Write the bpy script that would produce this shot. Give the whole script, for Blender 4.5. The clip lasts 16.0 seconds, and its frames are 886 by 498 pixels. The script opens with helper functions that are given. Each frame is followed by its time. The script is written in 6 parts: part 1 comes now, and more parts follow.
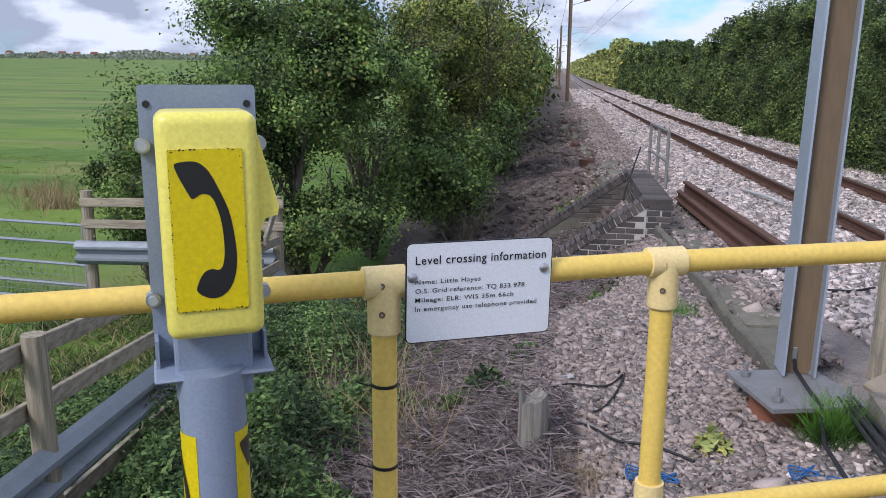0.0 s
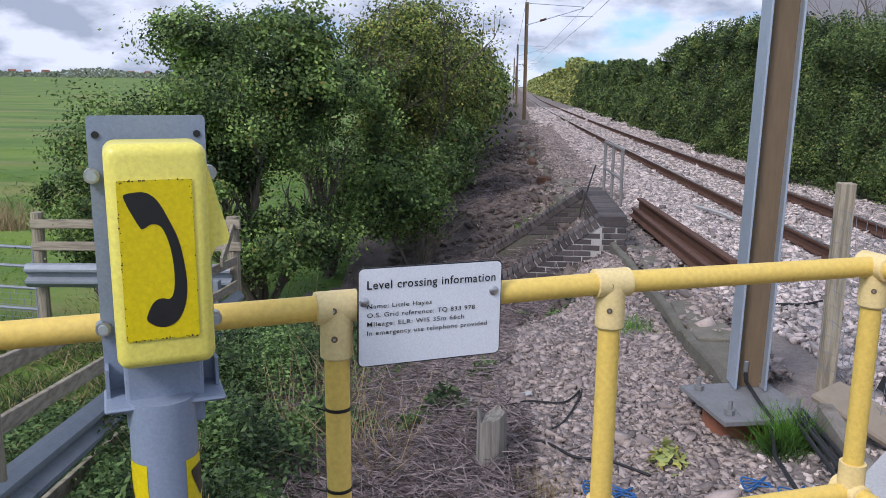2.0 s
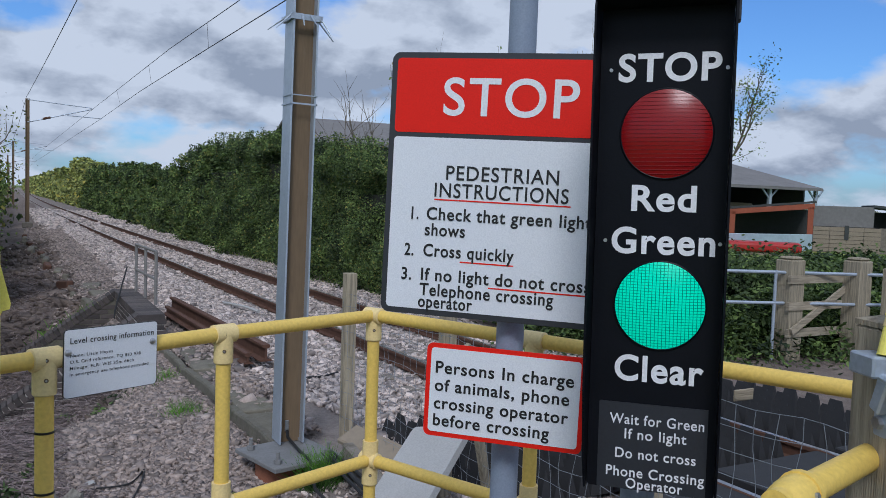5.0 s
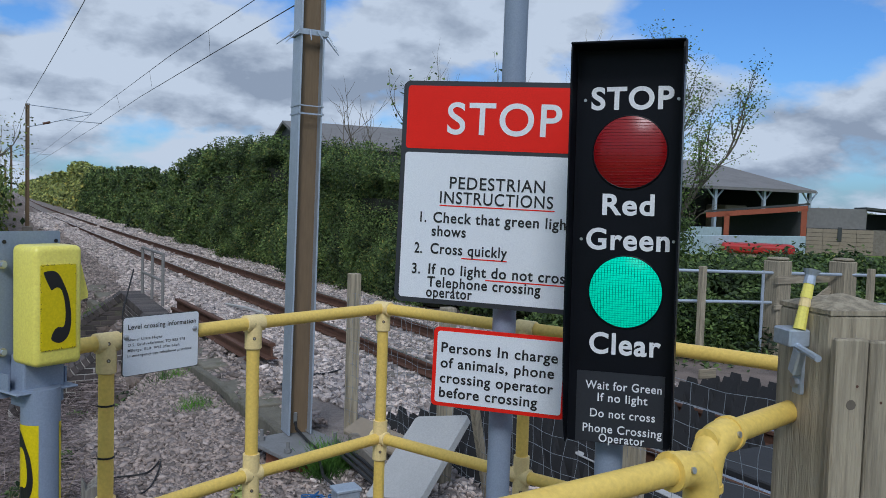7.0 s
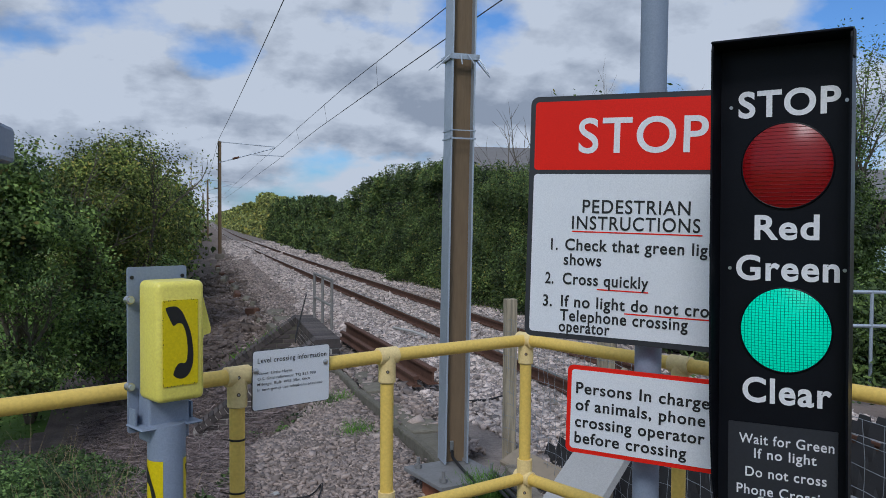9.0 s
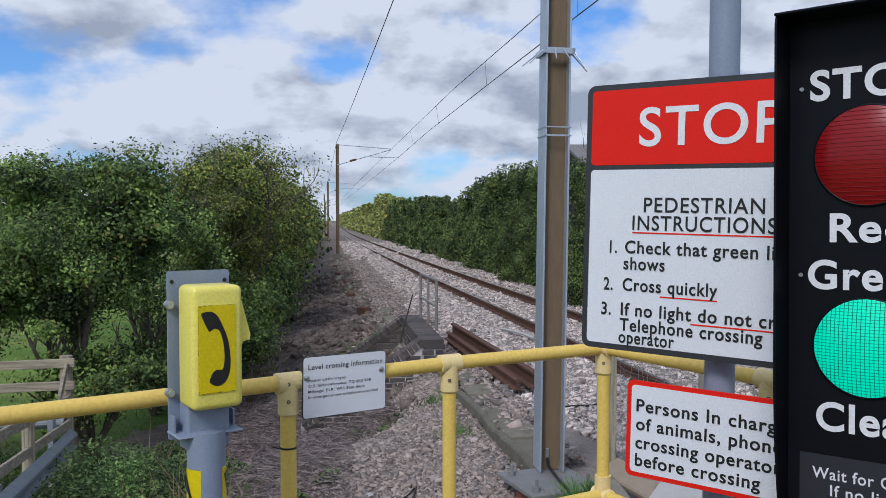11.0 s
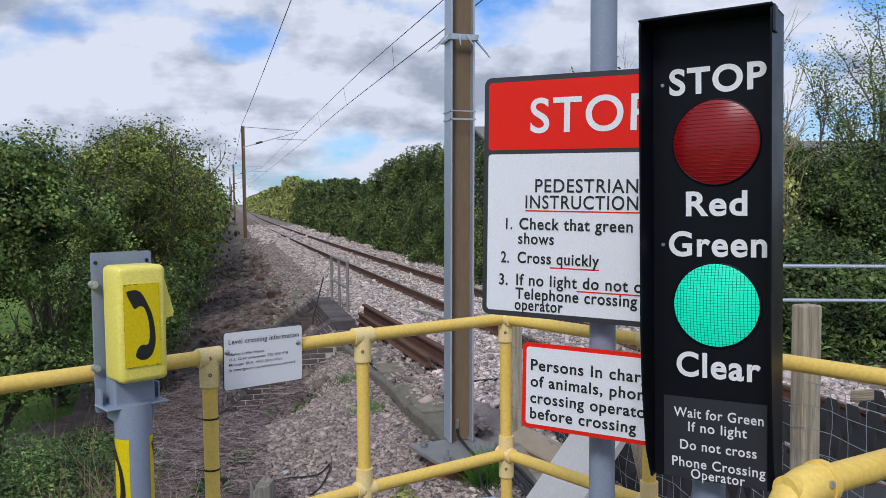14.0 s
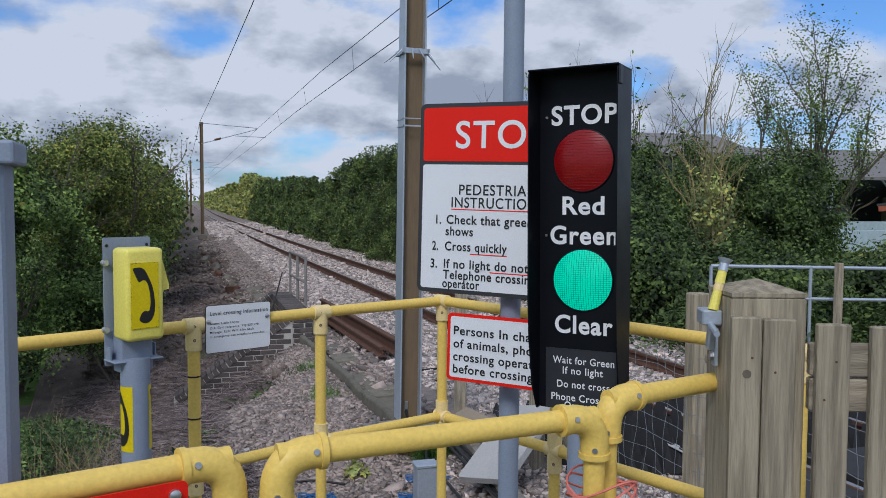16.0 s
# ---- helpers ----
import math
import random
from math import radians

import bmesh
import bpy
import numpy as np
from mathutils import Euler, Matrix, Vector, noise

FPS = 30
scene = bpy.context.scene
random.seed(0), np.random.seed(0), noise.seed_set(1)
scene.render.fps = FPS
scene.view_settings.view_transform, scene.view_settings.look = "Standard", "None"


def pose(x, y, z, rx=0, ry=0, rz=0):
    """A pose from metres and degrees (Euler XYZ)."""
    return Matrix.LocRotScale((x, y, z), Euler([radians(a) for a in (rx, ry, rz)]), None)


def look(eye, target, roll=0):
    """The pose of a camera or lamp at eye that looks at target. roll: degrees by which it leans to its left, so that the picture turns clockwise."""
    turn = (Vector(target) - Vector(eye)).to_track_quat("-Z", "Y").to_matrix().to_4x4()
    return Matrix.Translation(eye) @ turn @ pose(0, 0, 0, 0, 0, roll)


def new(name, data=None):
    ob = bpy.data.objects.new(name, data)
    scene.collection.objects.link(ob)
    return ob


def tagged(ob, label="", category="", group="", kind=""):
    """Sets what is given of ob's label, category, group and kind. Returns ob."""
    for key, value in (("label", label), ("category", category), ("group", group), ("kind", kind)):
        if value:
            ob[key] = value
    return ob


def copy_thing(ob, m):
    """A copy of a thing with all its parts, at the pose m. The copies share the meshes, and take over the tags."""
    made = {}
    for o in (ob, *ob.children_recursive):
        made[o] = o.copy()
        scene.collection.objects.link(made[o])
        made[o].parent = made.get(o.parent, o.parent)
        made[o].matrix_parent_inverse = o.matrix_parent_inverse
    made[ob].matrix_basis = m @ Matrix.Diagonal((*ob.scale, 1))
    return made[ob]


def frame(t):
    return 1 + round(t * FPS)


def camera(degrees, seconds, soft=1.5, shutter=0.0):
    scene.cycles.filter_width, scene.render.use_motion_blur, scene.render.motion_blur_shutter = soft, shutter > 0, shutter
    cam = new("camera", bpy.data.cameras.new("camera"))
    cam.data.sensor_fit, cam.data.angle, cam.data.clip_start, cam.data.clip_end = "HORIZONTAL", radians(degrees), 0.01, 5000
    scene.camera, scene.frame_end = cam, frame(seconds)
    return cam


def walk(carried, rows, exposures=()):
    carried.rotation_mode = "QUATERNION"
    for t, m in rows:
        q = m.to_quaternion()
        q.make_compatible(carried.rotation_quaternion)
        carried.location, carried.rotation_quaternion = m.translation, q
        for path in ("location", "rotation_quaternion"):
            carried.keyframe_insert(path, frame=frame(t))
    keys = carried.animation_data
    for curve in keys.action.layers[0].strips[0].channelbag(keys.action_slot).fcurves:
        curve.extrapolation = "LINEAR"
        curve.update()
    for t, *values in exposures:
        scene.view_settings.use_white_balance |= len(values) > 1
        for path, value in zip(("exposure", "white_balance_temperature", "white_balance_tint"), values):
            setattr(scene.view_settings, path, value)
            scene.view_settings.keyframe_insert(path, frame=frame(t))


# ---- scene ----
cam = camera(57.4, 16.0, 0.8)
PATH = [
    (0, (0.002, 0.107, 1.484), (-0.266, 2.04, 1.045), 0.5),
    (0.5, (0.001, 0.105, 1.491), (-0.267, 2.04, 1.063), 0.1),
    (1, (0.003, 0.102, 1.492), (-0.267, 2.038, 1.072), 0.1),
    (1.5, (0.003, 0.093, 1.496), (-0.269, 2.031, 1.086), 0.0),
    (2, (0.022, 0.084, 1.503), (-0.149, 2.037, 1.107), 0.5),
    (2.5, (0.049, 0.036, 1.512), (0.275, 1.996, 1.182), 1.7),
    (3, (0.056, -0.109, 1.519), (0.621, 1.789, 1.242), 2.4),
    (3.5, (-0.004, -0.334, 1.547), (0.714, 1.519, 1.323), 2.6),
    (4, (-0.142, -0.518, 1.554), (0.767, 1.257, 1.396), 2.4),
    (6.5, (-0.593, -1.217, 1.571), (0.364, 0.536, 1.46), 1.8),
    (7, (-0.599, -1.216, 1.569), (0.355, 0.538, 1.454), 1.8),
    (7.5, (-0.6, -1.21, 1.57), (0.347, 0.548, 1.451), 1.6),
    (8, (-0.583, -1.2, 1.575), (0.359, 0.56, 1.454), 1.4),
    (8.5, (-0.504, -1.171, 1.575), (0.302, 0.656, 1.455), 1.0),
    (9, (-0.412, -1.095, 1.586), (0.156, 0.822, 1.517), 0.4),
    (9.5, (-0.313, -0.966, 1.593), (0.134, 0.982, 1.531), 0.2),
    (11.8, (-0.185, -1.001, 1.59), (0.078, 0.98, 1.511), -0.0),
    (12, (-0.192, -1.002, 1.595), (0.095, 0.975, 1.507), -0.2),
    (12.5, (-0.186, -1.013, 1.591), (0.168, 0.953, 1.491), -0.2),
    (13, (-0.192, -1.022, 1.595), (0.212, 0.933, 1.482), -0.4),
    (13.5, (-0.195, -1.055, 1.596), (0.274, 0.885, 1.48), -0.5),
    (14, (-0.225, -1.187, 1.587), (0.277, 0.745, 1.471), -0.6),
    (14.5, (-0.34, -1.409, 1.575), (0.225, 0.506, 1.458), -0.5),
    (15, (-0.379, -1.576, 1.593), (0.217, 0.33, 1.472), -0.3),
    (15.5, (-0.336, -1.723, 1.592), (0.266, 0.181, 1.47), -0.1),
    (16, (-0.327, -1.801, 1.587), (0.274, 0.103, 1.47), 0.3),
]
EXPOSURES = [(0, 0.26, 6200, 18), (2, 0.22, 6200, 18), (3, -0.12, 6180, 14), (3.5, -0.22, 6130, 14), (7, -0.33, 5920, 9), (9, -0.42, 6080, 11), (9.5, -0.40, 6080, 12), (12, 0.02, 6350, 14), (13.5, 0.02, 6400, 15), (16, -0.24, 6200, 13)]
walk(cam, [(t, look(eye, target, roll)) for t, eye, target, roll in PATH], EXPOSURES)
# ---- world and light ----
world = bpy.data.worlds.new("sky")
scene.world = world
world.use_nodes = True
wn, wl = world.node_tree.nodes, world.node_tree.links
wn.clear()
SUN_ELEV, SUN_AZ = 44.0, 213.0   # degrees; azimuth clockwise from +y
w_out = wn.new("ShaderNodeOutputWorld")
w_bg = wn.new("ShaderNodeBackground")
w_sky = wn.new("ShaderNodeTexSky")
w_sky.sky_type = "NISHITA"
w_sky.sun_disc = False
w_sky.sun_elevation = radians(SUN_ELEV)
w_sky.sun_rotation = radians(SUN_AZ)
w_gain = wn.new("ShaderNodeMix")
w_gain.data_type, w_gain.blend_type = "RGBA", "MULTIPLY"
w_gain.inputs[0].default_value = 1.0
w_gain.inputs[7].default_value = (0.068, 0.107, 0.158, 1)
wl.new(w_sky.outputs[0], w_gain.inputs[6])
# clouds: noise on a flat layer high above, so that they shrink towards the horizon
w_tc = wn.new("ShaderNodeTexCoord")
w_sep = wn.new("ShaderNodeSeparateXYZ")
wl.new(w_tc.outputs["Generated"], w_sep.inputs[0])


def wmath(op, a, b, clamp=False):
    nd = wn.new("ShaderNodeMath")
    nd.operation, nd.use_clamp = op, clamp
    for i, v in enumerate((a, b)):
        if isinstance(v, (int, float)):
            nd.inputs[i].default_value = v
        else:
            wl.new(v, nd.inputs[i])
    return nd.outputs[0]


w_z = wmath("ADD", wmath("MAXIMUM", w_sep.outputs[2], 0.0), 0.42)
w_comb = wn.new("ShaderNodeCombineXYZ")
wl.new(wmath("DIVIDE", w_sep.outputs[0], w_z), w_comb.inputs[0])
wl.new(wmath("DIVIDE", w_sep.outputs[1], w_z), w_comb.inputs[1])


def wnoise(scale, detail, rough, off, zoom=1.0):
    mp = wn.new("ShaderNodeMapping")
    mp.inputs["Scale"].default_value = (zoom, zoom, 1)
    mp.inputs["Location"].default_value = off
    wl.new(w_comb.outputs[0], mp.inputs[0])
    nz = wn.new("ShaderNodeTexNoise")
    nz.inputs["Scale"].default_value, nz.inputs["Detail"].default_value, nz.inputs["Roughness"].default_value = scale, detail, rough
    wl.new(mp.outputs[0], nz.inputs["Vector"])
    return nz.outputs[0]


def wbump(x, y, r, gain):
    """A soft bump on the cloud layer: where the cloud thickens (+) or opens (-)."""
    d = wn.new("ShaderNodeVectorMath")
    d.operation = "DISTANCE"
    d.inputs[1].default_value = (x, y, 0)
    wl.new(w_comb.outputs[0], d.inputs[0])
    q = wmath("DIVIDE", d.outputs["Value"], r)
    return wmath("MULTIPLY", wmath("POWER", 2.718, wmath("MULTIPLY", wmath("MULTIPLY", q, q), -1.0)), gain)


def on_layer(az, el):
    """Place on the cloud layer in the direction az (clockwise from +y), el, in degrees."""
    c, k = math.cos(radians(el)), math.sin(radians(el)) + 0.42
    return math.sin(radians(az)) * c / k, math.cos(radians(az)) * c / k


GAPS = [(0.8, 10.5, 0.1, -0.22), (18.1, 11.5, 0.15, -0.28), (31.3, 9.1, 0.15, -0.28), (48.8, 10.5, 0.22, -0.19), (54.2, 9.5, 0.16, -0.15), (3.2, 11.7, 0.12, -0.12), (56.9, 4.6, 0.12, -0.06), (-6.2, 7.3, 0.25, 0.12), (11.8, 9.6, 0.2, 0.12), (37.1, 7.7, 0.2, 0.12), (46.1, 8.0, 0.1, 0.1), (-33.4, 2.8, 0.3, 0.1), (24.8, 9.2, 0.2, 0.1), (5.3, 11.2, 0.14, 0.15), (10.8, 5.8, 0.22, 0.14), (7.6, 9.2, 0.12, 0.1), (35.2, 12.1, 0.12, 0.12), (10.2, 13.2, 0.07, -0.1)]
w_big = wnoise(2.5, 10, 0.52, (3.1, 0.7, 0))
w_dens = w_big
for az, el, r, g in GAPS:
    w_dens = wmath("ADD", w_dens, wbump(*on_layer(az, el), r, g))
w_cover = wmath("MULTIPLY", wmath("SUBTRACT", w_dens, 0.372), 9.0, True)
# the same layer looked up a little higher: tops come out lit, bases grey
w_up = wnoise(2.5, 6, 0.50, (3.1, 0.7, 0), 0.945)
w_side = wnoise(5.5, 8, 0.58, (1.16, 2.78, 0.25))
w_tone = wmath("ADD", wmath("MULTIPLY", wmath("SUBTRACT", w_big, w_up), 2.6), wmath("ADD", wmath("MULTIPLY", wmath("SUBTRACT", w_side, 0.5), 0.9), wmath("MULTIPLY", wmath("SUBTRACT", 0.56, w_big), 0.9)))
w_ramp = wn.new("ShaderNodeValToRGB")
w_ramp.color_ramp.elements[0].position, w_ramp.color_ramp.elements[0].color = 0.30, (0.35, 0.41, 0.51, 1)
w_ramp.color_ramp.elements[1].position, w_ramp.color_ramp.elements[1].color = 0.60, (0.70, 0.77, 0.87, 1)
wl.new(wmath("ADD", w_tone, 0.5), w_ramp.inputs[0])
w_mix = wn.new("ShaderNodeMix")
w_mix.data_type = "RGBA"
wl.new(w_cover, w_mix.inputs[0])
wl.new(w_gain.outputs[2], w_mix.inputs[6])
wl.new(w_ramp.outputs[0], w_mix.inputs[7])
wl.new(w_mix.outputs[2], w_bg.inputs[0])
w_bg.inputs[1].default_value = 1.0
wl.new(w_bg.outputs[0], w_out.inputs[0])

sun = new("sun", bpy.data.lights.new("sun", "SUN"))
sun.data.energy, sun.data.angle, sun.data.color = 2.0, radians(16), (1.0, 0.975, 0.945)
sd = Vector((math.sin(radians(SUN_AZ)) * math.cos(radians(SUN_ELEV)), math.cos(radians(SUN_AZ)) * math.cos(radians(SUN_ELEV)), math.sin(radians(SUN_ELEV))))
sun.matrix_world = look(sd * 50, (0, 0, 0))

# ---- materials ----
MATS = {}


def mat(name, c1, c2=None, rough=0.6, metal=0.0, scale=20.0, fine=150.0, bump=0.2, stain=None, stain_at=0.62, stain_scale=3.0, stretch=(1, 1, 1), rand=0.0, bump_dist=0.004, p0=0.3, p1=0.7):
    """Two-scale noise colour with optional stains, grain bump and per-piece variation."""
    m = bpy.data.materials.new(name)
    m.use_nodes = True
    n, l = m.node_tree.nodes, m.node_tree.links
    b = n["Principled BSDF"]
    c2 = c2 or tuple(v * 0.8 for v in c1)
    tc = n.new("ShaderNodeTexCoord")
    mp = n.new("ShaderNodeMapping")
    mp.inputs["Scale"].default_value = stretch
    l.new(tc.outputs["Object"], mp.inputs[0])

    def nz(s, d=5, r=0.6):
        t = n.new("ShaderNodeTexNoise")
        t.inputs["Scale"].default_value, t.inputs["Detail"].default_value, t.inputs["Roughness"].default_value = s, d, r
        l.new(mp.outputs[0], t.inputs["Vector"])
        return t.outputs[0]

    def ramp(v, p0, p1, a, z):
        r = n.new("ShaderNodeValToRGB")
        r.color_ramp.elements[0].position, r.color_ramp.elements[0].color = p0, a
        r.color_ramp.elements[1].position, r.color_ramp.elements[1].color = p1, z
        l.new(v, r.inputs[0])
        return r.outputs[0]

    def mix(f, a, z, mode="MIX"):
        x = n.new("ShaderNodeMix")
        x.data_type, x.blend_type = "RGBA", mode
        for i, v in ((0, f), (6, a), (7, z)):
            if isinstance(v, (int, float)) or isinstance(v, tuple):
                x.inputs[i].default_value = v
            else:
                l.new(v, x.inputs[i])
        return x.outputs[2]

    big = nz(scale)
    small = nz(fine, 3)
    col = ramp(big, p0, p1, (*c1, 1), (*c2, 1))
    col = mix(0.35, col, ramp(small, 0.25, 0.75, (*[v * 0.6 for v in c1], 1), (*[min(1, v * 1.25) for v in c1], 1)))
    if stain:
        st = nz(stain_scale, 8, 0.7)
        col = mix(ramp(st, stain_at, stain_at + 0.12, (0, 0, 0, 1), (0.85, 0.85, 0.85, 1)), col, (*stain, 1))
    if rand:
        for out in ("Random Per Island",):
            g = n.new("ShaderNodeNewGeometry")
            oi = n.new("ShaderNodeObjectInfo")
            ad = n.new("ShaderNodeMath")
            ad.operation = "ADD"
            l.new(g.outputs[out], ad.inputs[0])
            l.new(oi.outputs["Random"], ad.inputs[1])
            fr = n.new("ShaderNodeMath")
            fr.operation = "FRACT"
            l.new(ad.outputs[0], fr.inputs[0])
            col = mix(1.0, col, ramp(fr.outputs[0], 0.0, 1.0, (1 - rand, 1 - rand, 1 - rand, 1), (1 + rand, 1 + rand * 0.9, 1 + rand * 0.8, 1)), "MULTIPLY")
    l.new(col, b.inputs["Base Color"])
    b.inputs["Metallic"].default_value = metal
    rr = n.new("ShaderNodeMapRange")
    rr.inputs[3].default_value, rr.inputs[4].default_value = max(0.02, rough - 0.12), min(1, rough + 0.12)
    l.new(big, rr.inputs[0])
    l.new(rr.outputs[0], b.inputs["Roughness"])
    if bump:
        bp = n.new("ShaderNodeBump")
        bp.inputs["Strength"].default_value, bp.inputs["Distance"].default_value = bump, bump_dist
        l.new(small, bp.inputs["Height"])
        l.new(bp.outputs[0], b.inputs["Normal"])
    MATS[name] = m
    return m


def leafmat(name, dark, light, gold=None, gold_part=0.08):
    m = bpy.data.materials.new(name)
    m.use_nodes = True
    n, l = m.node_tree.nodes, m.node_tree.links
    b, out = n["Principled BSDF"], n["Material Output"]
    g = n.new("ShaderNodeNewGeometry")
    r = n.new("ShaderNodeValToRGB")
    e = r.color_ramp.elements
    e[0].position, e[0].color = 0.0, (*dark, 1)
    e[1].position, e[1].color = 1.0 - (gold_part if gold else 0.0) - 0.02, (*light, 1)
    if gold:
        k = e.new(1.0 - gold_part)
        k.color = (*gold, 1)
    l.new(g.outputs["Random Per Island"], r.inputs[0])
    # noise multiplier: shaded gaps and lit clumps are put into the leaf colour
    tc = n.new("ShaderNodeTexCoord")
    nz = n.new("ShaderNodeTexNoise")
    nz.inputs["Scale"].default_value, nz.inputs["Detail"].default_value = 1.7, 4
    l.new(tc.outputs["Object"], nz.inputs["Vector"])
    mx = n.new("ShaderNodeMix")
    mx.data_type, mx.blend_type = "RGBA", "MULTIPLY"
    mx.inputs[0].default_value = 1.0
    rr = n.new("ShaderNodeValToRGB")
    rr.color_ramp.elements[0].position, rr.color_ramp.elements[0].color = 0.36, (0.30, 0.34, 0.32, 1)
    rr.color_ramp.elements[1].position, rr.color_ramp.elements[1].color = 0.64, (1.70, 1.62, 1.30, 1)
    l.new(nz.outputs[0], rr.inputs[0])
    l.new(r.outputs[0], mx.inputs[6])
    l.new(rr.outputs[0], mx.inputs[7])
    l.new(mx.outputs[2], b.inputs["Base Color"])
    b.inputs["Roughness"].default_value = 0.72
    tr = n.new("ShaderNodeBsdfTranslucent")
    l.new(mx.outputs[2], tr.inputs[0])
    ms = n.new("ShaderNodeMixShader")
    ms.inputs[0].default_value = 0.22
    l.new(b.outputs[0], ms.inputs[1])
    l.new(tr.outputs[0], ms.inputs[2])
    l.new(ms.outputs[0], out.inputs[0])
    MATS[name] = m
    return m


M_YTUBE = mat("yellow_plastic_tube", (0.86, 0.60, 0.14), (0.81, 0.55, 0.115), 0.5, 0, 9, 90, 0.06, stain=(0.42, 0.30, 0.09), stain_at=0.74, stain_scale=7)
M_YFIT = mat("pale_yellow_fitting", (0.88, 0.68, 0.32), (0.84, 0.63, 0.27), 0.55, 0, 14, 120, 0.05, stain=(0.50, 0.37, 0.15), stain_at=0.80, stain_scale=9)
M_PHONE = mat("phone_yellow_paint", (0.90, 0.78, 0.16), (0.86, 0.73, 0.13), 0.35, 0, 12, 160, 0.05, stain=(0.28, 0.24, 0.05), stain_at=0.70, stain_scale=16)
M_DECAL = mat("decal_yellow", (0.76, 0.60, 0.0), (0.72, 0.56, 0.0), 0.35, 0, 9, 140, 0.03, stain=(0.35, 0.27, 0.02), stain_at=0.74, stain_scale=22)
M_BLACK = mat("black_film", (0.012, 0.012, 0.013), (0.02, 0.02, 0.02), 0.4, 0, 20, 200, 0.05)
M_GREYP = mat("grey_blue_paint", (0.25, 0.30, 0.39), (0.225, 0.275, 0.36), 0.55, 0, 10, 200, 0.05, stain=(0.36, 0.38, 0.40), stain_at=0.68, stain_scale=9)
M_GALV = mat("galvanised_steel", (0.48, 0.54, 0.62), (0.40, 0.46, 0.53), 0.5, 0.5, 14, 90, 0.08, stain=(0.36, 0.38, 0.40), stain_at=0.62, stain_scale=8)
M_ZINC = mat("dull_zinc_steel", (0.30, 0.33, 0.36), (0.24, 0.265, 0.29), 0.6, 0.35, 10, 90, 0.1, stain=(0.20, 0.20, 0.20), stain_at=0.6, stain_scale=5)
M_RUSTY = mat("weathered_brown_steel", (0.20, 0.135, 0.075), (0.16, 0.115, 0.07), 0.75, 0.1, 6, 70, 0.2, stain=(0.25, 0.20, 0.14), stain_at=0.60, stain_scale=4, stretch=(1, 1, 0.12))
M_RUST = mat("rusty_rail", (0.13, 0.062, 0.038), (0.09, 0.045, 0.03), 0.8, 0.2, 8, 60, 0.4, stain=(0.20, 0.10, 0.06), stain_at=0.6, stain_scale=5)
M_RAILTOP = mat("polished_rail_head", (0.50, 0.48, 0.47), (0.40, 0.37, 0.35), 0.3, 0.9, 8, 60, 0.05)
M_CLAY = mat("rusty_pile_cap", (0.26, 0.10, 0.055), (0.20, 0.075, 0.04), 0.85, 0, 12, 60, 0.4)
M_WHITE = mat("white_sign_film", (0.80, 0.83, 0.88), (0.77, 0.80, 0.85), 0.32, 0, 4, 300, 0.03, stain=(0.68, 0.69, 0.70), stain_at=0.72, stain_scale=12)
M_RED = mat("red_sign_film", (0.84, 0.016, 0.006), (0.80, 0.014, 0.005), 0.5, 0, 5, 300, 0.03)
M_RED.node_tree.nodes["Principled BSDF"].inputs["Specular IOR Level"].default_value = 0.25
M_DARK = mat("dark_grey_sign_border", (0.03, 0.032, 0.038), (0.035, 0.037, 0.043), 0.45, 0, 8, 200, 0.05)
M_SIG = mat("black_signal_housing", (0.005, 0.006, 0.009), (0.007, 0.008, 0.012), 0.38, 0, 9, 160, 0.08, stain=(0.05, 0.05, 0.055), stain_at=0.72, stain_scale=30)
M_SIG.node_tree.nodes["Principled BSDF"].inputs["Specular IOR Level"].default_value = 0.14
M_SIGP = mat("charcoal_plate", (0.022, 0.025, 0.032), (0.02, 0.022, 0.028), 0.5, 0, 9, 160, 0.08)
M_LET = mat("white_lettering", (0.82, 0.83, 0.86), (0.80, 0.81, 0.84), 0.4, 0, 8, 200, 0.02)
M_STEEL = mat("bolt_steel", (0.55, 0.55, 0.55), (0.45, 0.45, 0.46), 0.35, 0.9, 30, 200, 0.1)
M_WOOD = mat("weathered_grey_timber", (0.41, 0.355, 0.255), (0.17, 0.145, 0.105), 0.9, 0, 5, 30, 1.0, p0=0.42, p1=0.60, stain=(0.10, 0.09, 0.06), stain_at=0.60, stain_scale=2.2, stretch=(9, 9, 0.45), rand=0.12)
M_WOODH = mat("weathered_timber_board", (0.40, 0.345, 0.255), (0.18, 0.15, 0.11), 0.9, 0, 5, 40, 0.9, p0=0.42, p1=0.60, stain=(0.13, 0.12, 0.085), stain_at=0.62, stain_scale=3, stretch=(0.6, 2, 7), rand=0.12)
M_CONC = mat("weathered_concrete", (0.27, 0.24, 0.20), (0.15, 0.13, 0.105), 0.95, 0, 7, 45, 0.9, stain=(0.10, 0.085, 0.06), stain_at=0.58, stain_scale=3, rand=0.08)
M_KERB = mat("mossy_old_concrete", (0.20, 0.185, 0.145), (0.10, 0.092, 0.07), 0.95, 0, 5, 35, 1.0, stain=(0.075, 0.085, 0.035), stain_at=0.56, stain_scale=4, bump_dist=0.012, rand=0.15)
M_PLATE = mat("dull_grey_plate", (0.25, 0.25, 0.25), (0.19, 0.19, 0.185), 0.7, 0.25, 9, 70, 0.25, stain=(0.17, 0.15, 0.12), stain_at=0.60, stain_scale=6)
M_SLAB = mat("pale_concrete_slab", (0.44, 0.44, 0.43), (0.38, 0.38, 0.37), 0.85, 0, 4, 80, 0.3, rand=0.08)
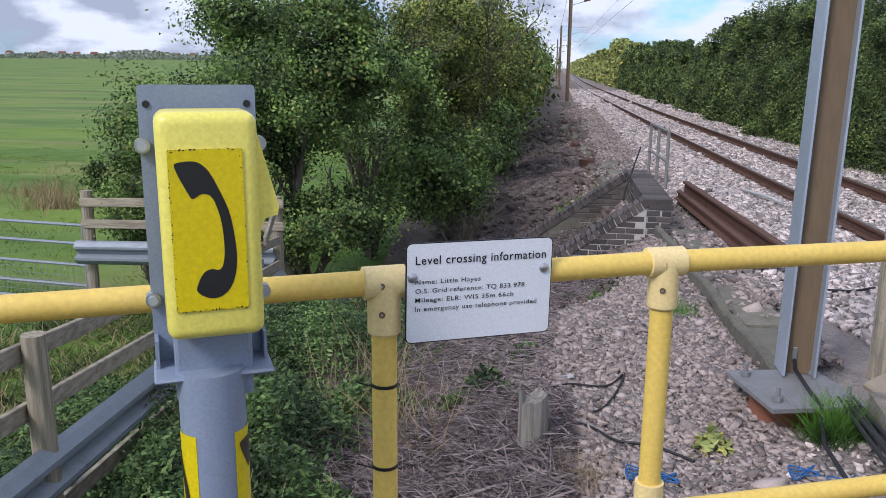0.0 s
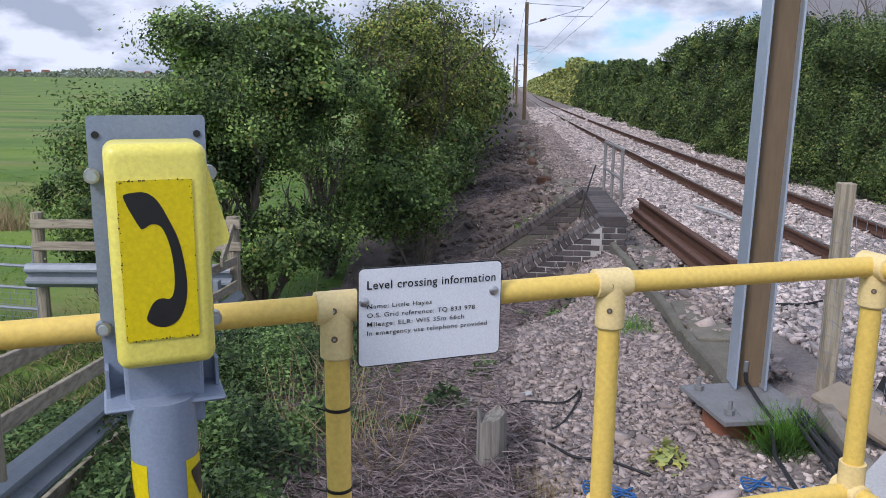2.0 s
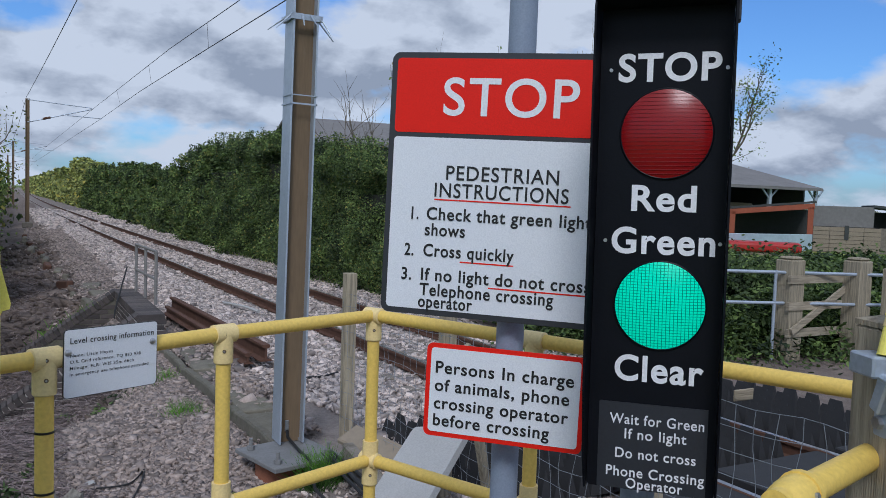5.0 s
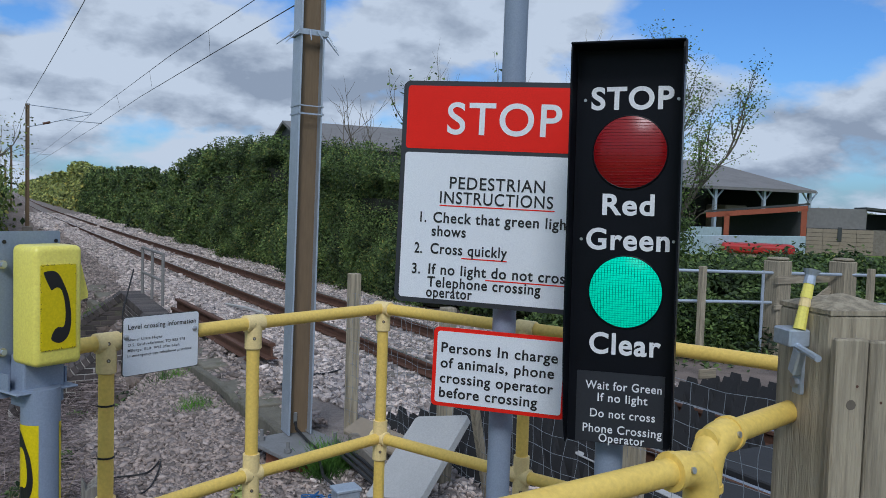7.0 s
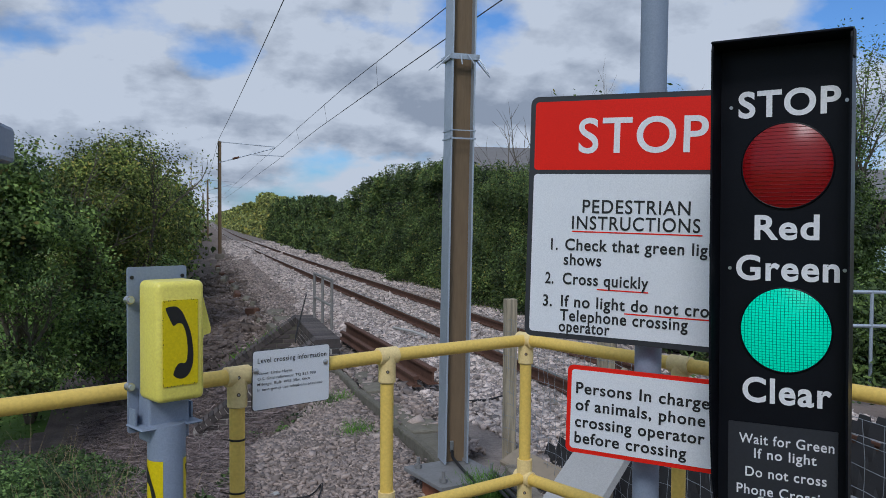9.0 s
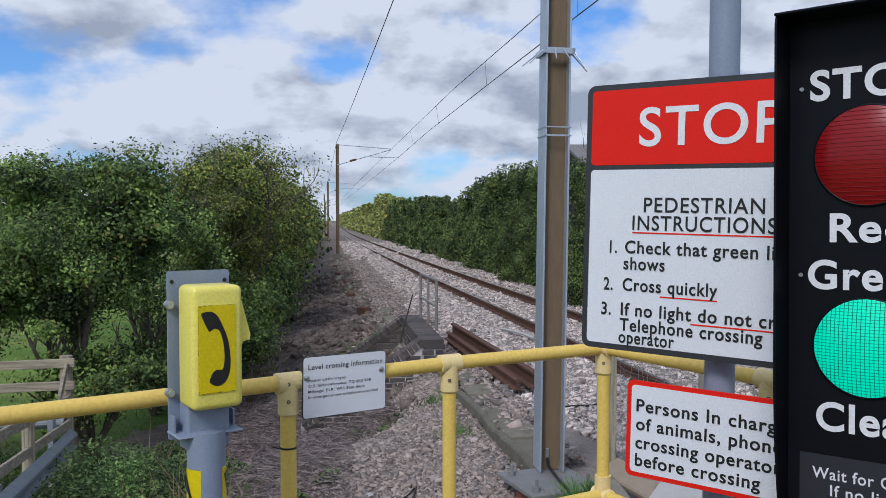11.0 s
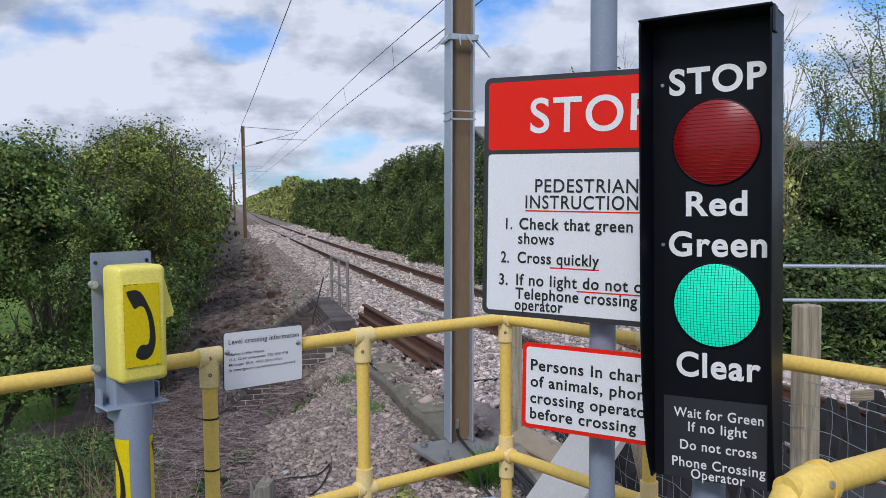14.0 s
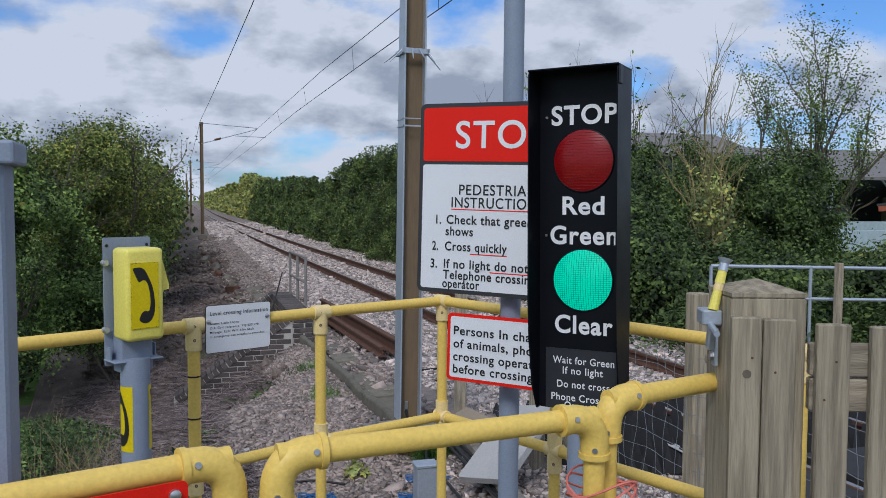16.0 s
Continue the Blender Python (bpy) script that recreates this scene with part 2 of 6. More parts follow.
M_BRICK = mat("dark_blue_brick", (0.095, 0.080, 0.076), (0.060, 0.052, 0.050), 0.8, 0, 12, 90, 0.4, rand=0.35)
M_MORTAR = mat("pale_mortar", (0.52, 0.49, 0.45), (0.40, 0.37, 0.34), 0.95, 0, 20, 120, 0.4)
M_STONE = mat("pink_grey_ballast", (0.60, 0.53, 0.50), (0.38, 0.33, 0.31), 0.95, 0, 16, 70, 0.9, rand=0.58)
M_STONE2 = mat("brown_grey_old_ballast", (0.36, 0.305, 0.28), (0.23, 0.192, 0.175), 0.95, 0, 16, 70, 0.9, rand=0.55)
M_SOIL = mat("dark_bank_soil", (0.22, 0.172, 0.145), (0.085, 0.067, 0.060), 1.0, 0, 1.6, 30, 1.0, p0=0.40, p1=0.60, stain=(0.20, 0.155, 0.128), stain_at=0.55, stain_scale=1.2, bump_dist=0.03)
M_BAL = mat("ballast_bed", (0.30, 0.255, 0.23), (0.17, 0.145, 0.13), 0.95, 0, 9, 28, 0.9, bump_dist=0.05)
M_FIELD = mat("meadow_grass", (0.075, 0.150, 0.016), (0.185, 0.265, 0.040), 0.95, 0, 0.22, 5, 0.9, stain=(0.24, 0.215, 0.075), stain_at=0.53, stain_scale=0.16, p0=0.40, p1=0.60, stretch=(0.35, 1, 1), bump_dist=0.05)
M_TARMAC = mat("grey_tarmac", (0.06, 0.06, 0.06), (0.05, 0.05, 0.05), 0.95, 0, 6, 160, 0.6)
M_RUBBER = mat("black_rubber_deck", (0.022, 0.022, 0.024), (0.03, 0.03, 0.031), 0.75, 0, 6, 90, 0.4)
M_CABLE = mat("black_cable", (0.015, 0.015, 0.016), (0.022, 0.022, 0.023), 0.6, 0, 30, 200, 0.05)
M_BLUE = mat("blue_twine", (0.03, 0.13, 0.33), (0.02, 0.10, 0.27), 0.8, 0, 30, 200, 0.2)
M_PINK = mat("orange_pink_twine", (0.75, 0.22, 0.17), (0.65, 0.17, 0.13), 0.8, 0, 30, 200, 0.2)
M_BARK = mat("grey_brown_bark", (0.15, 0.125, 0.095), (0.10, 0.085, 0.065), 0.95, 0, 9, 60, 0.8, stretch=(1, 1, 0.25))
M_TWIG = mat("dry_twigs", (0.25, 0.21, 0.21), (0.085, 0.068, 0.07), 0.95, 0, 9, 60, 0.2, rand=0.8)
M_STRAW = mat("dry_straw", (0.36, 0.28, 0.15), (0.28, 0.21, 0.11), 0.9, 0, 9, 60, 0.2, rand=0.3)
M_ROOF = mat("grey_sheet_roof", (0.21, 0.20, 0.195), (0.16, 0.155, 0.15), 0.85, 0, 0.7, 6, 0.3)
M_SHED = mat("dark_shed_wall", (0.055, 0.06, 0.06), (0.04, 0.043, 0.043), 0.8, 0, 0.6, 6, 0.3)
M_PALEB = mat("pale_blue_wall", (0.40, 0.50, 0.55), (0.33, 0.42, 0.48), 0.8, 0, 0.7, 5, 0.2)
M_REDP = mat("red_painted_sheet", (0.46, 0.02, 0.018), (0.38, 0.018, 0.016), 0.5, 0, 2, 12, 0.1)
M_ORUST = mat("rust_red_steel_frame", (0.34, 0.085, 0.04), (0.26, 0.07, 0.035), 0.75, 0, 2, 12, 0.2)
M_BLOCK = mat("tan_blockwork", (0.30, 0.245, 0.18), (0.24, 0.20, 0.15), 0.9, 0, 1.5, 12, 0.3)
L_TREE = leafmat("hawthorn_leaf", (0.026, 0.060, 0.020), (0.240, 0.365, 0.108), (0.22, 0.19, 0.06), 0.02)
L_TREE2 = leafmat("turning_leaf", (0.026, 0.052, 0.016), (0.245, 0.315, 0.080), (0.36, 0.33, 0.09), 0.10)
L_SHRUB = leafmat("bramble_leaf", (0.018, 0.042, 0.014), (0.125, 0.195, 0.058))
L_HEDGE = leafmat("hedge_leaf", (0.022, 0.050, 0.019), (0.165, 0.245, 0.082), (0.26, 0.26, 0.08), 0.05)
# yellow leaf, raised in brightness: the sun on the far hedge is in its colour
L_BRIGHT = leafmat("sunlit_yellow_leaf", (0.20, 0.25, 0.09), (0.40, 0.44, 0.18), (0.5, 0.44, 0.12), 0.10)
L_NETTLE = leafmat("nettle_leaf", (0.020, 0.052, 0.016), (0.150, 0.250, 0.085))
L_MEADOW = leafmat("meadow_blade", (0.07, 0.16, 0.018), (0.18, 0.28, 0.04), (0.34, 0.30, 0.15), 0.10)
L_GRASS = leafmat("grass_blade", (0.05, 0.15, 0.02), (0.15, 0.34, 0.045))


def lensmat(name, colour, glow):
    m = mat(name, colour, colour, 0.34, 0, 20, 200, 0.0)
    b = m.node_tree.nodes["Principled BSDF"]
    b.inputs["Coat Weight"].default_value, b.inputs["Coat Roughness"].default_value = 0.3, 0.2
    b.inputs["Specular IOR Level"].default_value = 0.25
    if glow:
        b.inputs["Emission Color"].default_value = (0.0, 0.78, 0.48, 1)
        b.inputs["Emission Strength"].default_value = glow
    return m


M_LRED = lensmat("red_lens", (0.27, 0.003, 0.005), 0)
M_LGREEN = lensmat("lit_green_lens", (0.0, 0.42, 0.30), 0.66)
M_LGRID = lensmat("dark_green_lens_ribs", (0.0, 0.16, 0.11), 0.16)
M_LRIB = mat("dark_red_lens_ribs", (0.25, 0.003, 0.005), (0.23, 0.003, 0.005), 0.34, 0, 20, 200, 0.0)


# ---- geometry helpers ----
def thing(name, at, label, category, group="", kind=""):
    e = new(name)
    e.empty_display_size = 0.1
    e.matrix_basis = Matrix.Translation(at)
    return tagged(e, label, category, group, kind)


def link(name, mesh, material, parent=None, label="", smooth=False):
    mesh.materials.append(material)
    if smooth:
        mesh.polygons.foreach_set("use_smooth", [True] * len(mesh.polygons))
        mesh.set_sharp_from_angle(angle=radians(40))
    ob = new(name, mesh)
    if parent:
        ob.parent = parent
        if parent.type == "EMPTY":
            ob.matrix_parent_inverse = parent.matrix_basis.inverted()
    if label:
        ob["label"] = label
    return ob


def part(name, bm, material, parent=None, label="", smooth=False):
    me = bpy.data.meshes.new(name)
    bmesh.ops.recalc_face_normals(bm, faces=bm.faces)
    bm.to_mesh(me)
    bm.free()
    return link(name, me, material, parent, label, smooth)


def raw(name, verts, faces, material, parent=None, label=""):
    me = bpy.data.meshes.new(name)
    me.from_pydata(verts, [], faces)
    return link(name, me, material, parent, label)


def quads(name, v, material, parent=None, label=""):
    """v: n x 4 x 3 array of corners."""
    n = len(v)
    me = bpy.data.meshes.new(name)
    me.vertices.add(4 * n)
    me.vertices.foreach_set("co", v.reshape(-1).astype(np.float32))
    me.loops.add(4 * n)
    me.loops.foreach_set("vertex_index", np.arange(4 * n, dtype=np.int32))
    me.polygons.add(n)
    me.polygons.foreach_set("loop_start", np.arange(0, 4 * n, 4, dtype=np.int32))
    me.update(calc_edges=True)
    return link(name, me, material, parent, label)


def box(bm, c, s, m=None, bev=0.0, segs=1):
    b = bmesh.new()
    bmesh.ops.create_cube(b, size=1.0)
    bmesh.ops.scale(b, vec=s, verts=b.verts)
    if bev:
        bmesh.ops.bevel(b, geom=list(b.edges), offset=bev, segments=segs, affect="EDGES", profile=0.5)
    bmesh.ops.translate(b, vec=c, verts=b.verts)
    if m is not None:
        bmesh.ops.transform(b, matrix=m, verts=b.verts)
    merge(bm, b)
    return bm


def merge(bm, b):
    me = bpy.data.meshes.new("tmp")
    b.to_mesh(me)
    b.free()
    bm.from_mesh(me)
    bpy.data.meshes.remove(me)


def sweep(bm, pts, r, seg=14, caps=True, r1=None):
    """A round tube along the points pts; radius from r to r1."""
    pts = [Vector(p) for p in pts]
    rings, n = [], len(pts)
    t0 = (pts[1] - pts[0]).normalized()
    side = t0.orthogonal().normalized()
    for i, p in enumerate(pts):
        t = (pts[min(i + 1, n - 1)] - pts[max(i - 1, 0)]).normalized()
        side = (side - t * side.dot(t)).normalized()
        up = t.cross(side)
        rad = r if r1 is None else r + (r1 - r) * i / (n - 1)
        rings.append([bm.verts.new(p + (side * math.cos(a) + up * math.sin(a)) * rad) for a in (2 * math.pi * k / seg for k in range(seg))])
    for a, b in zip(rings, rings[1:]):
        for k in range(seg):
            bm.faces.new((a[k], a[(k + 1) % seg], b[(k + 1) % seg], b[k]))
    if caps:
        bm.faces.new(rings[0][::-1])
        bm.faces.new(rings[-1])
    return bm


def arc(p0, corner, p1, r, n=8):
    """Points from p0 to p1 with the corner rounded by radius r."""
    p0, c, p1 = Vector(p0), Vector(corner), Vector(p1)
    a, b = (p0 - c).normalized(), (p1 - c).normalized()
    out = [p0]
    for i in range(n + 1):
        k = i / n
        out.append((c + a * r) * (1 - k) ** 2 + c * 2 * k * (1 - k) + (c + b * r) * k ** 2)
    return out + [p1]


def basis(o, u, v):
    """Local frame: x along u, y along v, z towards the viewer's side."""
    u, v = Vector(u).normalized(), Vector(v)
    v = (v - u * v.dot(u)).normalized()
    w = u.cross(v)
    m = Matrix((u, v, w)).transposed().to_4x4()
    m.translation = o
    return m


def plate(bm, m, w, h, d, r=0.0, z=0.0, x=0.0, y=0.0, seg=5):
    """A flat plate with rounded corners in the frame m, from z back to z - d."""
    pts = []
    for cx, cy, a0 in ((w - r, h - r, 0), (r, h - r, 90), (r, r, 180), (w - r, r, 270)):
        for i in range(seg + 1 if r else 1):
            a = radians(a0 + 90 * i / seg) if r else 0
            pts.append((x + cx + r * math.cos(a) * bool(r), y + cy + r * math.sin(a) * bool(r)))
    f = [bm.verts.new(m @ Vector((px, py, z))) for px, py in pts]
    k = [bm.verts.new(m @ Vector((px, py, z - d))) for px, py in pts]
    bm.faces.new(f)
    bm.faces.new(k[::-1])
    for i in range(len(f)):
        j = (i + 1) % len(f)
        bm.faces.new((f[i], k[i], k[j], f[j]))
    return bm


def disc(bm, m, x, y, z, r, d, seg=16, dome=0.0):
    """A round stud in the frame m, z its front, d its depth."""
    f = [bm.verts.new(m @ Vector((x + r * math.cos(a), y + r * math.sin(a), z))) for a in (2 * math.pi * i / seg for i in range(seg))]
    k = [bm.verts.new(m @ Vector((x + r * math.cos(a), y + r * math.sin(a), z - d))) for a in (2 * math.pi * i / seg for i in range(seg))]
    if dome:
        prev = f
        for q in (0.75, 0.45):
            ring = [bm.verts.new(m @ Vector((x + r * q * math.cos(a), y + r * q * math.sin(a), z + dome * (1 - q * q)))) for a in (2 * math.pi * i / seg for i in range(seg))]
            for i in range(seg):
                bm.faces.new((prev[i], prev[(i + 1) % seg], ring[(i + 1) % seg], ring[i]))
            prev = ring
        top = bm.verts.new(m @ Vector((x, y, z + dome)))
        for i in range(seg):
            bm.faces.new((prev[i], prev[(i + 1) % seg], top))
    else:
        bm.faces.new(f)
    bm.faces.new(k[::-1])
    for i in range(seg):
        j = (i + 1) % seg
        bm.faces.new((f[i], k[i], k[j], f[j]))
    return bm


def text(s, m, x0, x1, y0, cap, z, material, parent, weight=0.0, name="lettering", space=1.10):
    """One line of lettering: from x0 to x1, baseline y0, capital height cap."""
    cu = bpy.data.curves.new("line", "FONT")
    cu.body, cu.size, cu.space_character, cu.offset, cu.extrude, cu.resolution_u = s, 1.0, space, weight, 0.0, 3 if cap < 0.02 else 7
    ob = bpy.data.objects.new("line", cu)
    scene.collection.objects.link(ob)
    dg = bpy.context.evaluated_depsgraph_get()
    me = bpy.data.meshes.new_from_object(ob.evaluated_get(dg))
    bpy.data.objects.remove(ob)
    bpy.data.curves.remove(cu)
    me.materials.clear()
    co = np.empty(len(me.vertices) * 3, np.float32)
    me.vertices.foreach_get("co", co)
    co = co.reshape(-1, 3)
    lo, hi = co[:, 0].min(), co[:, 0].max()
    sx, sy = (x1 - x0) / (hi - lo), cap / 0.70
    q = [m @ Vector((x0 + (a - lo) * sx, y0 + b * sy, z + 0.0007)) for a, b, _ in co]
    faces = [tuple(p.vertices) for p in me.polygons]
    bpy.data.meshes.remove(me)
    bm = bmesh.new()
    vs = [bm.verts.new(v) for v in q]
    for f in faces:
        if len(set(f)) == len(f):
            bm.faces.new([vs[i] for i in f])
    bmesh.ops.triangulate(bm, faces=bm.faces)
    return part(name, bm, material, parent)


rng = np.random.default_rng(7)


def unit(n):
    v = rng.normal(size=(n, 3))
    return v / np.linalg.norm(v, axis=1, keepdims=True)


def leaves(p, size, flat=0.3, long=1.7, face=None):
    """Rhombic leaves at the points p, turned at random, flat ones more level, or facing outwards."""
    n = len(p)
    d = unit(n)
    d[:, 2] *= 0.6
    nn = unit(n) + np.array((0, 0, flat * 3))
    if face is not None:
        nn = unit(n) + face * 0.9
        nn /= np.linalg.norm(nn, axis=1, keepdims=True) + 1e-9
        d = d - nn * (d * nn).sum(1, keepdims=True)
    d /= np.linalg.norm(d, axis=1, keepdims=True) + 1e-9
    s = np.cross(d, nn)
    s /= np.linalg.norm(s, axis=1, keepdims=True) + 1e-9
    sz = (size * rng.uniform(0.6, 1.3, n))[:, None]
    a, b = d * sz * long * 0.5, s * sz * 0.5
    return np.stack((p - a, p - b * 1.0 + a * 0.1, p + a, p + b * 1.0 + a * 0.1), 1)


def blades(p, height, width, lean=0.5):
    """Grass blades or stalks standing at p."""
    n = len(p)
    h = (height * rng.uniform(0.5, 1.2, n))[:, None]
    d = rng.normal(size=(n, 3)) * lean
    d[:, 2] = 1
    d /= np.linalg.norm(d, axis=1, keepdims=True)
    s = np.cross(d, unit(n))
    s /= np.linalg.norm(s, axis=1, keepdims=True) + 1e-9
    s *= width * 0.5
    tip = p + d * h
    tip[:, 2] -= (h[:, 0] * lean * 0.25)
    return np.stack((p - s, p + s, tip + s * 0.25, tip - s * 0.25), 1)


def smooth(a, b, x):
    t = np.clip((x - a) / (b - a), 0, 1)
    return t * t * (3 - 2 * t)


def bend(y):
    """Sideways run of the gently curving track at y."""
    y = np.asarray(y, float)
    q = np.clip(y, -60, 130)
    return -0.0315 * q + 0.00012 * q * q + 0.005 * np.maximum(0, y - 130)


def ground_z(x, y):
    """Height of the land: trackbed, bank down to the meadow, dip at the culvert."""
    x, y = np.asarray(x, float), np.asarray(y, float)
    z = np.interp(x, [-60, -6, -4, -1.2, 0.0, 1.3, 1.9, 2.6, 3.3, 6.4, 7.0, 8, 14, 60], [-1.9, -1.85, -1.7, -1.05, -0.72, -0.64, -0.52, -0.51, -0.60, -0.60, -0.63, -0.66, -0.7, -0.7])
    z = z + 0.10 * smooth(0.2, 1.1, x) * (1 - smooth(1.32, 1.6, x)) * smooth(4.4, 5.6, y) * (1 - smooth(9.6, 10.4, y))
    dip = smooth(6.5, 10.0, y) * (1 - smooth(13.4, 16, y))
    z = z + 0.12 * smooth(7, 13, y) * smooth(0.4, 1.2, x) * (1 - smooth(1.3, 1.9, x))
    z = z - 0.62 * dip * (1 - smooth(-0.1, 1.25, x)) * smooth(-6, -2, x)
    lump = np.sin(x * 2.3 + 1.1 * np.sin(y * 1.3)) * np.sin(y * 1.9 + 0.7 * np.sin(x * 1.7)) * 0.03 + np.sin(x * 5.1 + y * 2.2) * np.sin(y * 4.3 - x) * 0.012
    path = (1 - smooth(0.9, 1.8, y)) * (1 - smooth(0.8, 1.3, x)) * smooth(-7, -3.0, x) * smooth(-30, -12, y)
    z = z * (1 - path) - 0.03 * path
    far = np.hypot(x, y)
    z = z + 0.0095 * np.maximum(0, far - 80) * smooth(-12, -60, x)
    return z + lump * (1 - smooth(0.6, 1.5, x)) * (1 + 2.6 * smooth(11, 18, y))


# ---- ground ----
def grid(name, xs, ys, material, label, category):
    X, Y = np.meshgrid(xs, ys)
    Z = ground_z(X, Y)
    v = np.stack((X, Y, Z), -1).reshape(-1, 3)
    nx, ny = len(xs), len(ys)
    i = np.arange(nx * ny).reshape(ny, nx)
    f = np.stack((i[:-1, :-1], i[:-1, 1:], i[1:, 1:], i[1:, :-1]), -1).reshape(-1, 4)
    ob = raw(name, v.tolist(), f.tolist(), material)
    ob.data.polygons.foreach_set("use_smooth", [True] * len(ob.data.polygons))
    return ob


xs = np.concatenate((np.geomspace(3000, 6.4, 26) * -1, np.arange(-6.2, 8.2, 0.16), np.geomspace(8.4, 3000, 26)))
ys = np.concatenate((np.geomspace(3000, 6.2, 22) * -1, np.arange(-6.0, 40, 0.22), np.geomspace(40.5, 4000, 40)))
ground = tagged(grid("ground", xs, ys, M_FIELD, "", ""), "grassy meadow and bare railway bank", "ground", kind="structure")
# the bank and the trackbed get their own soil and stone by where they lie across the line
ground.data.materials.append(M_SOIL)
ground.data.materials.append(M_BAL)
cen = np.array([p.center[:2] for p in ground.data.polygons])
wob = np.sin(cen[:, 1] * 0.9) * 0.35 + np.sin(cen[:, 1] * 2.3 + 1) * 0.15
idx = np.zeros(len(cen), np.int32)
idx[(cen[:, 0] > -3.2 + wob) & (cen[:, 0] < 8.0) & (cen[:, 1] > -8)] = 1
idx[(cen[:, 0] > 1.1 + wob * 0.3 + 0.9 * (cen[:, 1] > 13.5)) & (cen[:, 0] < 6.7 + wob * 0.4) & (cen[:, 1] > -8)] = 2
idx[(cen[:, 0] >= 8.0) & (cen[:, 0] < 16) & (cen[:, 1] > -8) & (cen[:, 1] < 9)] = 1
ground.data.polygons.foreach_set("material_index", idx)

walkway = part("pavement", box(bmesh.new(), (-0.7, -2.2, -0.30), (3.4, 6.6, 0.6), None, 0.02), M_TARMAC)
tagged(walkway, "grey tarmac footpath leading to the crossing", "footpath", kind="structure")

# ---- railway ----
RAIL_X, RAIL_Z = (4.27, 5.70), -0.42


def rail_profile(bm, a, b, z, h=0.159, head=0.07, foot=0.14):
    """A flat-bottom rail from a to b (x, y pairs), its top at z."""
    prof = [(-foot / 2, 0), (foot / 2, 0), (foot / 2, 0.012), (0.012, 0.032), (0.010, h - 0.045), (head / 2, h - 0.035), (head / 2, h - 0.006), (head / 2 - 0.01, h), (-head / 2 + 0.01, h), (-head / 2, h - 0.006), (-head / 2, h - 0.035), (-0.010, h - 0.045), (-0.012, 0.032), (-foot / 2, 0.012)]
    a, b = Vector((a[0], a[1], 0)), Vector((b[0], b[1], 0))
    s = (b - a).normalized().cross(Vector((0, 0, 1)))
    ra = [bm.verts.new(a + s * p + Vector((0, 0, z - h + q))) for p, q in prof]
    rb = [bm.verts.new(b + s * p + Vector((0, 0, z - h + q))) for p, q in prof]
    for i in range(len(prof)):
        j = (i + 1) % len(prof)
        bm.faces.new((ra[i], ra[j], rb[j], rb[i]))
    bm.faces.new(ra[::-1])
    bm.faces.new(rb)
    return bm


track = thing("railway_track", (4.5, 0, -0.46), "single railway track with rusty-sided steel rails on ballast", "railway track", kind="structure")
RAIL_Y = [-8, -2, 4, 10, 16, 22, 28, 36, 44, 54, 66, 80, 96, 114, 135, 180, 240, 320, 420]
for x in RAIL_X:
    for ya, yb in zip(RAIL_Y, RAIL_Y[1:]):
        xa, xb = x + float(bend(ya)), x + float(bend(yb))
        r = part("rail", rail_profile(bmesh.new(), (xa, ya), (xb, yb), RAIL_Z), M_RUST, track, "rusty rail with polished running surface")
        turn = math.degrees(math.atan2(xa - xb, yb - ya))
        part("running_surface", box(bmesh.new(), (0, 0, 0), (0.046, math.hypot(yb - ya, xb - xa), 0.003), pose((xa + xb) / 2, (ya + yb) / 2, RAIL_Z + 0.0005, 0, 0, turn)), M_RAILTOP, r)
bm = box(bmesh.new(), (0, 0, 0), (2.5, 0.25, 0.18), None, 0.02)
first = part("sleeper", bm, M_CONC, track)
first.location = (4.985 + float(bend(4.6)), 4.6, RAIL_Z - 0.244)
for k in range(1, 130):
    y = 4.6 + 0.65 * k
    o = new("sleeper", first.data)
    o.parent, o.matrix_parent_inverse = track, track.matrix_basis.inverted()
    o.location = (4.985 + float(bend(y)), y, RAIL_Z - 0.244)
bm = bmesh.new()
for k in range(60):
    y = 4.6 + 0.65 * k
    for x in RAIL_X:
        for s in (-1, 1):
            box(bm, (x + float(bend(y)) + s * 0.075, y, RAIL_Z - 0.137), (0.05, 0.07, 0.035))
part("rail_clip", bm, M_RUST, track, "rusty rail clips along both rails")["kind"] = "stuff"


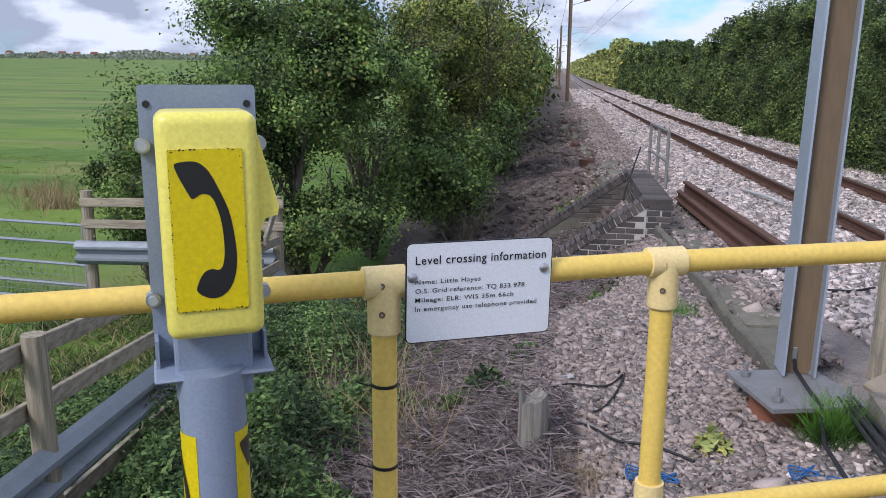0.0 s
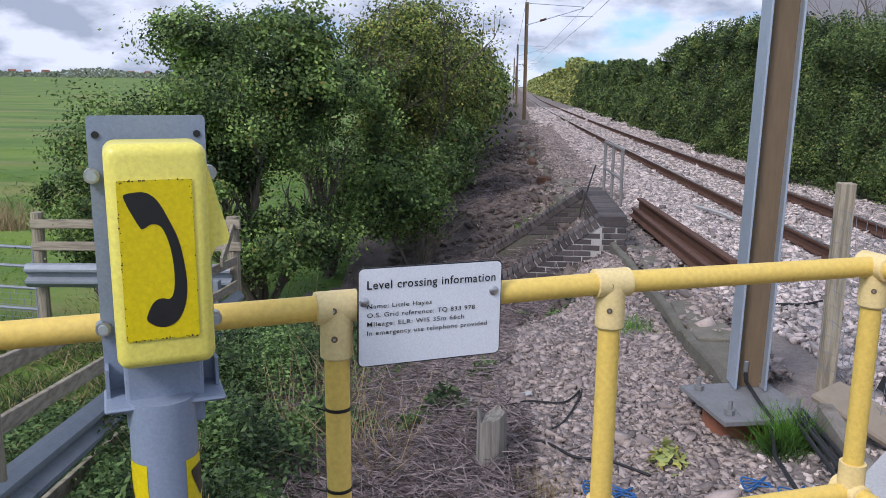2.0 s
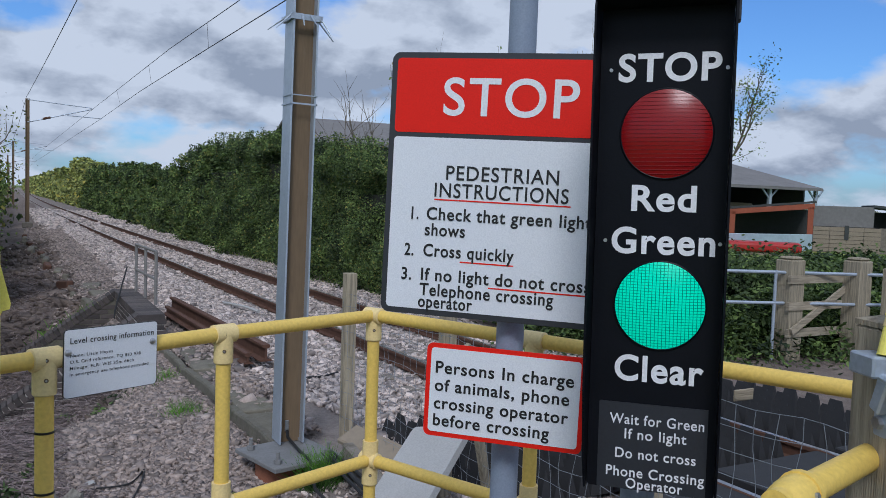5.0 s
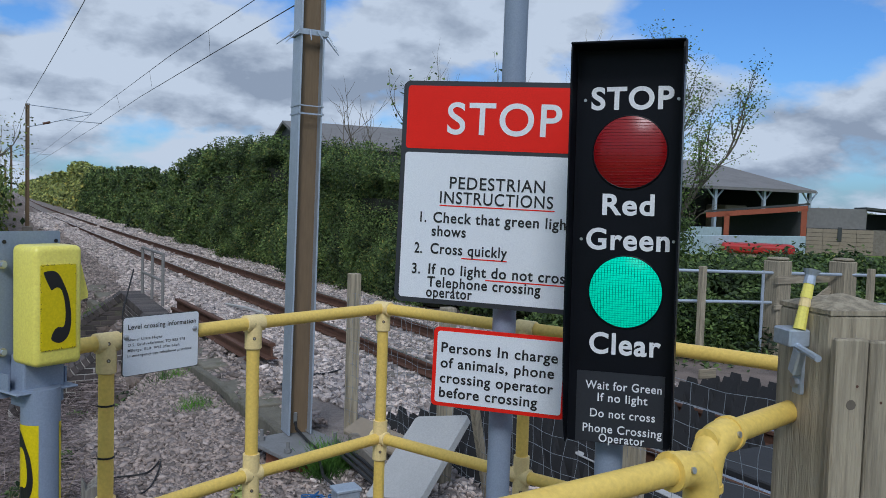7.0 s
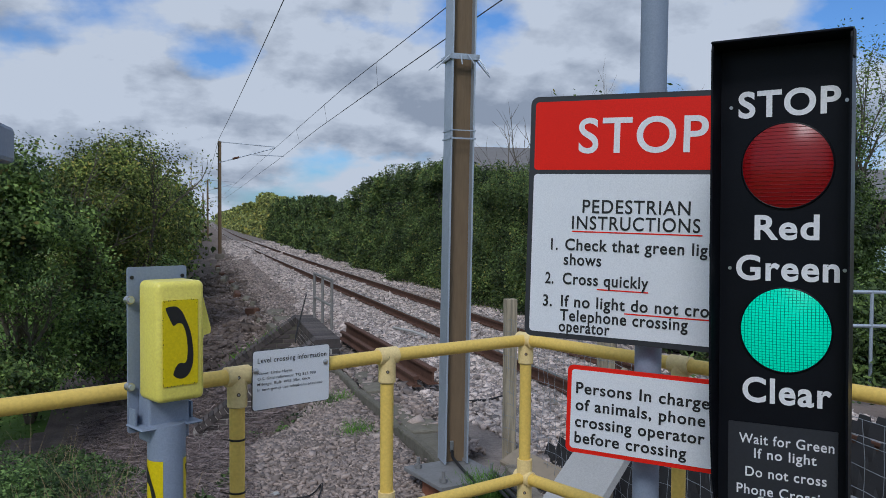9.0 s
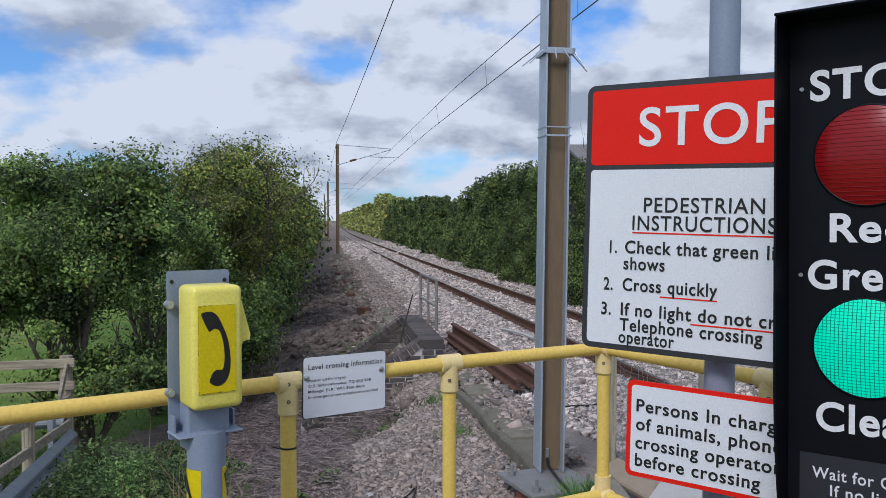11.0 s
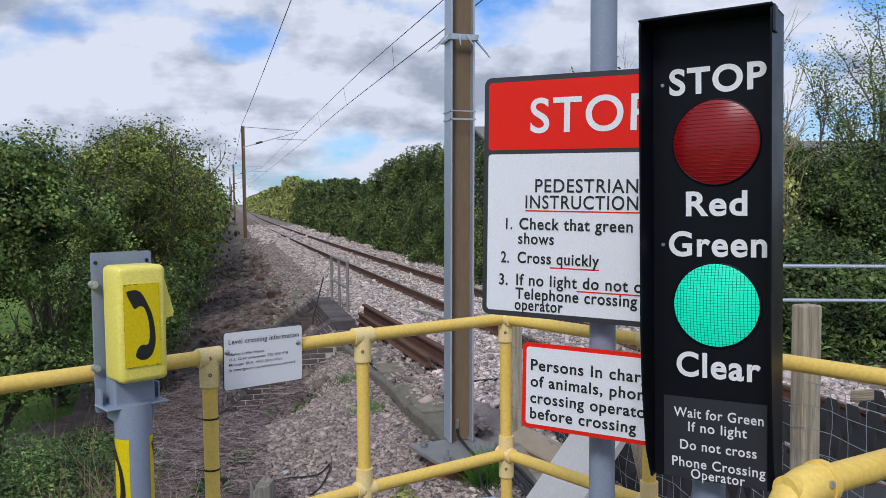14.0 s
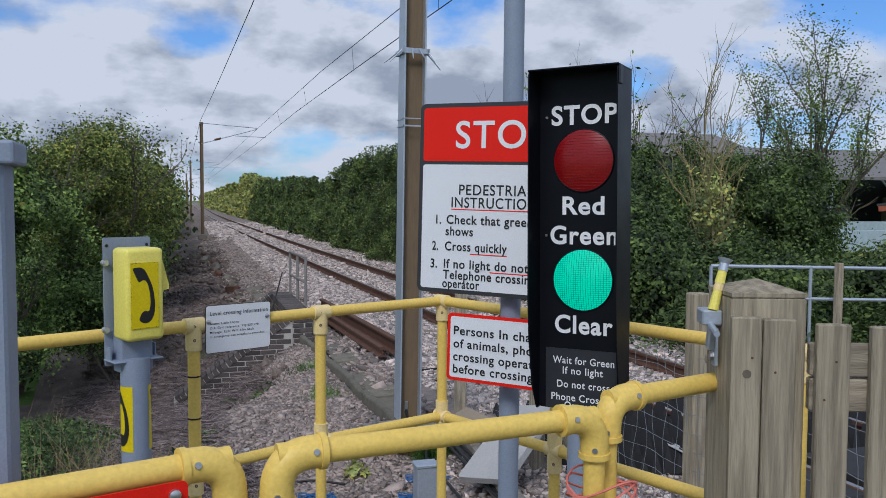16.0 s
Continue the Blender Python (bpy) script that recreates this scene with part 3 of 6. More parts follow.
# ---- loose stones ----
def stones(name, n, xr, yr, size, material, label, sink=0.2, where=None, lift=0.0):
    x, y = rng.uniform(*xr, n), rng.uniform(*yr, n)
    if where is not None:
        k = where(x, y)
        x, y = x[k], y[k]
    n = len(x)
    base = np.array([(a, b, c) for a in (-1, 1) for b in (-1, 1) for c in (-1, 1)], float) * 0.5
    s = size * rng.lognormal(0, 0.33, n)
    dims = np.stack((s * rng.uniform(0.8, 1.5, n), s * rng.uniform(0.7, 1.2, n), s * rng.uniform(0.45, 0.9, n)), -1)
    v = base[None] * dims[:, None, :] * (1 + rng.uniform(-0.62, 0.35, (n, 8, 1))) + rng.normal(size=(n, 8, 3)) * s[:, None, None] * 0.09
    ang, tx, ty = rng.uniform(0, 6.28, n), rng.uniform(-0.6, 0.6, n), rng.uniform(-0.6, 0.6, n)
    ca, sa = np.cos(ang)[:, None], np.sin(ang)[:, None]
    X, Y, Z = v[..., 0] * ca - v[..., 1] * sa, v[..., 0] * sa + v[..., 1] * ca, v[..., 2]
    Z = Z + X * np.tan(tx)[:, None] * 0.6 + Y * np.tan(ty)[:, None] * 0.6
    zz = lift + ground_z(x, y) + s * (0.5 - sink) * 0.6 + rng.uniform(-0.2, 0.5, n) * size * 0.5
    V = np.stack((X + x[:, None], Y + y[:, None], Z + zz[:, None]), -1).reshape(-1, 3)
    f0 = np.array([(0, 1, 3, 2), (4, 6, 7, 5), (0, 4, 5, 1), (2, 3, 7, 6), (0, 2, 6, 4), (1, 5, 7, 3)])
    F = (f0[None] + (np.arange(n) * 8)[:, None, None]).reshape(-1, 4)
    me = bpy.data.meshes.new(name)
    me.vertices.add(len(V))
    me.vertices.foreach_set("co", V.reshape(-1).astype(np.float32))
    me.loops.add(F.size)
    me.loops.foreach_set("vertex_index", F.reshape(-1).astype(np.int32))
    me.polygons.add(len(F))
    me.polygons.foreach_set("loop_start", np.arange(0, F.size, 4, dtype=np.int32))
    me.update(calc_edges=True)
    return tagged(link(name, me, material), label, "gravel", kind="stuff")


off_rail = lambda x, y: (np.abs(x - RAIL_X[0] - bend(y)) > 0.12) & (np.abs(x - RAIL_X[1] - bend(y)) > 0.12) & (x > RAIL_X[0] + bend(y) - 1.9 + 0.2 * np.sin(y * 1.3))
stones("ballast", 52000, (1.7, 6.9), (4.4, 20), 0.037, M_STONE, "loose pinkish grey ballast round the track", 0.2, off_rail)
stones("ballast", 26000, (1.9, 6.8), (20, 42), 0.048, M_STONE, "loose pinkish grey ballast round the track", 0.2, off_rail)
stones("ballast", 18000, (1.0, 6.8), (42, 80), 0.075, M_STONE, "loose pinkish grey ballast round the track", 0.2, off_rail)
stones("gravel", 52000, (-0.7, 1.45), (2.2, 9.8), 0.024, M_STONE2, "old brown-grey stones on the bank", 0.25, lambda x, y: rng.random(len(x)) < smooth(-0.9, 0.5, x + 0.3 * np.sin(y * 2)) + 0.15)
stones("gravel", 9000, (-1.6, 2.1), (9.5, 32), 0.036, M_STONE2, "old brown-grey stones on the bank", 0.3, lambda x, y: rng.random(len(x)) < 0.25 + 0.75 * smooth(-0.6, 1.6, x))
stones("gravel", 6000, (1.3, 3.4), (-1.0, 4.6), 0.028, M_STONE, "fine grey gravel beside the crossing", 0.2)

stones("gravel", 2600, (1.44, 1.98), (5.6, 10.1), 0.040, M_STONE2, "old stones spilt over the trough lids", 0.3, lambda x, y: rng.random(len(x)) < 0.25 + 0.75 * smooth(0.1, 0.6, np.sin(y * 2.6) + (x - 1.6) * 2.5), 0.055)

stones("gravel", 14000, (0.3, 2.4), (13, 45), 0.036, M_STONE2, "old stones along the edge of the cess", 0.3)
stones("clod", 3500, (-2.2, 0.9), (8.5, 34), 0.085, M_SOIL, "dark clods and rubble on the bank", 0.35)

# ---- handrail fence ----
TOP, LOW, RT = 1.088, 0.502, 0.0245
A, B, C, D = (-0.31, 1.55), (0.237, 1.812), (0.89, 2.06), (1.195, 1.38)
E_ = (1.632, 0.400)
L_ = (-2.10, 0.70)


def P(p, z):
    return (p[0], p[1], z)


def tee(bm, p, z, along, r=0.032, half=0.041, drop=0.10, up=False):
    """A sleeve round the rail with a socket down to the post."""
    d = Vector((along[0], along[1], 0)).normalized() * half
    c = Vector((p[0], p[1], z))
    sweep(bm, [c - d * 0.96, c - d * 0.9, c + d * 0.9, c + d * 0.96], r, 18)
    for s in (-1, 1):
        sweep(bm, [c + d * 0.96 * s, c + d * s], r, 18, True, r - 0.003)
    sweep(bm, [c, c - Vector((0, 0, drop - 0.004))], r, 18)
    sweep(bm, [c - Vector((0, 0, drop - 0.004)), c - Vector((0, 0, drop))], r, 18, True, r - 0.003)
    if up:
        sweep(bm, [c, c + Vector((0, 0, drop * 0.8))], r, 16)


def screws(parent, p, z, towards, zs=(0.0, -0.055), r=0.0325):
    d = Vector((towards[0] - p[0], towards[1] - p[1], 0)).normalized()
    for dz in zs:
        c = Vector((p[0], p[1], z + dz)) + d * (r - 0.003)
        s = part("screw", sweep(bmesh.new(), [c, c + d * 0.0042], 0.0062, 12), M_RUSTY, parent, "small rusty grub screw")
        part("socket", sweep(bmesh.new(), [c, c + d * 0.0046], 0.0030, 6), M_STEEL, s, "worn bright hexagon socket")


fence = thing("handrail_fence", P(B, -0.5), "yellow tubular handrail fence with clamp fittings and two rails", "handrail")
for a, b in ((L_, A), (A, B), (B, C), (C, D), (D, E_)):
    part("top_rail", sweep(bmesh.new(), [P(a, TOP), P(b, TOP)], RT, 18), M_YTUBE, fence, smooth=True)
    part("lower_rail", sweep(bmesh.new(), [P(a, LOW), P(b, LOW)], RT, 18), M_YTUBE, fence, smooth=True)
for p, q in ((L_, A), (A, B), (B, C), (C, D), (D, C), (E_, D)):
    bot = float(ground_z(*p)) - 0.05
    part("post", sweep(bmesh.new(), [P(p, bot), P(p, TOP - 0.02)], RT, 18), M_YTUBE, fence, smooth=True)
    al = (q[0] - p[0], q[1] - p[1])
    for z, up in ((TOP, False), (LOW, True)):
        bm = bmesh.new()
        tee(bm, p, z, al, up=up)
        f = part("clamp_fitting", bm, M_YFIT, fence, "pale yellow clamp fitting", smooth=True)
        screws(f, p, z, (-0.1, -0.6), (0.0, -0.055))
# black cable ties round the first post
for z in (0.885, 0.715):
    part("cable_tie", sweep(bmesh.new(), [P(A, z - 0.003), P(A, z + 0.003)], RT + 0.0025, 18), M_BLACK, fence, "black plastic cable tie")
    part("cable_tie_tail", sweep(bmesh.new(), [(A[0] - 0.02, A[1] - 0.02, z), (A[0] - 0.05, A[1] - 0.03, z + 0.012)], 0.0015, 5), M_BLACK, fence, "loose tail of a cable tie")

# ---- chicane barrier close to the path ----
chicane = thing("chicane_barrier", (0.2, -0.22, 0), "yellow tubular chicane barrier with rounded elbow corners", "barrier")
RB = 0.0255


def hoop(pts, name="hoop"):
    bm = bmesh.new()
    sweep(bm, pts, RB, 18)
    return part(name, bm, M_YTUBE, chicane, smooth=True)


def elbow(p_h, corner, p_v, r=0.034):
    c = Vector(corner)
    a, b = (Vector(p_h) - c).normalized(), (Vector(p_v) - c).normalized()
    bm = bmesh.new()
    sweep(bm, arc(c + a * 0.095, c, c + b * 0.095, 0.07), r, 18)
    sweep(bm, [c + a * 0.085, c + a * 0.098], r + 0.0035, 18)
    sweep(bm, [c + b * 0.085, c + b * 0.098], r + 0.0035, 18)
    e = part("elbow", bm, M_YTUBE, chicane, "yellow elbow fitting with grub screws", smooth=True)
    eye = Vector((-0.3, -1.9, 1.5))
    for d in (a, b):
        k = c + d * 0.072
        o = (eye - k)
        o = (o - d * o.dot(d)).normalized()
        part("screw", sweep(bmesh.new(), [k + o * (r - 0.003), k + o * (r + 0.004)], 0.0065, 10), M_STEEL, e, "small steel grub screw")


Q0, Q1, Q2, Q3, Q4, Q5 = (-1.5, -0.568), (-0.255, -0.193), (-0.165, -0.203), (0.583, -0.115), (0.643, -0.066), (1.10, 0.058)
ZT, ZH = 1.083, 1.106
for a, b in ((Q0, Q1), (Q2, Q3), (Q4, Q5)):
    z = ZH if a is Q4 else ZT
    hoop([P(a, z), P(b, z)], "top_rail")
for p, q in ((Q1, Q0), (Q2, Q3), (Q3, Q2), (Q4, Q5)):
    zt = ZH if p is Q4 else ZT
    elbow(P(q, zt), P(p, zt), P(p, 0.3))
    hoop([P(p, 0.0), P(p, zt - 0.05)], "post")
hoop([P(Q4, 0.66), P(Q5, 0.66)], "lower_rail")
for p in (Q3, Q4):
    bm = bmesh.new()
    tee(bm, p, 0.66, (0.9, 0.4), 0.033, 0.06, 0.07, True)
    part("clamp_fitting", bm, M_YTUBE, chicane, smooth=True)
# twine knotted round the pair of posts
bm = bmesh.new()
for k in range(5):
    ph = k * 1.3
    sweep(bm, [(0.588 + 0.085 * math.cos(a + ph * 0.1), -0.108 + 0.075 * math.sin(a + ph * 0.1), 0.885 + 0.02 * math.sin(a * 2 + ph) + 0.012 * k - 0.02) for a in np.linspace(0, 6.28, 24)], 0.0028, 5)
for k in range(6):
    x0 = 0.50 + 0.03 * k
    sweep(bm, [(x0, -0.20, 0.885), (x0 + 0.02 * math.sin(k), -0.215, 0.86), (x0 + 0.03 * math.cos(k * 2), -0.21, 0.83)], 0.0025, 5)
twine = tagged(part("twine", bm, M_PINK), "faded orange-pink twine knotted round yellow posts", "twine")

# red notice hanging on the chicane
nm = basis((-1.012, -0.4885, 0.738), (0.958, 0.288, 0), (0, 0, 1))
notice = thing("notice_board", (-0.7, -0.42, 0.7), "red notice board bolted below a yellow rail", "sign")
part("panel", plate(bmesh.new(), nm, 0.70, 0.335, 0.004, 0.012, 0.032), M_RED, notice)
for a in (0.03, 0.675):
    part("bolt", disc(bmesh.new(), nm, a, 0.312, 0.04, 0.011, 0.012, 14, 0.004), M_STEEL, notice, "round steel bolt head", smooth=True)

# grey post with a cap
gp = thing("marker_post", (-0.64, -0.33, 0), "grey-painted steel post with a wider cap", "post")
part("shaft", box(bmesh.new(), (-0.652, -0.33, 0.75), (0.10, 0.10, 1.7), None, 0.006), M_GREYP, gp)
part("cap", box(bmesh.new(), (-0.645, -0.33, 1.615), (0.13, 0.13, 0.045), None, 0.006, 2), M_GREYP, gp)

# ---- emergency telephone ----
phone = thing("emergency_telephone", (-0.522, 1.233, -0.6), "yellow emergency telephone box on a grey pole", "telephone")
pm = basis((-0.621, 1.251, 1.0), (0.885, 0.466, 0), (0, 0, 1))
PW = 0.17
part("pole", sweep(bmesh.new(), [(-0.522, 1.233, -0.9), (-0.522, 1.233, 1.03)], 0.050, 28), M_GREYP, phone, "grey-painted steel pole", smooth=True)
part("back_plate", plate(bmesh.new(), pm, PW, 0.452, 0.006, 0.006, 0.0), M_GREYP, phone, "grey steel back plate")
bm = bmesh.new()
box(bm, (0.085, 0.05, 0.035), (0.115, 0.14, 0.07), pm, 0.006, 2)
part("bracket", bm, M_GREYP, phone)
bm = bmesh.new()
box(bm, (0.085, 0.022, 0.040), (0.176, 0.007, 0.10), pm, 0.003)
box(bm, (0.004, 0.045, 0.016), (0.005, 0.05, 0.045), pm)
box(bm, (0.166, 0.045, 0.016), (0.005, 0.05, 0.045), pm)
part("flange", bm, M_GREYP, phone, "grey flange with a chipped corner")
bm = bmesh.new()
box(bm, (0.088, 0.258, 0.077), (0.136, 0.322, 0.118), pm, 0.017, 4)
shell = part("housing", bm, M_PHONE, phone, "glossy yellow plastic housing with grime", smooth=True)
bm = bmesh.new()
prof = [(0.150, 0.395), (0.155, 0.395), (0.184, 0.283), (0.182, 0.270), (0.164, 0.266), (0.156, 0.248), (0.150, 0.248)]
f, k = ([bm.verts.new(pm @ Vector((a, b, c))) for a, b in prof] for c in (0.115, 0.03))
bm.faces.new(f)
bm.faces.new(k[::-1])
for i in range(len(prof)):
    j = (i + 1) % len(prof)
    bm.faces.new((f[i], k[i], k[j], f[j]))
part("handle", bm, M_PHONE, shell, "yellow wedge-shaped pull on the side")
dm = pm @ Matrix.Translation((0.034, 0.1415, 0.1375))
decal = part("decal", plate(bmesh.new(), dm, 0.099, 0.228, 0.0015, 0.003, 0.001), M_DECAL, phone, "yellow decal with a black handset")


HANDSET = [(0.06, 0.905), (0.12, 0.925), (0.33, 0.933), (0.44, 0.914), (0.55, 0.862), (0.68, 0.738), (0.79, 0.62), (0.85, 0.452), (0.867, 0.31), (0.824, 0.20), (0.734, 0.119), (0.60, 0.079), (0.44, 0.078), (0.28, 0.124), (0.30, 0.17),
           (0.39, 0.248), (0.505, 0.269), (0.628, 0.25), (0.686, 0.31), (0.70, 0.43), (0.67, 0.57), (0.60, 0.68), (0.53, 0.726), (0.425, 0.736), (0.31, 0.70), (0.27, 0.71)]


def rounded(pts):
    """The outline with its corners cut twice, which rounds them."""
    for _ in range(2):
        out = []
        for i in range(len(pts)):
            (a, b), (c, d) = pts[i], pts[(i + 1) % len(pts)]
            out += [(a * 0.75 + c * 0.25, b * 0.75 + d * 0.25), (a * 0.25 + c * 0.75, b * 0.25 + d * 0.75)]
        pts = out
    return pts


HANDSET = rounded(HANDSET)


def handset(m, sx, sy, z, parent, material):
    """The handset pictogram: an arc with two flared ends, in a unit box."""
    bm = bmesh.new()
    bm.faces.new([bm.verts.new(m @ Vector((a * sx, b * sy, z))) for a, b in HANDSET])
    bm.normal_update()
    bmesh.ops.triangulate(bm, faces=bm.faces, ngon_method="EAR_CLIP")
    return part("handset_symbol", bm, material, parent, "black handset pictogram")


handset(dm, 0.099, 0.228, 0.0016, decal, M_BLACK)
bm = bmesh.new()
for k in range(90):
    side, q = random.choice((0, 0, 0, 1, 2, 2, 3)), random.random() ** 1.5
    e = abs(random.gauss(0, 0.0016))
    x, y = ((e, 0.228 * q), (0.099 - e, 0.228 * q), (0.099 * q, 0.228 - e), (0.099 * q, e))[side]
    r = random.uniform(0.0004, 0.0013)
    bm.faces.new([bm.verts.new(dm @ Vector((x + r * random.uniform(0.6, 1.5) * math.cos(a), y + r * random.uniform(0.6, 1.8) * math.sin(a), 0.0014))) for a in (0, 1.2, 2.5, 3.8, 5.0)])
part("edge_grime", bm, M_BLACK, decal, "black grime along the worn decal edge")["kind"] = "stuff"
# the same decal wrapped twice round the pole
for a_left in (-211, -30):
    def on_pole(a, b, r):
        g = radians(a_left + 113 * a)
        return (-0.522 + r * math.cos(g), 1.233 + r * math.sin(g), 0.705 + 0.23 * b)
    bm = bmesh.new()
    ring = [[bm.verts.new(on_pole(i / 16, b, 0.0508)) for b in (0, 1)] for i in range(17)]
    for p, q in zip(ring, ring[1:]):
        bm.faces.new((p[0], q[0], q[1], p[1]))
    wrap = part("decal", bm, M_DECAL, phone, "yellow decal wrapped round the pole")
    bm = bmesh.new()
    bm.faces.new([bm.verts.new((a, b, 0)) for a, b in HANDSET])
    bm.normal_update()
    bmesh.ops.triangulate(bm, faces=bm.faces, ngon_method="EAR_CLIP")
    bmesh.ops.subdivide_edges(bm, edges=bm.edges, cuts=2, use_grid_fill=True)
    for v in bm.verts:
        v.co = on_pole(v.co.x, v.co.y, 0.0516)
    part("handset_symbol", bm, M_BLACK, wrap, "black handset pictogram")
for a, b in ((0.003, 0.364), (0.172, 0.364), (0.003, 0.128), (0.170, 0.128)):
    bm = bmesh.new()
    disc(bm, pm, a, b, 0.012, 0.0115, 0.02, 12)
    w = part("nut", bm, M_STEEL, phone, "pale nut with a washer")
    part("bolt", disc(bmesh.new(), pm, a, b, 0.019, 0.0075, 0.01, 12), M_GALV, w)
for a in (0.012, 0.157):
    part("screw_hole", disc(bmesh.new(), pm, a, 0.424, 0.002, 0.0055, 0.004, 12), M_BLACK, phone, "dark screw hole")

phone.matrix_basis = Matrix.Translation((0.012, -0.015, 0.003)) @ phone.matrix_basis

# ---- crossing information sign ----
im = basis((-0.266, 1.530, 0.974), (0.266, 0.134, -0.004), (0, 0, 1))
info = thing("information_sign", (-0.13, 1.6, 0.97), "white level crossing information sign bolted to the yellow rail", "sign")
part("border", plate(bmesh.new(), im, 0.298, 0.194, 0.003, 0.012, 0.0), M_BLACK, info, "thin black border")
part("panel", plate(bmesh.new(), im, 0.2935, 0.1895, 0.002, 0.010, 0.0015, 0.00225, 0.00225), M_WHITE, info)
text("Level crossing information", im, 0.018, 0.283, 0.153, 0.0165, 0.002, M_BLACK, info, 0.010)
for s, x1, y in (("Name: Little Hayes", 0.148, 0.1155), ("O.S. Grid reference: TQ 833 978", 0.240, 0.098), ("Mileage: ELR: WIS 35m 66ch", 0.217, 0.0805), ("In emergency use telephone provided", 0.267, 0.063)):
    text(s, im, 0.018, x1, y, 0.0088, 0.002, M_BLACK, info, 0.006)
for a, b in ((0.012, 0.129), (0.280, 0.133)):
    part("bolt", disc(bmesh.new(), im, a, b, 0.004, 0.0095, 0.004, 16, 0.004), M_STEEL, info, "round steel bolt head", smooth=True)
for a in (0.03, 0.27):
    part("clip", box(bmesh.new(), (a, 0.116, -0.006), (0.03, 0.05, 0.010), im, 0.002), M_GALV, info, "steel rail clip behind the panel")

# ---- instruction signs on a pole ----
u_s, v_s = (0.73, -0.683, -0.022), (0.018, -0.016, 1)
sm = basis((0.485, 1.092, 1.256), u_s, v_s)
board = thing("stop_sign", (0.737, 0.858, -0.4), "red and white pedestrian stop sign on a grey pole", "sign")
SW, SH = 0.68, 0.688
part("pole", sweep(bmesh.new(), [(0.785, 0.922, -0.6), (0.797, 0.914, 3.6)], 0.037, 24), M_GREYP, board, "grey-blue steel pole", smooth=True)
part("border", plate(bmesh.new(), sm, SW, SH, 0.004, 0.022, 0.0), M_DARK, board, "dark grey border")
part("red_panel", plate(bmesh.new(), sm, SW - 0.030, 0.193, 0.002, 0.010, 0.0012, 0.015, SH - 0.208), M_RED, board)
white = part("white_panel", plate(bmesh.new(), sm, SW - 0.030, SH - 0.235, 0.002, 0.010, 0.0012, 0.015, 0.015), M_WHITE, board, "white reflective panel with black lettering")
text("STOP", sm, 0.145, 0.495, 0.528, 0.096, 0.002, M_LET, board, 0.012)
text("PEDESTRIAN", sm, 0.163, 0.457, 0.360, 0.037, 0.002, M_BLACK, white, 0.009)
text("INSTRUCTIONS", sm, 0.134, 0.484, 0.314, 0.037, 0.002, M_BLACK, white, 0.009)
for s, x0, x1, y in (("1.", 0.074, 0.094, 0.253), ("Check that green light", 0.116, 0.545, 0.254), ("shows", 0.113, 0.222, 0.212),
                     ("2.", 0.060, 0.085, 0.156), ("Cross quickly", 0.112, 0.354, 0.157), ("3.", 0.055, 0.082, 0.091),
                     ("If no light do not cross", 0.109, 0.552, 0.093), ("Telephone crossing", 0.107, 0.462, 0.053), ("operator", 0.105, 0.252, 0.021)):
    text(s, sm, x0, x1, y, 0.032, 0.002, M_BLACK, white, 0.019)
for x0, x1, y in ((0.134, 0.490, 0.305), (0.212, 0.354, 0.145), (0.291, 0.562, 0.083)):
    part("underline", plate(bmesh.new(), sm, x1 - x0, 0.0035, 0.0005, 0, 0.0022, x0, y), M_RED, white, "red underline")
for b in (0.12, 0.56):
    part("clip", box(bmesh.new(), (0.345, b, -0.03), (0.10, 0.03, 0.05), sm, 0.003), M_GALV, board, "steel band clip")
am = basis((0.563, 0.970, 0.943), (0.301, -0.281, -0.009), (0.005, -0.004, 1))
animal = thing("animals_notice", (0.71, 0.83, 0.94), "white notice with a red border for persons with animals", "sign")
part("border", plate(bmesh.new(), am, 0.412, 0.245, 0.003, 0.016, 0.0), M_RED, animal, "red border")
apan = part("panel", plate(bmesh.new(), am, 0.388, 0.221, 0.002, 0.009, 0.0012, 0.012, 0.012), M_WHITE, animal)
for s, x1, y in (("Persons In charge", 0.384, 0.168), ("of animals, phone", 0.375, 0.121), ("crossing operator", 0.375, 0.074), ("before crossing", 0.330, 0.029)):
    text(s, am, 0.026, x1, y, 0.031, 0.002, M_BLACK, apan, 0.019)
part("clip", box(bmesh.new(), (0.25, 0.12, -0.025), (0.10, 0.03, 0.05), am, 0.003), M_GALV, animal, "steel band clip")

# ---- crossing light signal ----
gm = basis((0.638, 0.409, 0.956), (0.69, -0.724, 0.010), (0.006, -0.004, 1))
GW, GH, GD = 0.271, 1.018, 0.085
sig = thing("crossing_signal", (0.83, 0.40, -0.4), "black pedestrian crossing signal with a lit green lamp", "traffic light")
part("pole", sweep(bmesh.new(), [(0.833, 0.447, -0.6), (0.833, 0.447, 1.0)], 0.037, 24), M_GREYP, sig, "grey-blue steel pole", smooth=True)
part("housing", plate(bmesh.new(), gm, GW - 0.01, GH - 0.01, 0.06, 0.008, -GD, 0.005, 0.002), M_SIG, sig)
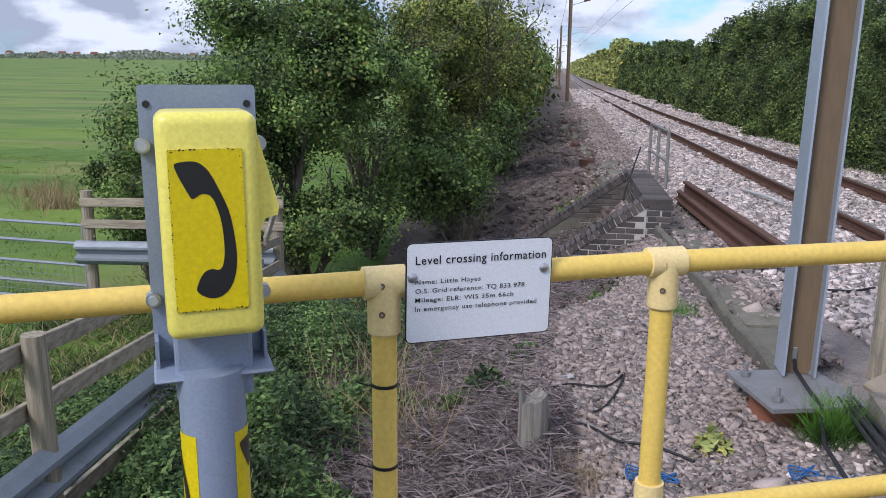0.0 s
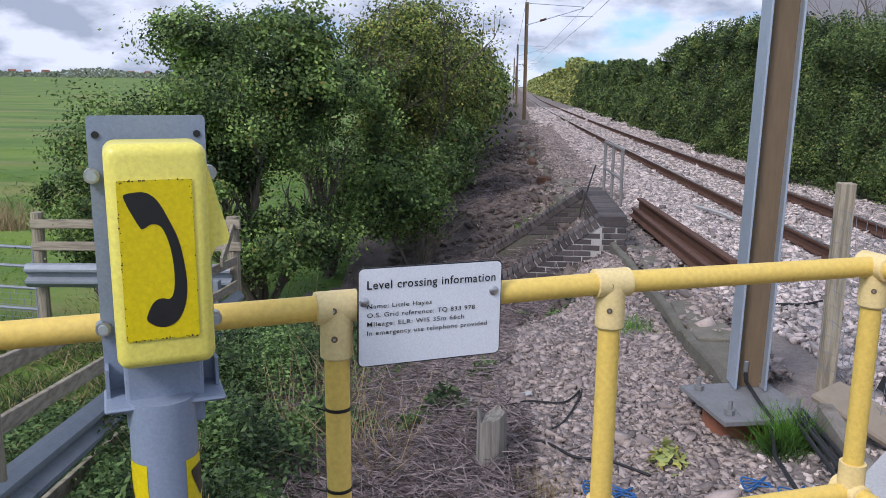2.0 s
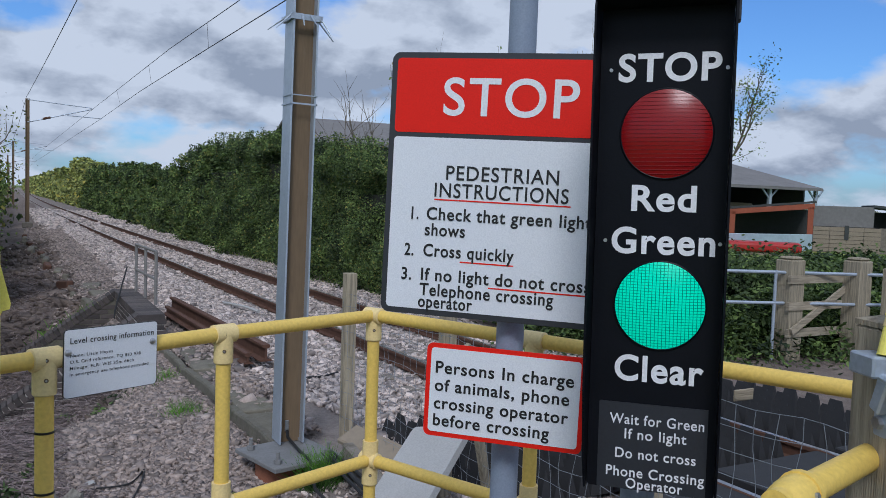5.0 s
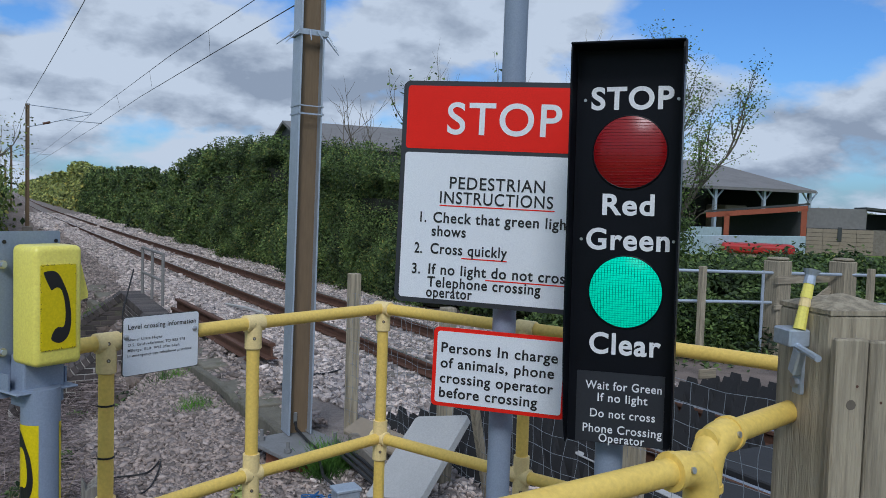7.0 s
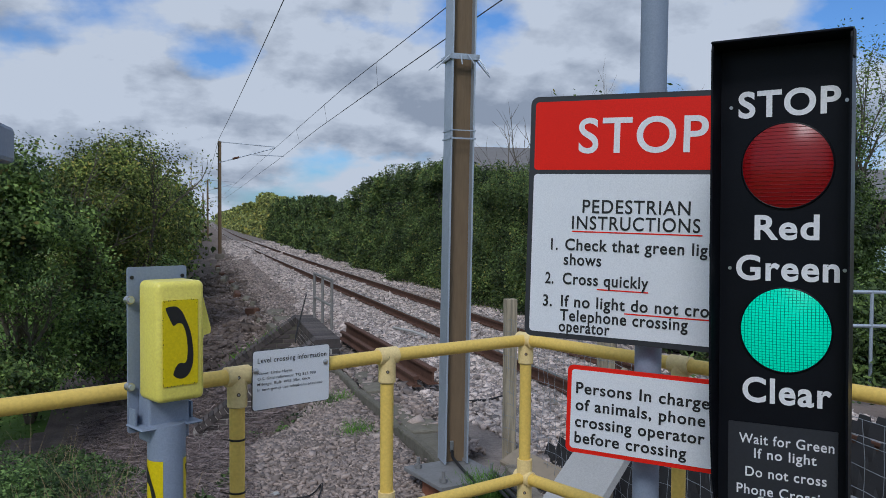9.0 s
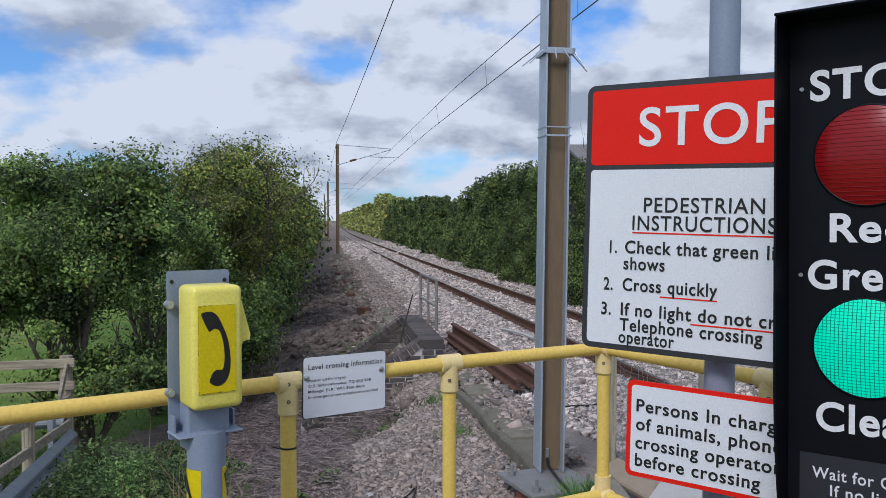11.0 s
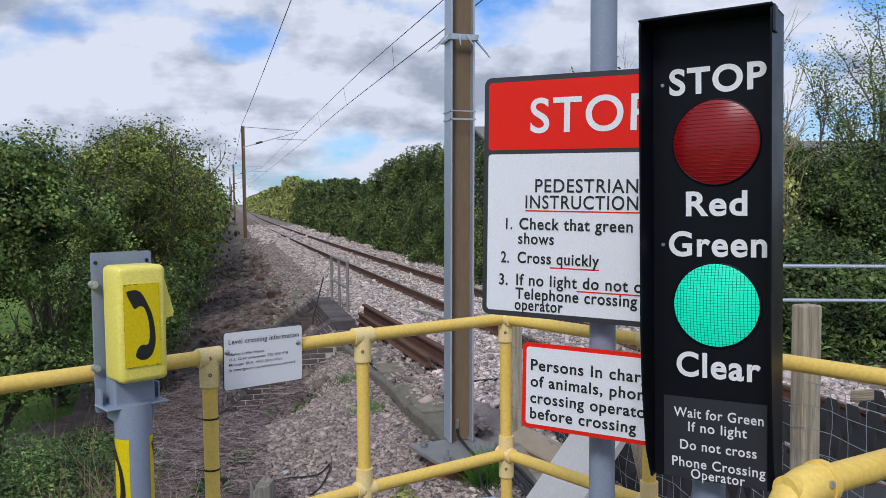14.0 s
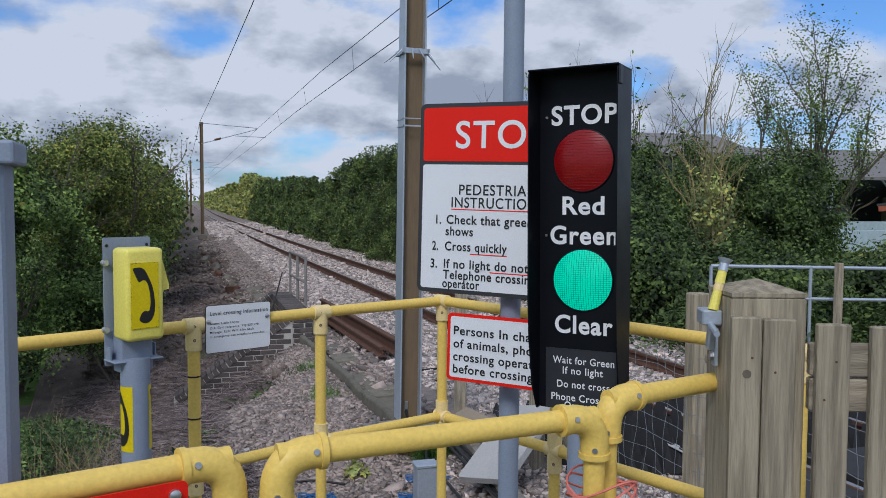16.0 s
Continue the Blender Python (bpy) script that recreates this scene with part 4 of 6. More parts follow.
# hood: side plates tapering at the foot, and a top plate
for side in (0, 1):
    bm = bmesh.new()
    x0 = 0.0 if side == 0 else GW - 0.004
    prof = [(-GD - 0.05, 0.0), (-GD + 0.015, 0.0), (-0.035, 0.07), (-0.008, 0.22), (0.0, 0.34), (0.0, GH - 0.02), (-0.006, GH - 0.004), (-GD - 0.05, GH)]
    f = [bm.verts.new(gm @ Vector((x0, b, c))) for c, b in prof]
    k = [bm.verts.new(gm @ Vector((x0 + 0.004, b, c))) for c, b in prof]
    bm.faces.new(f)
    bm.faces.new(k[::-1])
    for i in range(len(prof)):
        j = (i + 1) % len(prof)
        bm.faces.new((f[i], k[i], k[j], f[j]))
    part("side_plate", bm, M_SIG, sig, "tapered side plate of the hood")
bm = bmesh.new()
box(bm, (GW / 2, GH - 0.003, -GD / 2 - 0.025), (GW + 0.002, 0.006, GD + 0.052), gm, 0.002)
part("top_plate", bm, M_SIG, sig)
part("corner_bracket", box(bmesh.new(), (GW + 0.002, GH - 0.03, -0.02), (0.006, 0.055, 0.03), gm, 0.002), M_SIGP, sig)
FZ = -GD + 0.001
text("STOP", gm, 0.042, 0.246, 0.862, 0.055, FZ, M_LET, sig, 0.028)
text("Red", gm, 0.078, 0.208, 0.595, 0.052, FZ, M_LET, sig, 0.026)
text("Green", gm, 0.040, 0.248, 0.506, 0.053, FZ, M_LET, sig, 0.026)
text("Clear", gm, 0.056, 0.236, 0.237, 0.053, FZ, M_LET, sig, 0.026)
lower = part("lower_plate", plate(bmesh.new(), gm, 0.222, 0.185, 0.003, 0.002, FZ + 0.001, 0.027, 0.003), M_SIGP, sig, "charcoal plate with white lettering")
for s, x0, x1, y in (("Wait for Green", 0.050, 0.242, 0.143), ("If no light", 0.082, 0.208, 0.112), ("Do not cross", 0.064, 0.228, 0.070), ("Phone Crossing", 0.046, 0.246, 0.030), ("Operator", 0.088, 0.204, 0.006)):
    text(s, gm, x0, x1, y, 0.0215, FZ + 0.0018, M_LET, lower, 0.014)


def lamp(b, material, rib, label, ribs, cols):
    ring = bmesh.new()
    sweep(ring, [gm @ Vector((0.143 + 0.0918 * math.cos(a), b + 0.0918 * math.sin(a), FZ + 0.002)) for a in np.linspace(0, 2 * math.pi, 41)], 0.0025, 8, False)
    ln = part("lamp", ring, M_SIG, sig, label, smooth=True)
    bm = bmesh.new()
    disc(bm, gm, 0.143, b, FZ + 0.004, 0.0908, 0.004, 48, 0.018)
    part("lens", bm, material, ln, label, smooth=True)
    bm = bmesh.new()
    R = 0.0903
    zz = lambda x, y: FZ + 0.0048 + 0.018 * (1 - (x * x + y * y) / (0.0908 ** 2)) * 0.97
    for i in range(1, ribs):
        y = -R + 2 * R * i / ribs
        h = math.sqrt(R * R - y * y)
        sweep(bm, [gm @ Vector((0.143 + x, b + y, zz(x, y))) for x in np.linspace(-h, h, 12)], 0.0006 if cols else 0.00045, 4, False)
    for i in range(1, cols):
        x = -R + 2 * R * i / cols
        h = math.sqrt(R * R - x * x)
        sweep(bm, [gm @ Vector((0.143 + x, b + y, zz(x, y))) for y in np.linspace(-h, h, 12)], 0.0006, 4, False)
    part("lens_ribs", bm, rib, ln, "fine moulded ribs")


lamp(0.753, M_LRED, M_LRIB, "unlit red lens", 22, 0)
lamp(0.398, M_LGREEN, M_LGRID, "lit green lens with fine rows of ribs", 30, 24)
for a, b in ((0.027, 0.885), (0.257, 0.885), (0.027, 0.53), (0.257, 0.53)):
    part("screw", disc(bmesh.new(), gm, a, b, FZ + 0.002, 0.004, 0.004, 10), M_STEEL, sig)

# ---- overhead line mast beside the path ----
mast = thing("line_mast", (1.57, 5.30, -0.46), "tall brown and galvanised steel line mast on a bolted plate", "mast")
MX0, MX1, MY, MD = 1.474, 1.660, 5.26, 0.21
for x, lab in ((MX0, "bright galvanised flange"), (MX1, "galvanised flange")):
    part("flange", box(bmesh.new(), (x, MY, 3.1), (0.014, MD, 7.0), None, 0.002), M_GALV, mast, lab)
part("web", box(bmesh.new(), ((MX0 + MX1) / 2, MY - 0.02, 3.1), (MX1 - MX0 - 0.014, 0.012, 7.0)), M_RUSTY, mast, "brown weathered web")
bm = box(bmesh.new(), (0, 0, 0), (0.60, 0.60, 0.035), pose(1.50, 5.0, -0.425, 0, 0, 14), 0.005)
base = part("base_plate", bm, M_PLATE, mast, "grey steel base plate")
for dx, dy in ((-0.22, -0.2), (0.22, -0.2), (-0.22, 0.2), (0.22, 0.2)):
    q = pose(1.50, 5.0, -0.405, 0, 0, 14) @ Vector((dx, dy, 0))
    bm = bmesh.new()
    sweep(bm, [q, q + Vector((0, 0, 0.03))], 0.03, 6)
    sweep(bm, [q + Vector((0, 0, 0.03)), q + Vector((0, 0, 0.085))], 0.014, 10)
    part("anchor_bolt", bm, M_PLATE, base, "galvanised anchor bolt with a nut")
part("pile_cap", sweep(bmesh.new(), [(1.46, 5.02, -0.75), (1.46, 5.02, -0.445)], 0.21, 24), M_CLAY, mast, "rust-brown round pile under the plate", smooth=True)
for z, hgt in ((2.255, 0.012), (2.32, 0.008)):
    bm = bmesh.new()
    for y in (MY - MD / 2 - 0.004, MY + MD / 2 + 0.004):
        box(bm, ((MX0 + MX1) / 2, y, z), (MX1 - MX0 + 0.03, 0.006, hgt))
    for x in (MX0 - 0.01, MX1 + 0.01):
        box(bm, (x, MY, z), (0.006, MD + 0.014, hgt))
    part("band", bm, M_GALV, mast, "pale steel strap")
bm = bmesh.new()
for y in (MY - MD / 2 - 0.008, MY + MD / 2 + 0.008):
    box(bm, ((MX0 + MX1) / 2, y, 2.91), (MX1 - MX0 + 0.07, 0.014, 0.045))
for x in (MX0 - 0.02, MX1 + 0.02):
    box(bm, (x, MY, 2.91), (0.016, MD + 0.03, 0.045))
cl = part("anti_climb_collar", bm, M_GALV, mast, "galvanised anti-climb collar")
for p, d in (((MX0 - 0.02, MY - 0.1), (-0.13, -0.05, -0.13)), ((MX0 + 0.06, MY - 0.12), (-0.02, -0.1, -0.10)), ((MX0 + 0.12, MY - 0.12), (0.02, -0.12, -0.10)), ((MX1 + 0.02, MY - 0.1), (0.07, -0.08, -0.15)), ((MX1 + 0.03, MY), (0.14, 0, -0.15)), ((MX0 - 0.02, MY + 0.08), (-0.12, 0.05, -0.1))):
    part("spike", sweep(bmesh.new(), [(p[0], p[1], 2.925), (p[0] + d[0], p[1] + d[1], 2.925 + d[2])], 0.008, 6, True, 0.004), M_GALV, cl, "pointed galvanised spike")
part("earth_lug", box(bmesh.new(), (1.545, MY - 0.035, -0.27), (0.032, 0.012, 0.09), None, 0.004), M_STEEL, mast, "silver earth lug")
part("earth_cable", sweep(bmesh.new(), [(1.545, MY - 0.04, -0.30), (1.55, MY - 0.05, -0.36), (1.56, 4.95, -0.39), (1.57, 4.72, -0.40), (1.56, 4.66, -0.46), (1.52, 4.45, -0.52), (1.50, 4.2, -0.50), (1.48, 3.4, -0.5)], 0.012, 8), M_CABLE, mast, "black earth cable")


mast.matrix_basis = mast.matrix_basis @ pose(0, 0, 0, 0, 0.7, 0)   # the mast leans a little towards the track

# ---- masts along the line, and the wires ----
def far_mast(x, y, top, base_z, arm):
    o = thing("line_mast", (x, y, base_z), "steel overhead line mast with a cantilever arm", "mast", "masts along the line")
    bm = bmesh.new()
    for dx in (-0.09, 0.09):
        box(bm, (x + dx, y, (top + base_z) / 2), (0.012, 0.18, top - base_z))
    box(bm, (x, y, (top + base_z) / 2), (0.17, 0.012, top - base_z))
    part("column", bm, M_RUSTY, o, "brown weathered steel column")
    part("upper_tube", sweep(bmesh.new(), [(x, y, top - 0.05), (x + arm * 0.86, y, top - 0.25)], 0.022, 8), M_GALV, o)
    part("bracket_tube", sweep(bmesh.new(), [(x, y, top - 1.2), (x + arm * 0.86, y, top - 0.30)], 0.03, 8), M_GALV, o)
    part("registration_tube", sweep(bmesh.new(), [(x + arm * 0.52, y, top - 0.72), (x + arm, y, top - 0.76)], 0.022, 8), M_GALV, o)
    part("insulator", sweep(bmesh.new(), [(x + arm * 0.2, y, top - 0.98), (x + arm * 0.3, y, top - 0.88)], 0.06, 8), M_RUST, o, "brown ribbed insulator")
    part("footing", box(bmesh.new(), (x, y, base_z + 0.1), (0.5, 0.5, 0.3), None, 0.03), M_CONC, o)


far_mast(0.47, 46.0, 5.98, -0.58, 3.55)
far_mast(0.03, 88.0, 5.80, -0.58, 3.5)
far_mast(-0.45, 132.0, 5.8, -0.58, 3.5)
far_mast(-0.25, 178.0, 5.8, -0.58, 3.5)


def wire(name, pts, sag, r, label):
    out = []
    for (a, b) in zip(pts, pts[1:]):
        a, b = Vector(a), Vector(b)
        for i in range(16):
            k = i / 16
            out.append(a.lerp(b, k) - Vector((0, 0, sag * 4 * k * (1 - k))))
    out.append(Vector(pts[-1]))
    return tagged(part(name, sweep(bmesh.new(), out, r, 5), M_CABLE), label, "wire")


wire("earth_wire", [(1.53, 5.26, 6.42), (0.42, 46, 6.06), (0.0, 88, 5.88), (-0.48, 132, 5.88), (-0.28, 178, 5.88)], 0.13, 0.011, "thin dark wire strung along the mast tops")
MESS = [(3.8, -40, 5.6), (3.78, 4, 5.20), (3.76, 15, 5.45), (3.75, 24, 5.67), (3.72, 46, 5.86), (3.2, 88, 5.7), (2.9, 132, 5.7), (3.0, 178, 5.7)]
CONT = [(3.8, -40, 4.7), (3.76, 4, 4.70), (3.77, 12.4, 4.85), (3.80, 19, 4.96), (3.85, 31, 5.13), (3.95, 46, 5.22), (3.45, 88, 5.05), (3.0, 132, 5.0), (3.1, 178, 5.0)]
wire("messenger_wire", MESS, 0.0, 0.009, "thin dark catenary wire over the track")
wire("contact_wire", CONT, 0.0, 0.010, "thin dark contact wire over the track")
for y in (11.5, 19, 28, 37):
    top, low_end = (tuple(float(np.interp(y, [p[1] for p in line], [p[i] for p in line])) for i in (0, 2)) for line in (MESS, CONT))
    tagged(part("dropper", sweep(bmesh.new(), [(top[0], y, top[1]), (low_end[0], y, low_end[1])], 0.005, 4), M_CABLE), "thin vertical dropper between two wires", "wire", "droppers")


# ---- timber gate and its post ----
gatepost = thing("gate_post", (1.083, -0.077, 0), "massive weathered timber gate post with a pyramid top", "gate post")
gmx = pose(1.099, -0.077, 0, 0, 0, -18)
bm = bmesh.new()
box(bm, (0, 0, 0.63), (0.190, 0.190, 1.44), gmx, 0.006)
part("shaft", bm, M_WOOD, gatepost)
bm = bmesh.new()
b4 = [bm.verts.new(gmx @ Vector((x, y, 1.350))) for x, y in ((-0.0955, -0.0955), (0.0955, -0.0955), (0.0955, 0.0955), (-0.0955, 0.0955))]
m4 = [bm.verts.new(gmx @ Vector((x, y, 1.360))) for x, y in ((-0.0955, -0.0955), (0.0955, -0.0955), (0.0955, 0.0955), (-0.0955, 0.0955))]
tp = bm.verts.new(gmx @ Vector((0, 0, 1.390)))
for i in range(4):
    j = (i + 1) % 4
    bm.faces.new((b4[i], b4[j], m4[j], m4[i]))
    bm.faces.new((m4[i], m4[j], tp))
part("top", bm, M_WOOD, gatepost, "mossy pyramid top")
gate = thing("timber_gate", (1.4, -0.05, 0.1), "weathered grey timber gate with vertical boards", "gate")
gx = pose(0.947, -0.143, 0, 0, 0, -23)


def board(name, x0, x1, z0, z1, y=0.0, th=0.026, lean=0.0, material=None):
    bm = box(bmesh.new(), ((x0 + x1) / 2, y, (z0 + z1) / 2), (x1 - x0, th, z1 - z0), gx @ pose(0, 0, 0, 0, lean, 0), 0.004)
    return part(name, bm, material or M_WOOD, gate)


for x0, x1, zt in ((0.012, 0.085, 1.306), (0.089, 0.168, 1.302), (0.217, 0.296, 1.292), (0.345, 0.424, 1.288), (0.475, 0.553, 1.28), (0.605, 0.685, 1.28)):
    board("board", x0, x1, 0.10, zt)
for z0, z1 in ((1.158, 1.240), (1.070, 1.152), (0.25, 0.36)):
    bm = box(bmesh.new(), (0.50, 0.029, (z0 + z1) / 2), (0.58, 0.030, z1 - z0), gx, 0.004)
    part("rail", bm, M_WOODH, gate)
bm = box(bmesh.new(), (0, 0, 0), (0.85, 0.028, 0.09), gx @ pose(0.52, 0.032, 0.68, 0, -50, 0), 0.004)
part("brace", bm, M_WOODH, gate)
for x, z in ((0.062, 1.205), (0.118, 1.17), (0.262, 1.20), (0.236, 1.105), (0.39, 1.20)):
    part("nail", disc(bmesh.new(), gx @ pose(0, -0.013, 0, 90, 0, 0), x, z, 0.0008, 0.0032, 0.003, 8), M_RUST, gate, "dark rusty nail")
part("knot", disc(bmesh.new(), gx @ pose(0, -0.013, 0, 90, 0, 0), 0.05, 1.165, 0.0012, 0.011, 0.003, 10), M_BARK, gate, "dark knot")
latch = thing("gate_latch", (1.02, -0.02, 1.15), "galvanised gate latch with a striped yellow lever", "latch")
lm = basis((1.017, -0.012, 1.17), (-0.39, -0.92, 0), (0, 0, 1))
part("plate", plate(bmesh.new(), lm, 0.036, 0.10, 0.008, 0.004, 0.012, -0.010, -0.02), M_GALV, latch)
part("bracket", box(bmesh.new(), (-0.010, 0.108, 0.02), (0.075, 0.04, 0.05), lm, 0.004), M_GALV, latch)
part("bolt_bar", sweep(bmesh.new(), [lm @ Vector((-0.035, 0.0973, 0.021)), lm @ Vector((0.12, 0.081, 0.03))], 0.008, 8), M_GALV, latch)
part("catch", box(bmesh.new(), (0.002, 0.062, 0.022), (0.030, 0.065, 0.02), lm @ pose(0, 0, 0, 0, 0, -20), 0.004), M_GALV, latch)
part("nut", disc(bmesh.new(), lm, 0.008, 0.005, 0.022, 0.012, 0.012, 6), M_STEEL, latch)
l0, l1 = Vector((0.995, -0.020, 1.298)), Vector((1.032, -0.015, 1.425))
for k, (a, b, m_) in enumerate(((0.0, 0.40, M_PHONE), (0.40, 0.55, M_YFIT), (0.55, 0.80, M_PHONE), (0.80, 1.0, M_GALV))):
    r0 = 0.013 if k else 0.017
    part("lever", sweep(bmesh.new(), [l0.lerp(l1, a), l0.lerp(l1, b)], r0 if k else 0.014, 12, True, 0.0115), m_, latch, "worn yellow and grey lever")
part("knob", sweep(bmesh.new(), [l0.lerp(l1, 0.95), l0.lerp(l1, 1.05)], 0.012, 14, True, 0.020), M_GALV, latch, "flared grey knob")

# the notice, the marker post and the gate with its latch, set against the chicane
for o, d in ((twine, (0.03, 0.02, 0)), (notice, (0, 0.052, 0)), (gp, (-0.054, 0.28, 0.06)), (gatepost, (0, 0.052, 0)), (gate, (0, 0.036, 0)), (latch, (-0.015, 0.012, 0.01))):
    o.matrix_basis = Matrix.Translation(d) @ o.matrix_basis

# ---- brick culvert parapet with wing walls ----
culvert = thing("culvert_parapet", (1.29, 11.8, -0.9), "dark brick culvert parapet with sloping wing walls", "brick wall")
TOPZ = -0.115
part("core", box(bmesh.new(), (1.29, 11.85, -0.70), (0.30, 3.0, 1.14)), M_MORTAR, culvert, "pale mortar core")


def wing(y0):
    """Wing wall falling from the parapet to the bank."""
    bm = bmesh.new()
    pts = [(1.15, TOPZ - 0.03), (1.15, -1.6), (-0.55, -1.6), (-0.55, -1.30)]
    f = [bm.verts.new((x, y0, z)) for x, z in pts]
    k = [bm.verts.new((x, y0 + 0.28, z)) for x, z in pts]
    bm.faces.new(f)
    bm.faces.new(k[::-1])
    for i in range(4):
        j = (i + 1) % 4
        bm.faces.new((f[i], k[i], k[j], f[j]))
    return part("wing_wall", bm, M_MORTAR if y0 < 11 else M_KERB, culvert, "pale mortar body of the wing wall")


def brick_mesh(lx, ly, lz):
    me = bpy.data.meshes.new("brick")
    bm = box(bmesh.new(), (0, 0, 0), (lx, ly, lz), None, 0.004)
    bm.to_mesh(me)
    bm.free()
    me.materials.append(M_BRICK)
    return me


STRETCH, HEAD, SOLDIER = brick_mesh(0.215, 0.03, 0.064), brick_mesh(0.105, 0.03, 0.064), brick_mesh(0.065, 0.30, 0.11)
SIDE = brick_mesh(0.03, 0.215, 0.064)


def brick(me, m):
    o = new("brick", me)
    o.parent, o.matrix_parent_inverse = culvert, culvert.matrix_basis.inverted()
    o.matrix_basis = m @ pose(random.uniform(-0.003, 0.003), random.uniform(-0.003, 0.003), 0, 0, random.uniform(-1, 1), 0)


slope = (TOPZ + 1.30) / 1.70
for y0 in (10.33, 13.05):
    wing(y0)
    for r in range(15):
        z = TOPZ - 0.09 - 0.076 * r
        xl = 1.15 - (TOPZ - 0.05 - z) / slope
        x = 1.13 - (0.11 if r % 2 else 0.0)
        while x - 0.11 > max(xl, -0.5) and (y0 < 11 or r < 9):
            brick(STRETCH, pose(x - 0.11, y0 + 0.008, z))
            x -= 0.226
    L = math.hypot(1.70, TOPZ + 1.30)
    tilt = math.degrees(math.atan2(TOPZ + 1.30, 1.70))
    for k in range(int(L / 0.078)):
        d = 0.04 + 0.078 * k
        brick(SOLDIER, pose(1.15 - d * math.cos(radians(tilt)), y0 + 0.13, TOPZ - 0.02 - d * math.sin(radians(tilt)), 0, -tilt, 0))
for r in range(8):
    z = TOPZ - 0.09 - 0.076 * r
    for k in range(2):
        brick(STRETCH if (k + r) % 2 else HEAD, pose(1.205 + 0.165 * k + (0.0 if (k + r) % 2 else 0.02), 10.355, z))
for r in range(6):
    z = TOPZ - 0.09 - 0.076 * r
    for k in range(11):
        brick(SIDE, pose(1.148, 10.62 + 0.226 * k + (0.11 if r % 2 else 0), z))
COPE = brick_mesh(0.34, 0.067, 0.10)
part("coping_bed", box(bmesh.new(), (1.29, 11.85, TOPZ - 0.035), (0.325, 3.02, 0.09)), M_MORTAR, culvert, "mortar between the coping bricks")
for k in range(39):
    brick(COPE, pose(1.29, 10.37 + 0.078 * k, TOPZ - 0.035))

M_OLDTUBE = mat("dull_grey_tube", (0.26, 0.25, 0.235), (0.20, 0.19, 0.18), 0.7, 0.2, 9, 60, 0.2)
handrail = thing("safety_rail", (1.37, 12.3, TOPZ), "short grey tubular safety rail on the brick parapet", "railing")
for p in ((1.49, 11.35), (1.46, 12.15), (1.43, 12.95)):
    part("post", sweep(bmesh.new(), [(p[0], p[1], TOPZ), (p[0], p[1], 0.665)], 0.024, 10), M_OLDTUBE, handrail, smooth=True)
for z in (0.665, 0.26):
    part("rail", sweep(bmesh.new(), [(1.49, 11.32, z), (1.43, 12.98, z)], 0.022, 10), M_OLDTUBE, handrail, smooth=True)
part("stay", sweep(bmesh.new(), [(1.29, 12.95, 0.3), (1.0, 11.9, -0.25), (0.98, 11.8, -0.35)], 0.012, 6), M_CABLE, handrail, "dark bent stay")

# ---- kerb, trough lids and old rail ----
bm = bmesh.new()
rings = []
for k in range(50):
    y = 5.3 + 0.1 * k
    dx, dz = random.uniform(-0.006, 0.006) + 0.010 * math.sin(k * 0.37), random.uniform(-0.008, 0.004) - (0.03 if k in (13, 14, 31) else 0)
    q = pose(1.385 - 0.04 * (y - 7.75), y, -0.565)
    rings.append([bm.verts.new(q @ Vector(c)) for c in ((-0.04, 0, -0.16), (0.04, 0, -0.16), (0.039 + dx, 0, 0.145 + dz), (0.028 + dx, 0, 0.16 + dz), (-0.026 + dx, 0, 0.158 + dz), (-0.038 + dx, 0, 0.142 + dz))])
for a, b in zip(rings, rings[1:]):
    for k in range(6):
        bm.faces.new((a[k], a[(k + 1) % 6], b[(k + 1) % 6], b[k]))
bm.faces.new(rings[0])
bm.faces.new(rings[-1][::-1])
kerb = tagged(part("kerb", bm, M_KERB), "weathered mossy concrete kerb beam", "kerb", kind="structure")
lid0 = thing("concrete_cover", (0, 0, 0), "worn concrete cable trough lid", "trough lid", "cable trough lids")
part("slab", box(bmesh.new(), (0, 0, 0), (0.36, 0.60, 0.06), None, 0.012), M_KERB, lid0)
lid0.matrix_basis = pose(1.66, 6.1, -0.51, 2, 1, 3)
for k, (x, y, rz, rx) in enumerate(((1.69, 6.75, 1, -2), (1.68, 7.4, -4, 1), (1.66, 8.05, 3, 3), (1.65, 8.7, -2, -2), (1.63, 9.4, 5, 2), (1.62, 10.05, -6, 4), (1.30, 14.3, 12, 4), (1.25, 15.2, -8, -3), (1.20, 16.1, 6, 5), (1.10, 17.3, -14, 4))):
    copy_thing(lid0, pose(x, y, -0.495 - 0.012 * (k % 3), rx, (k % 3) - 1, rz))
old = thing("old_rail", (2.1, 10.6, -0.42), "loose length of old rusty rail lying beside the track", "rail")
part("rail_bar", rail_profile(bmesh.new(), (2.26, 8.3), (2.0, 12.95), -0.20, 0.20, 0.09, 0.15), M_RUST, old)
part("rail_bar", rail_profile(bmesh.new(), (2.06, 8.35), (1.86, 12.6), -0.30, 0.13, 0.07, 0.13), M_RUST, old)
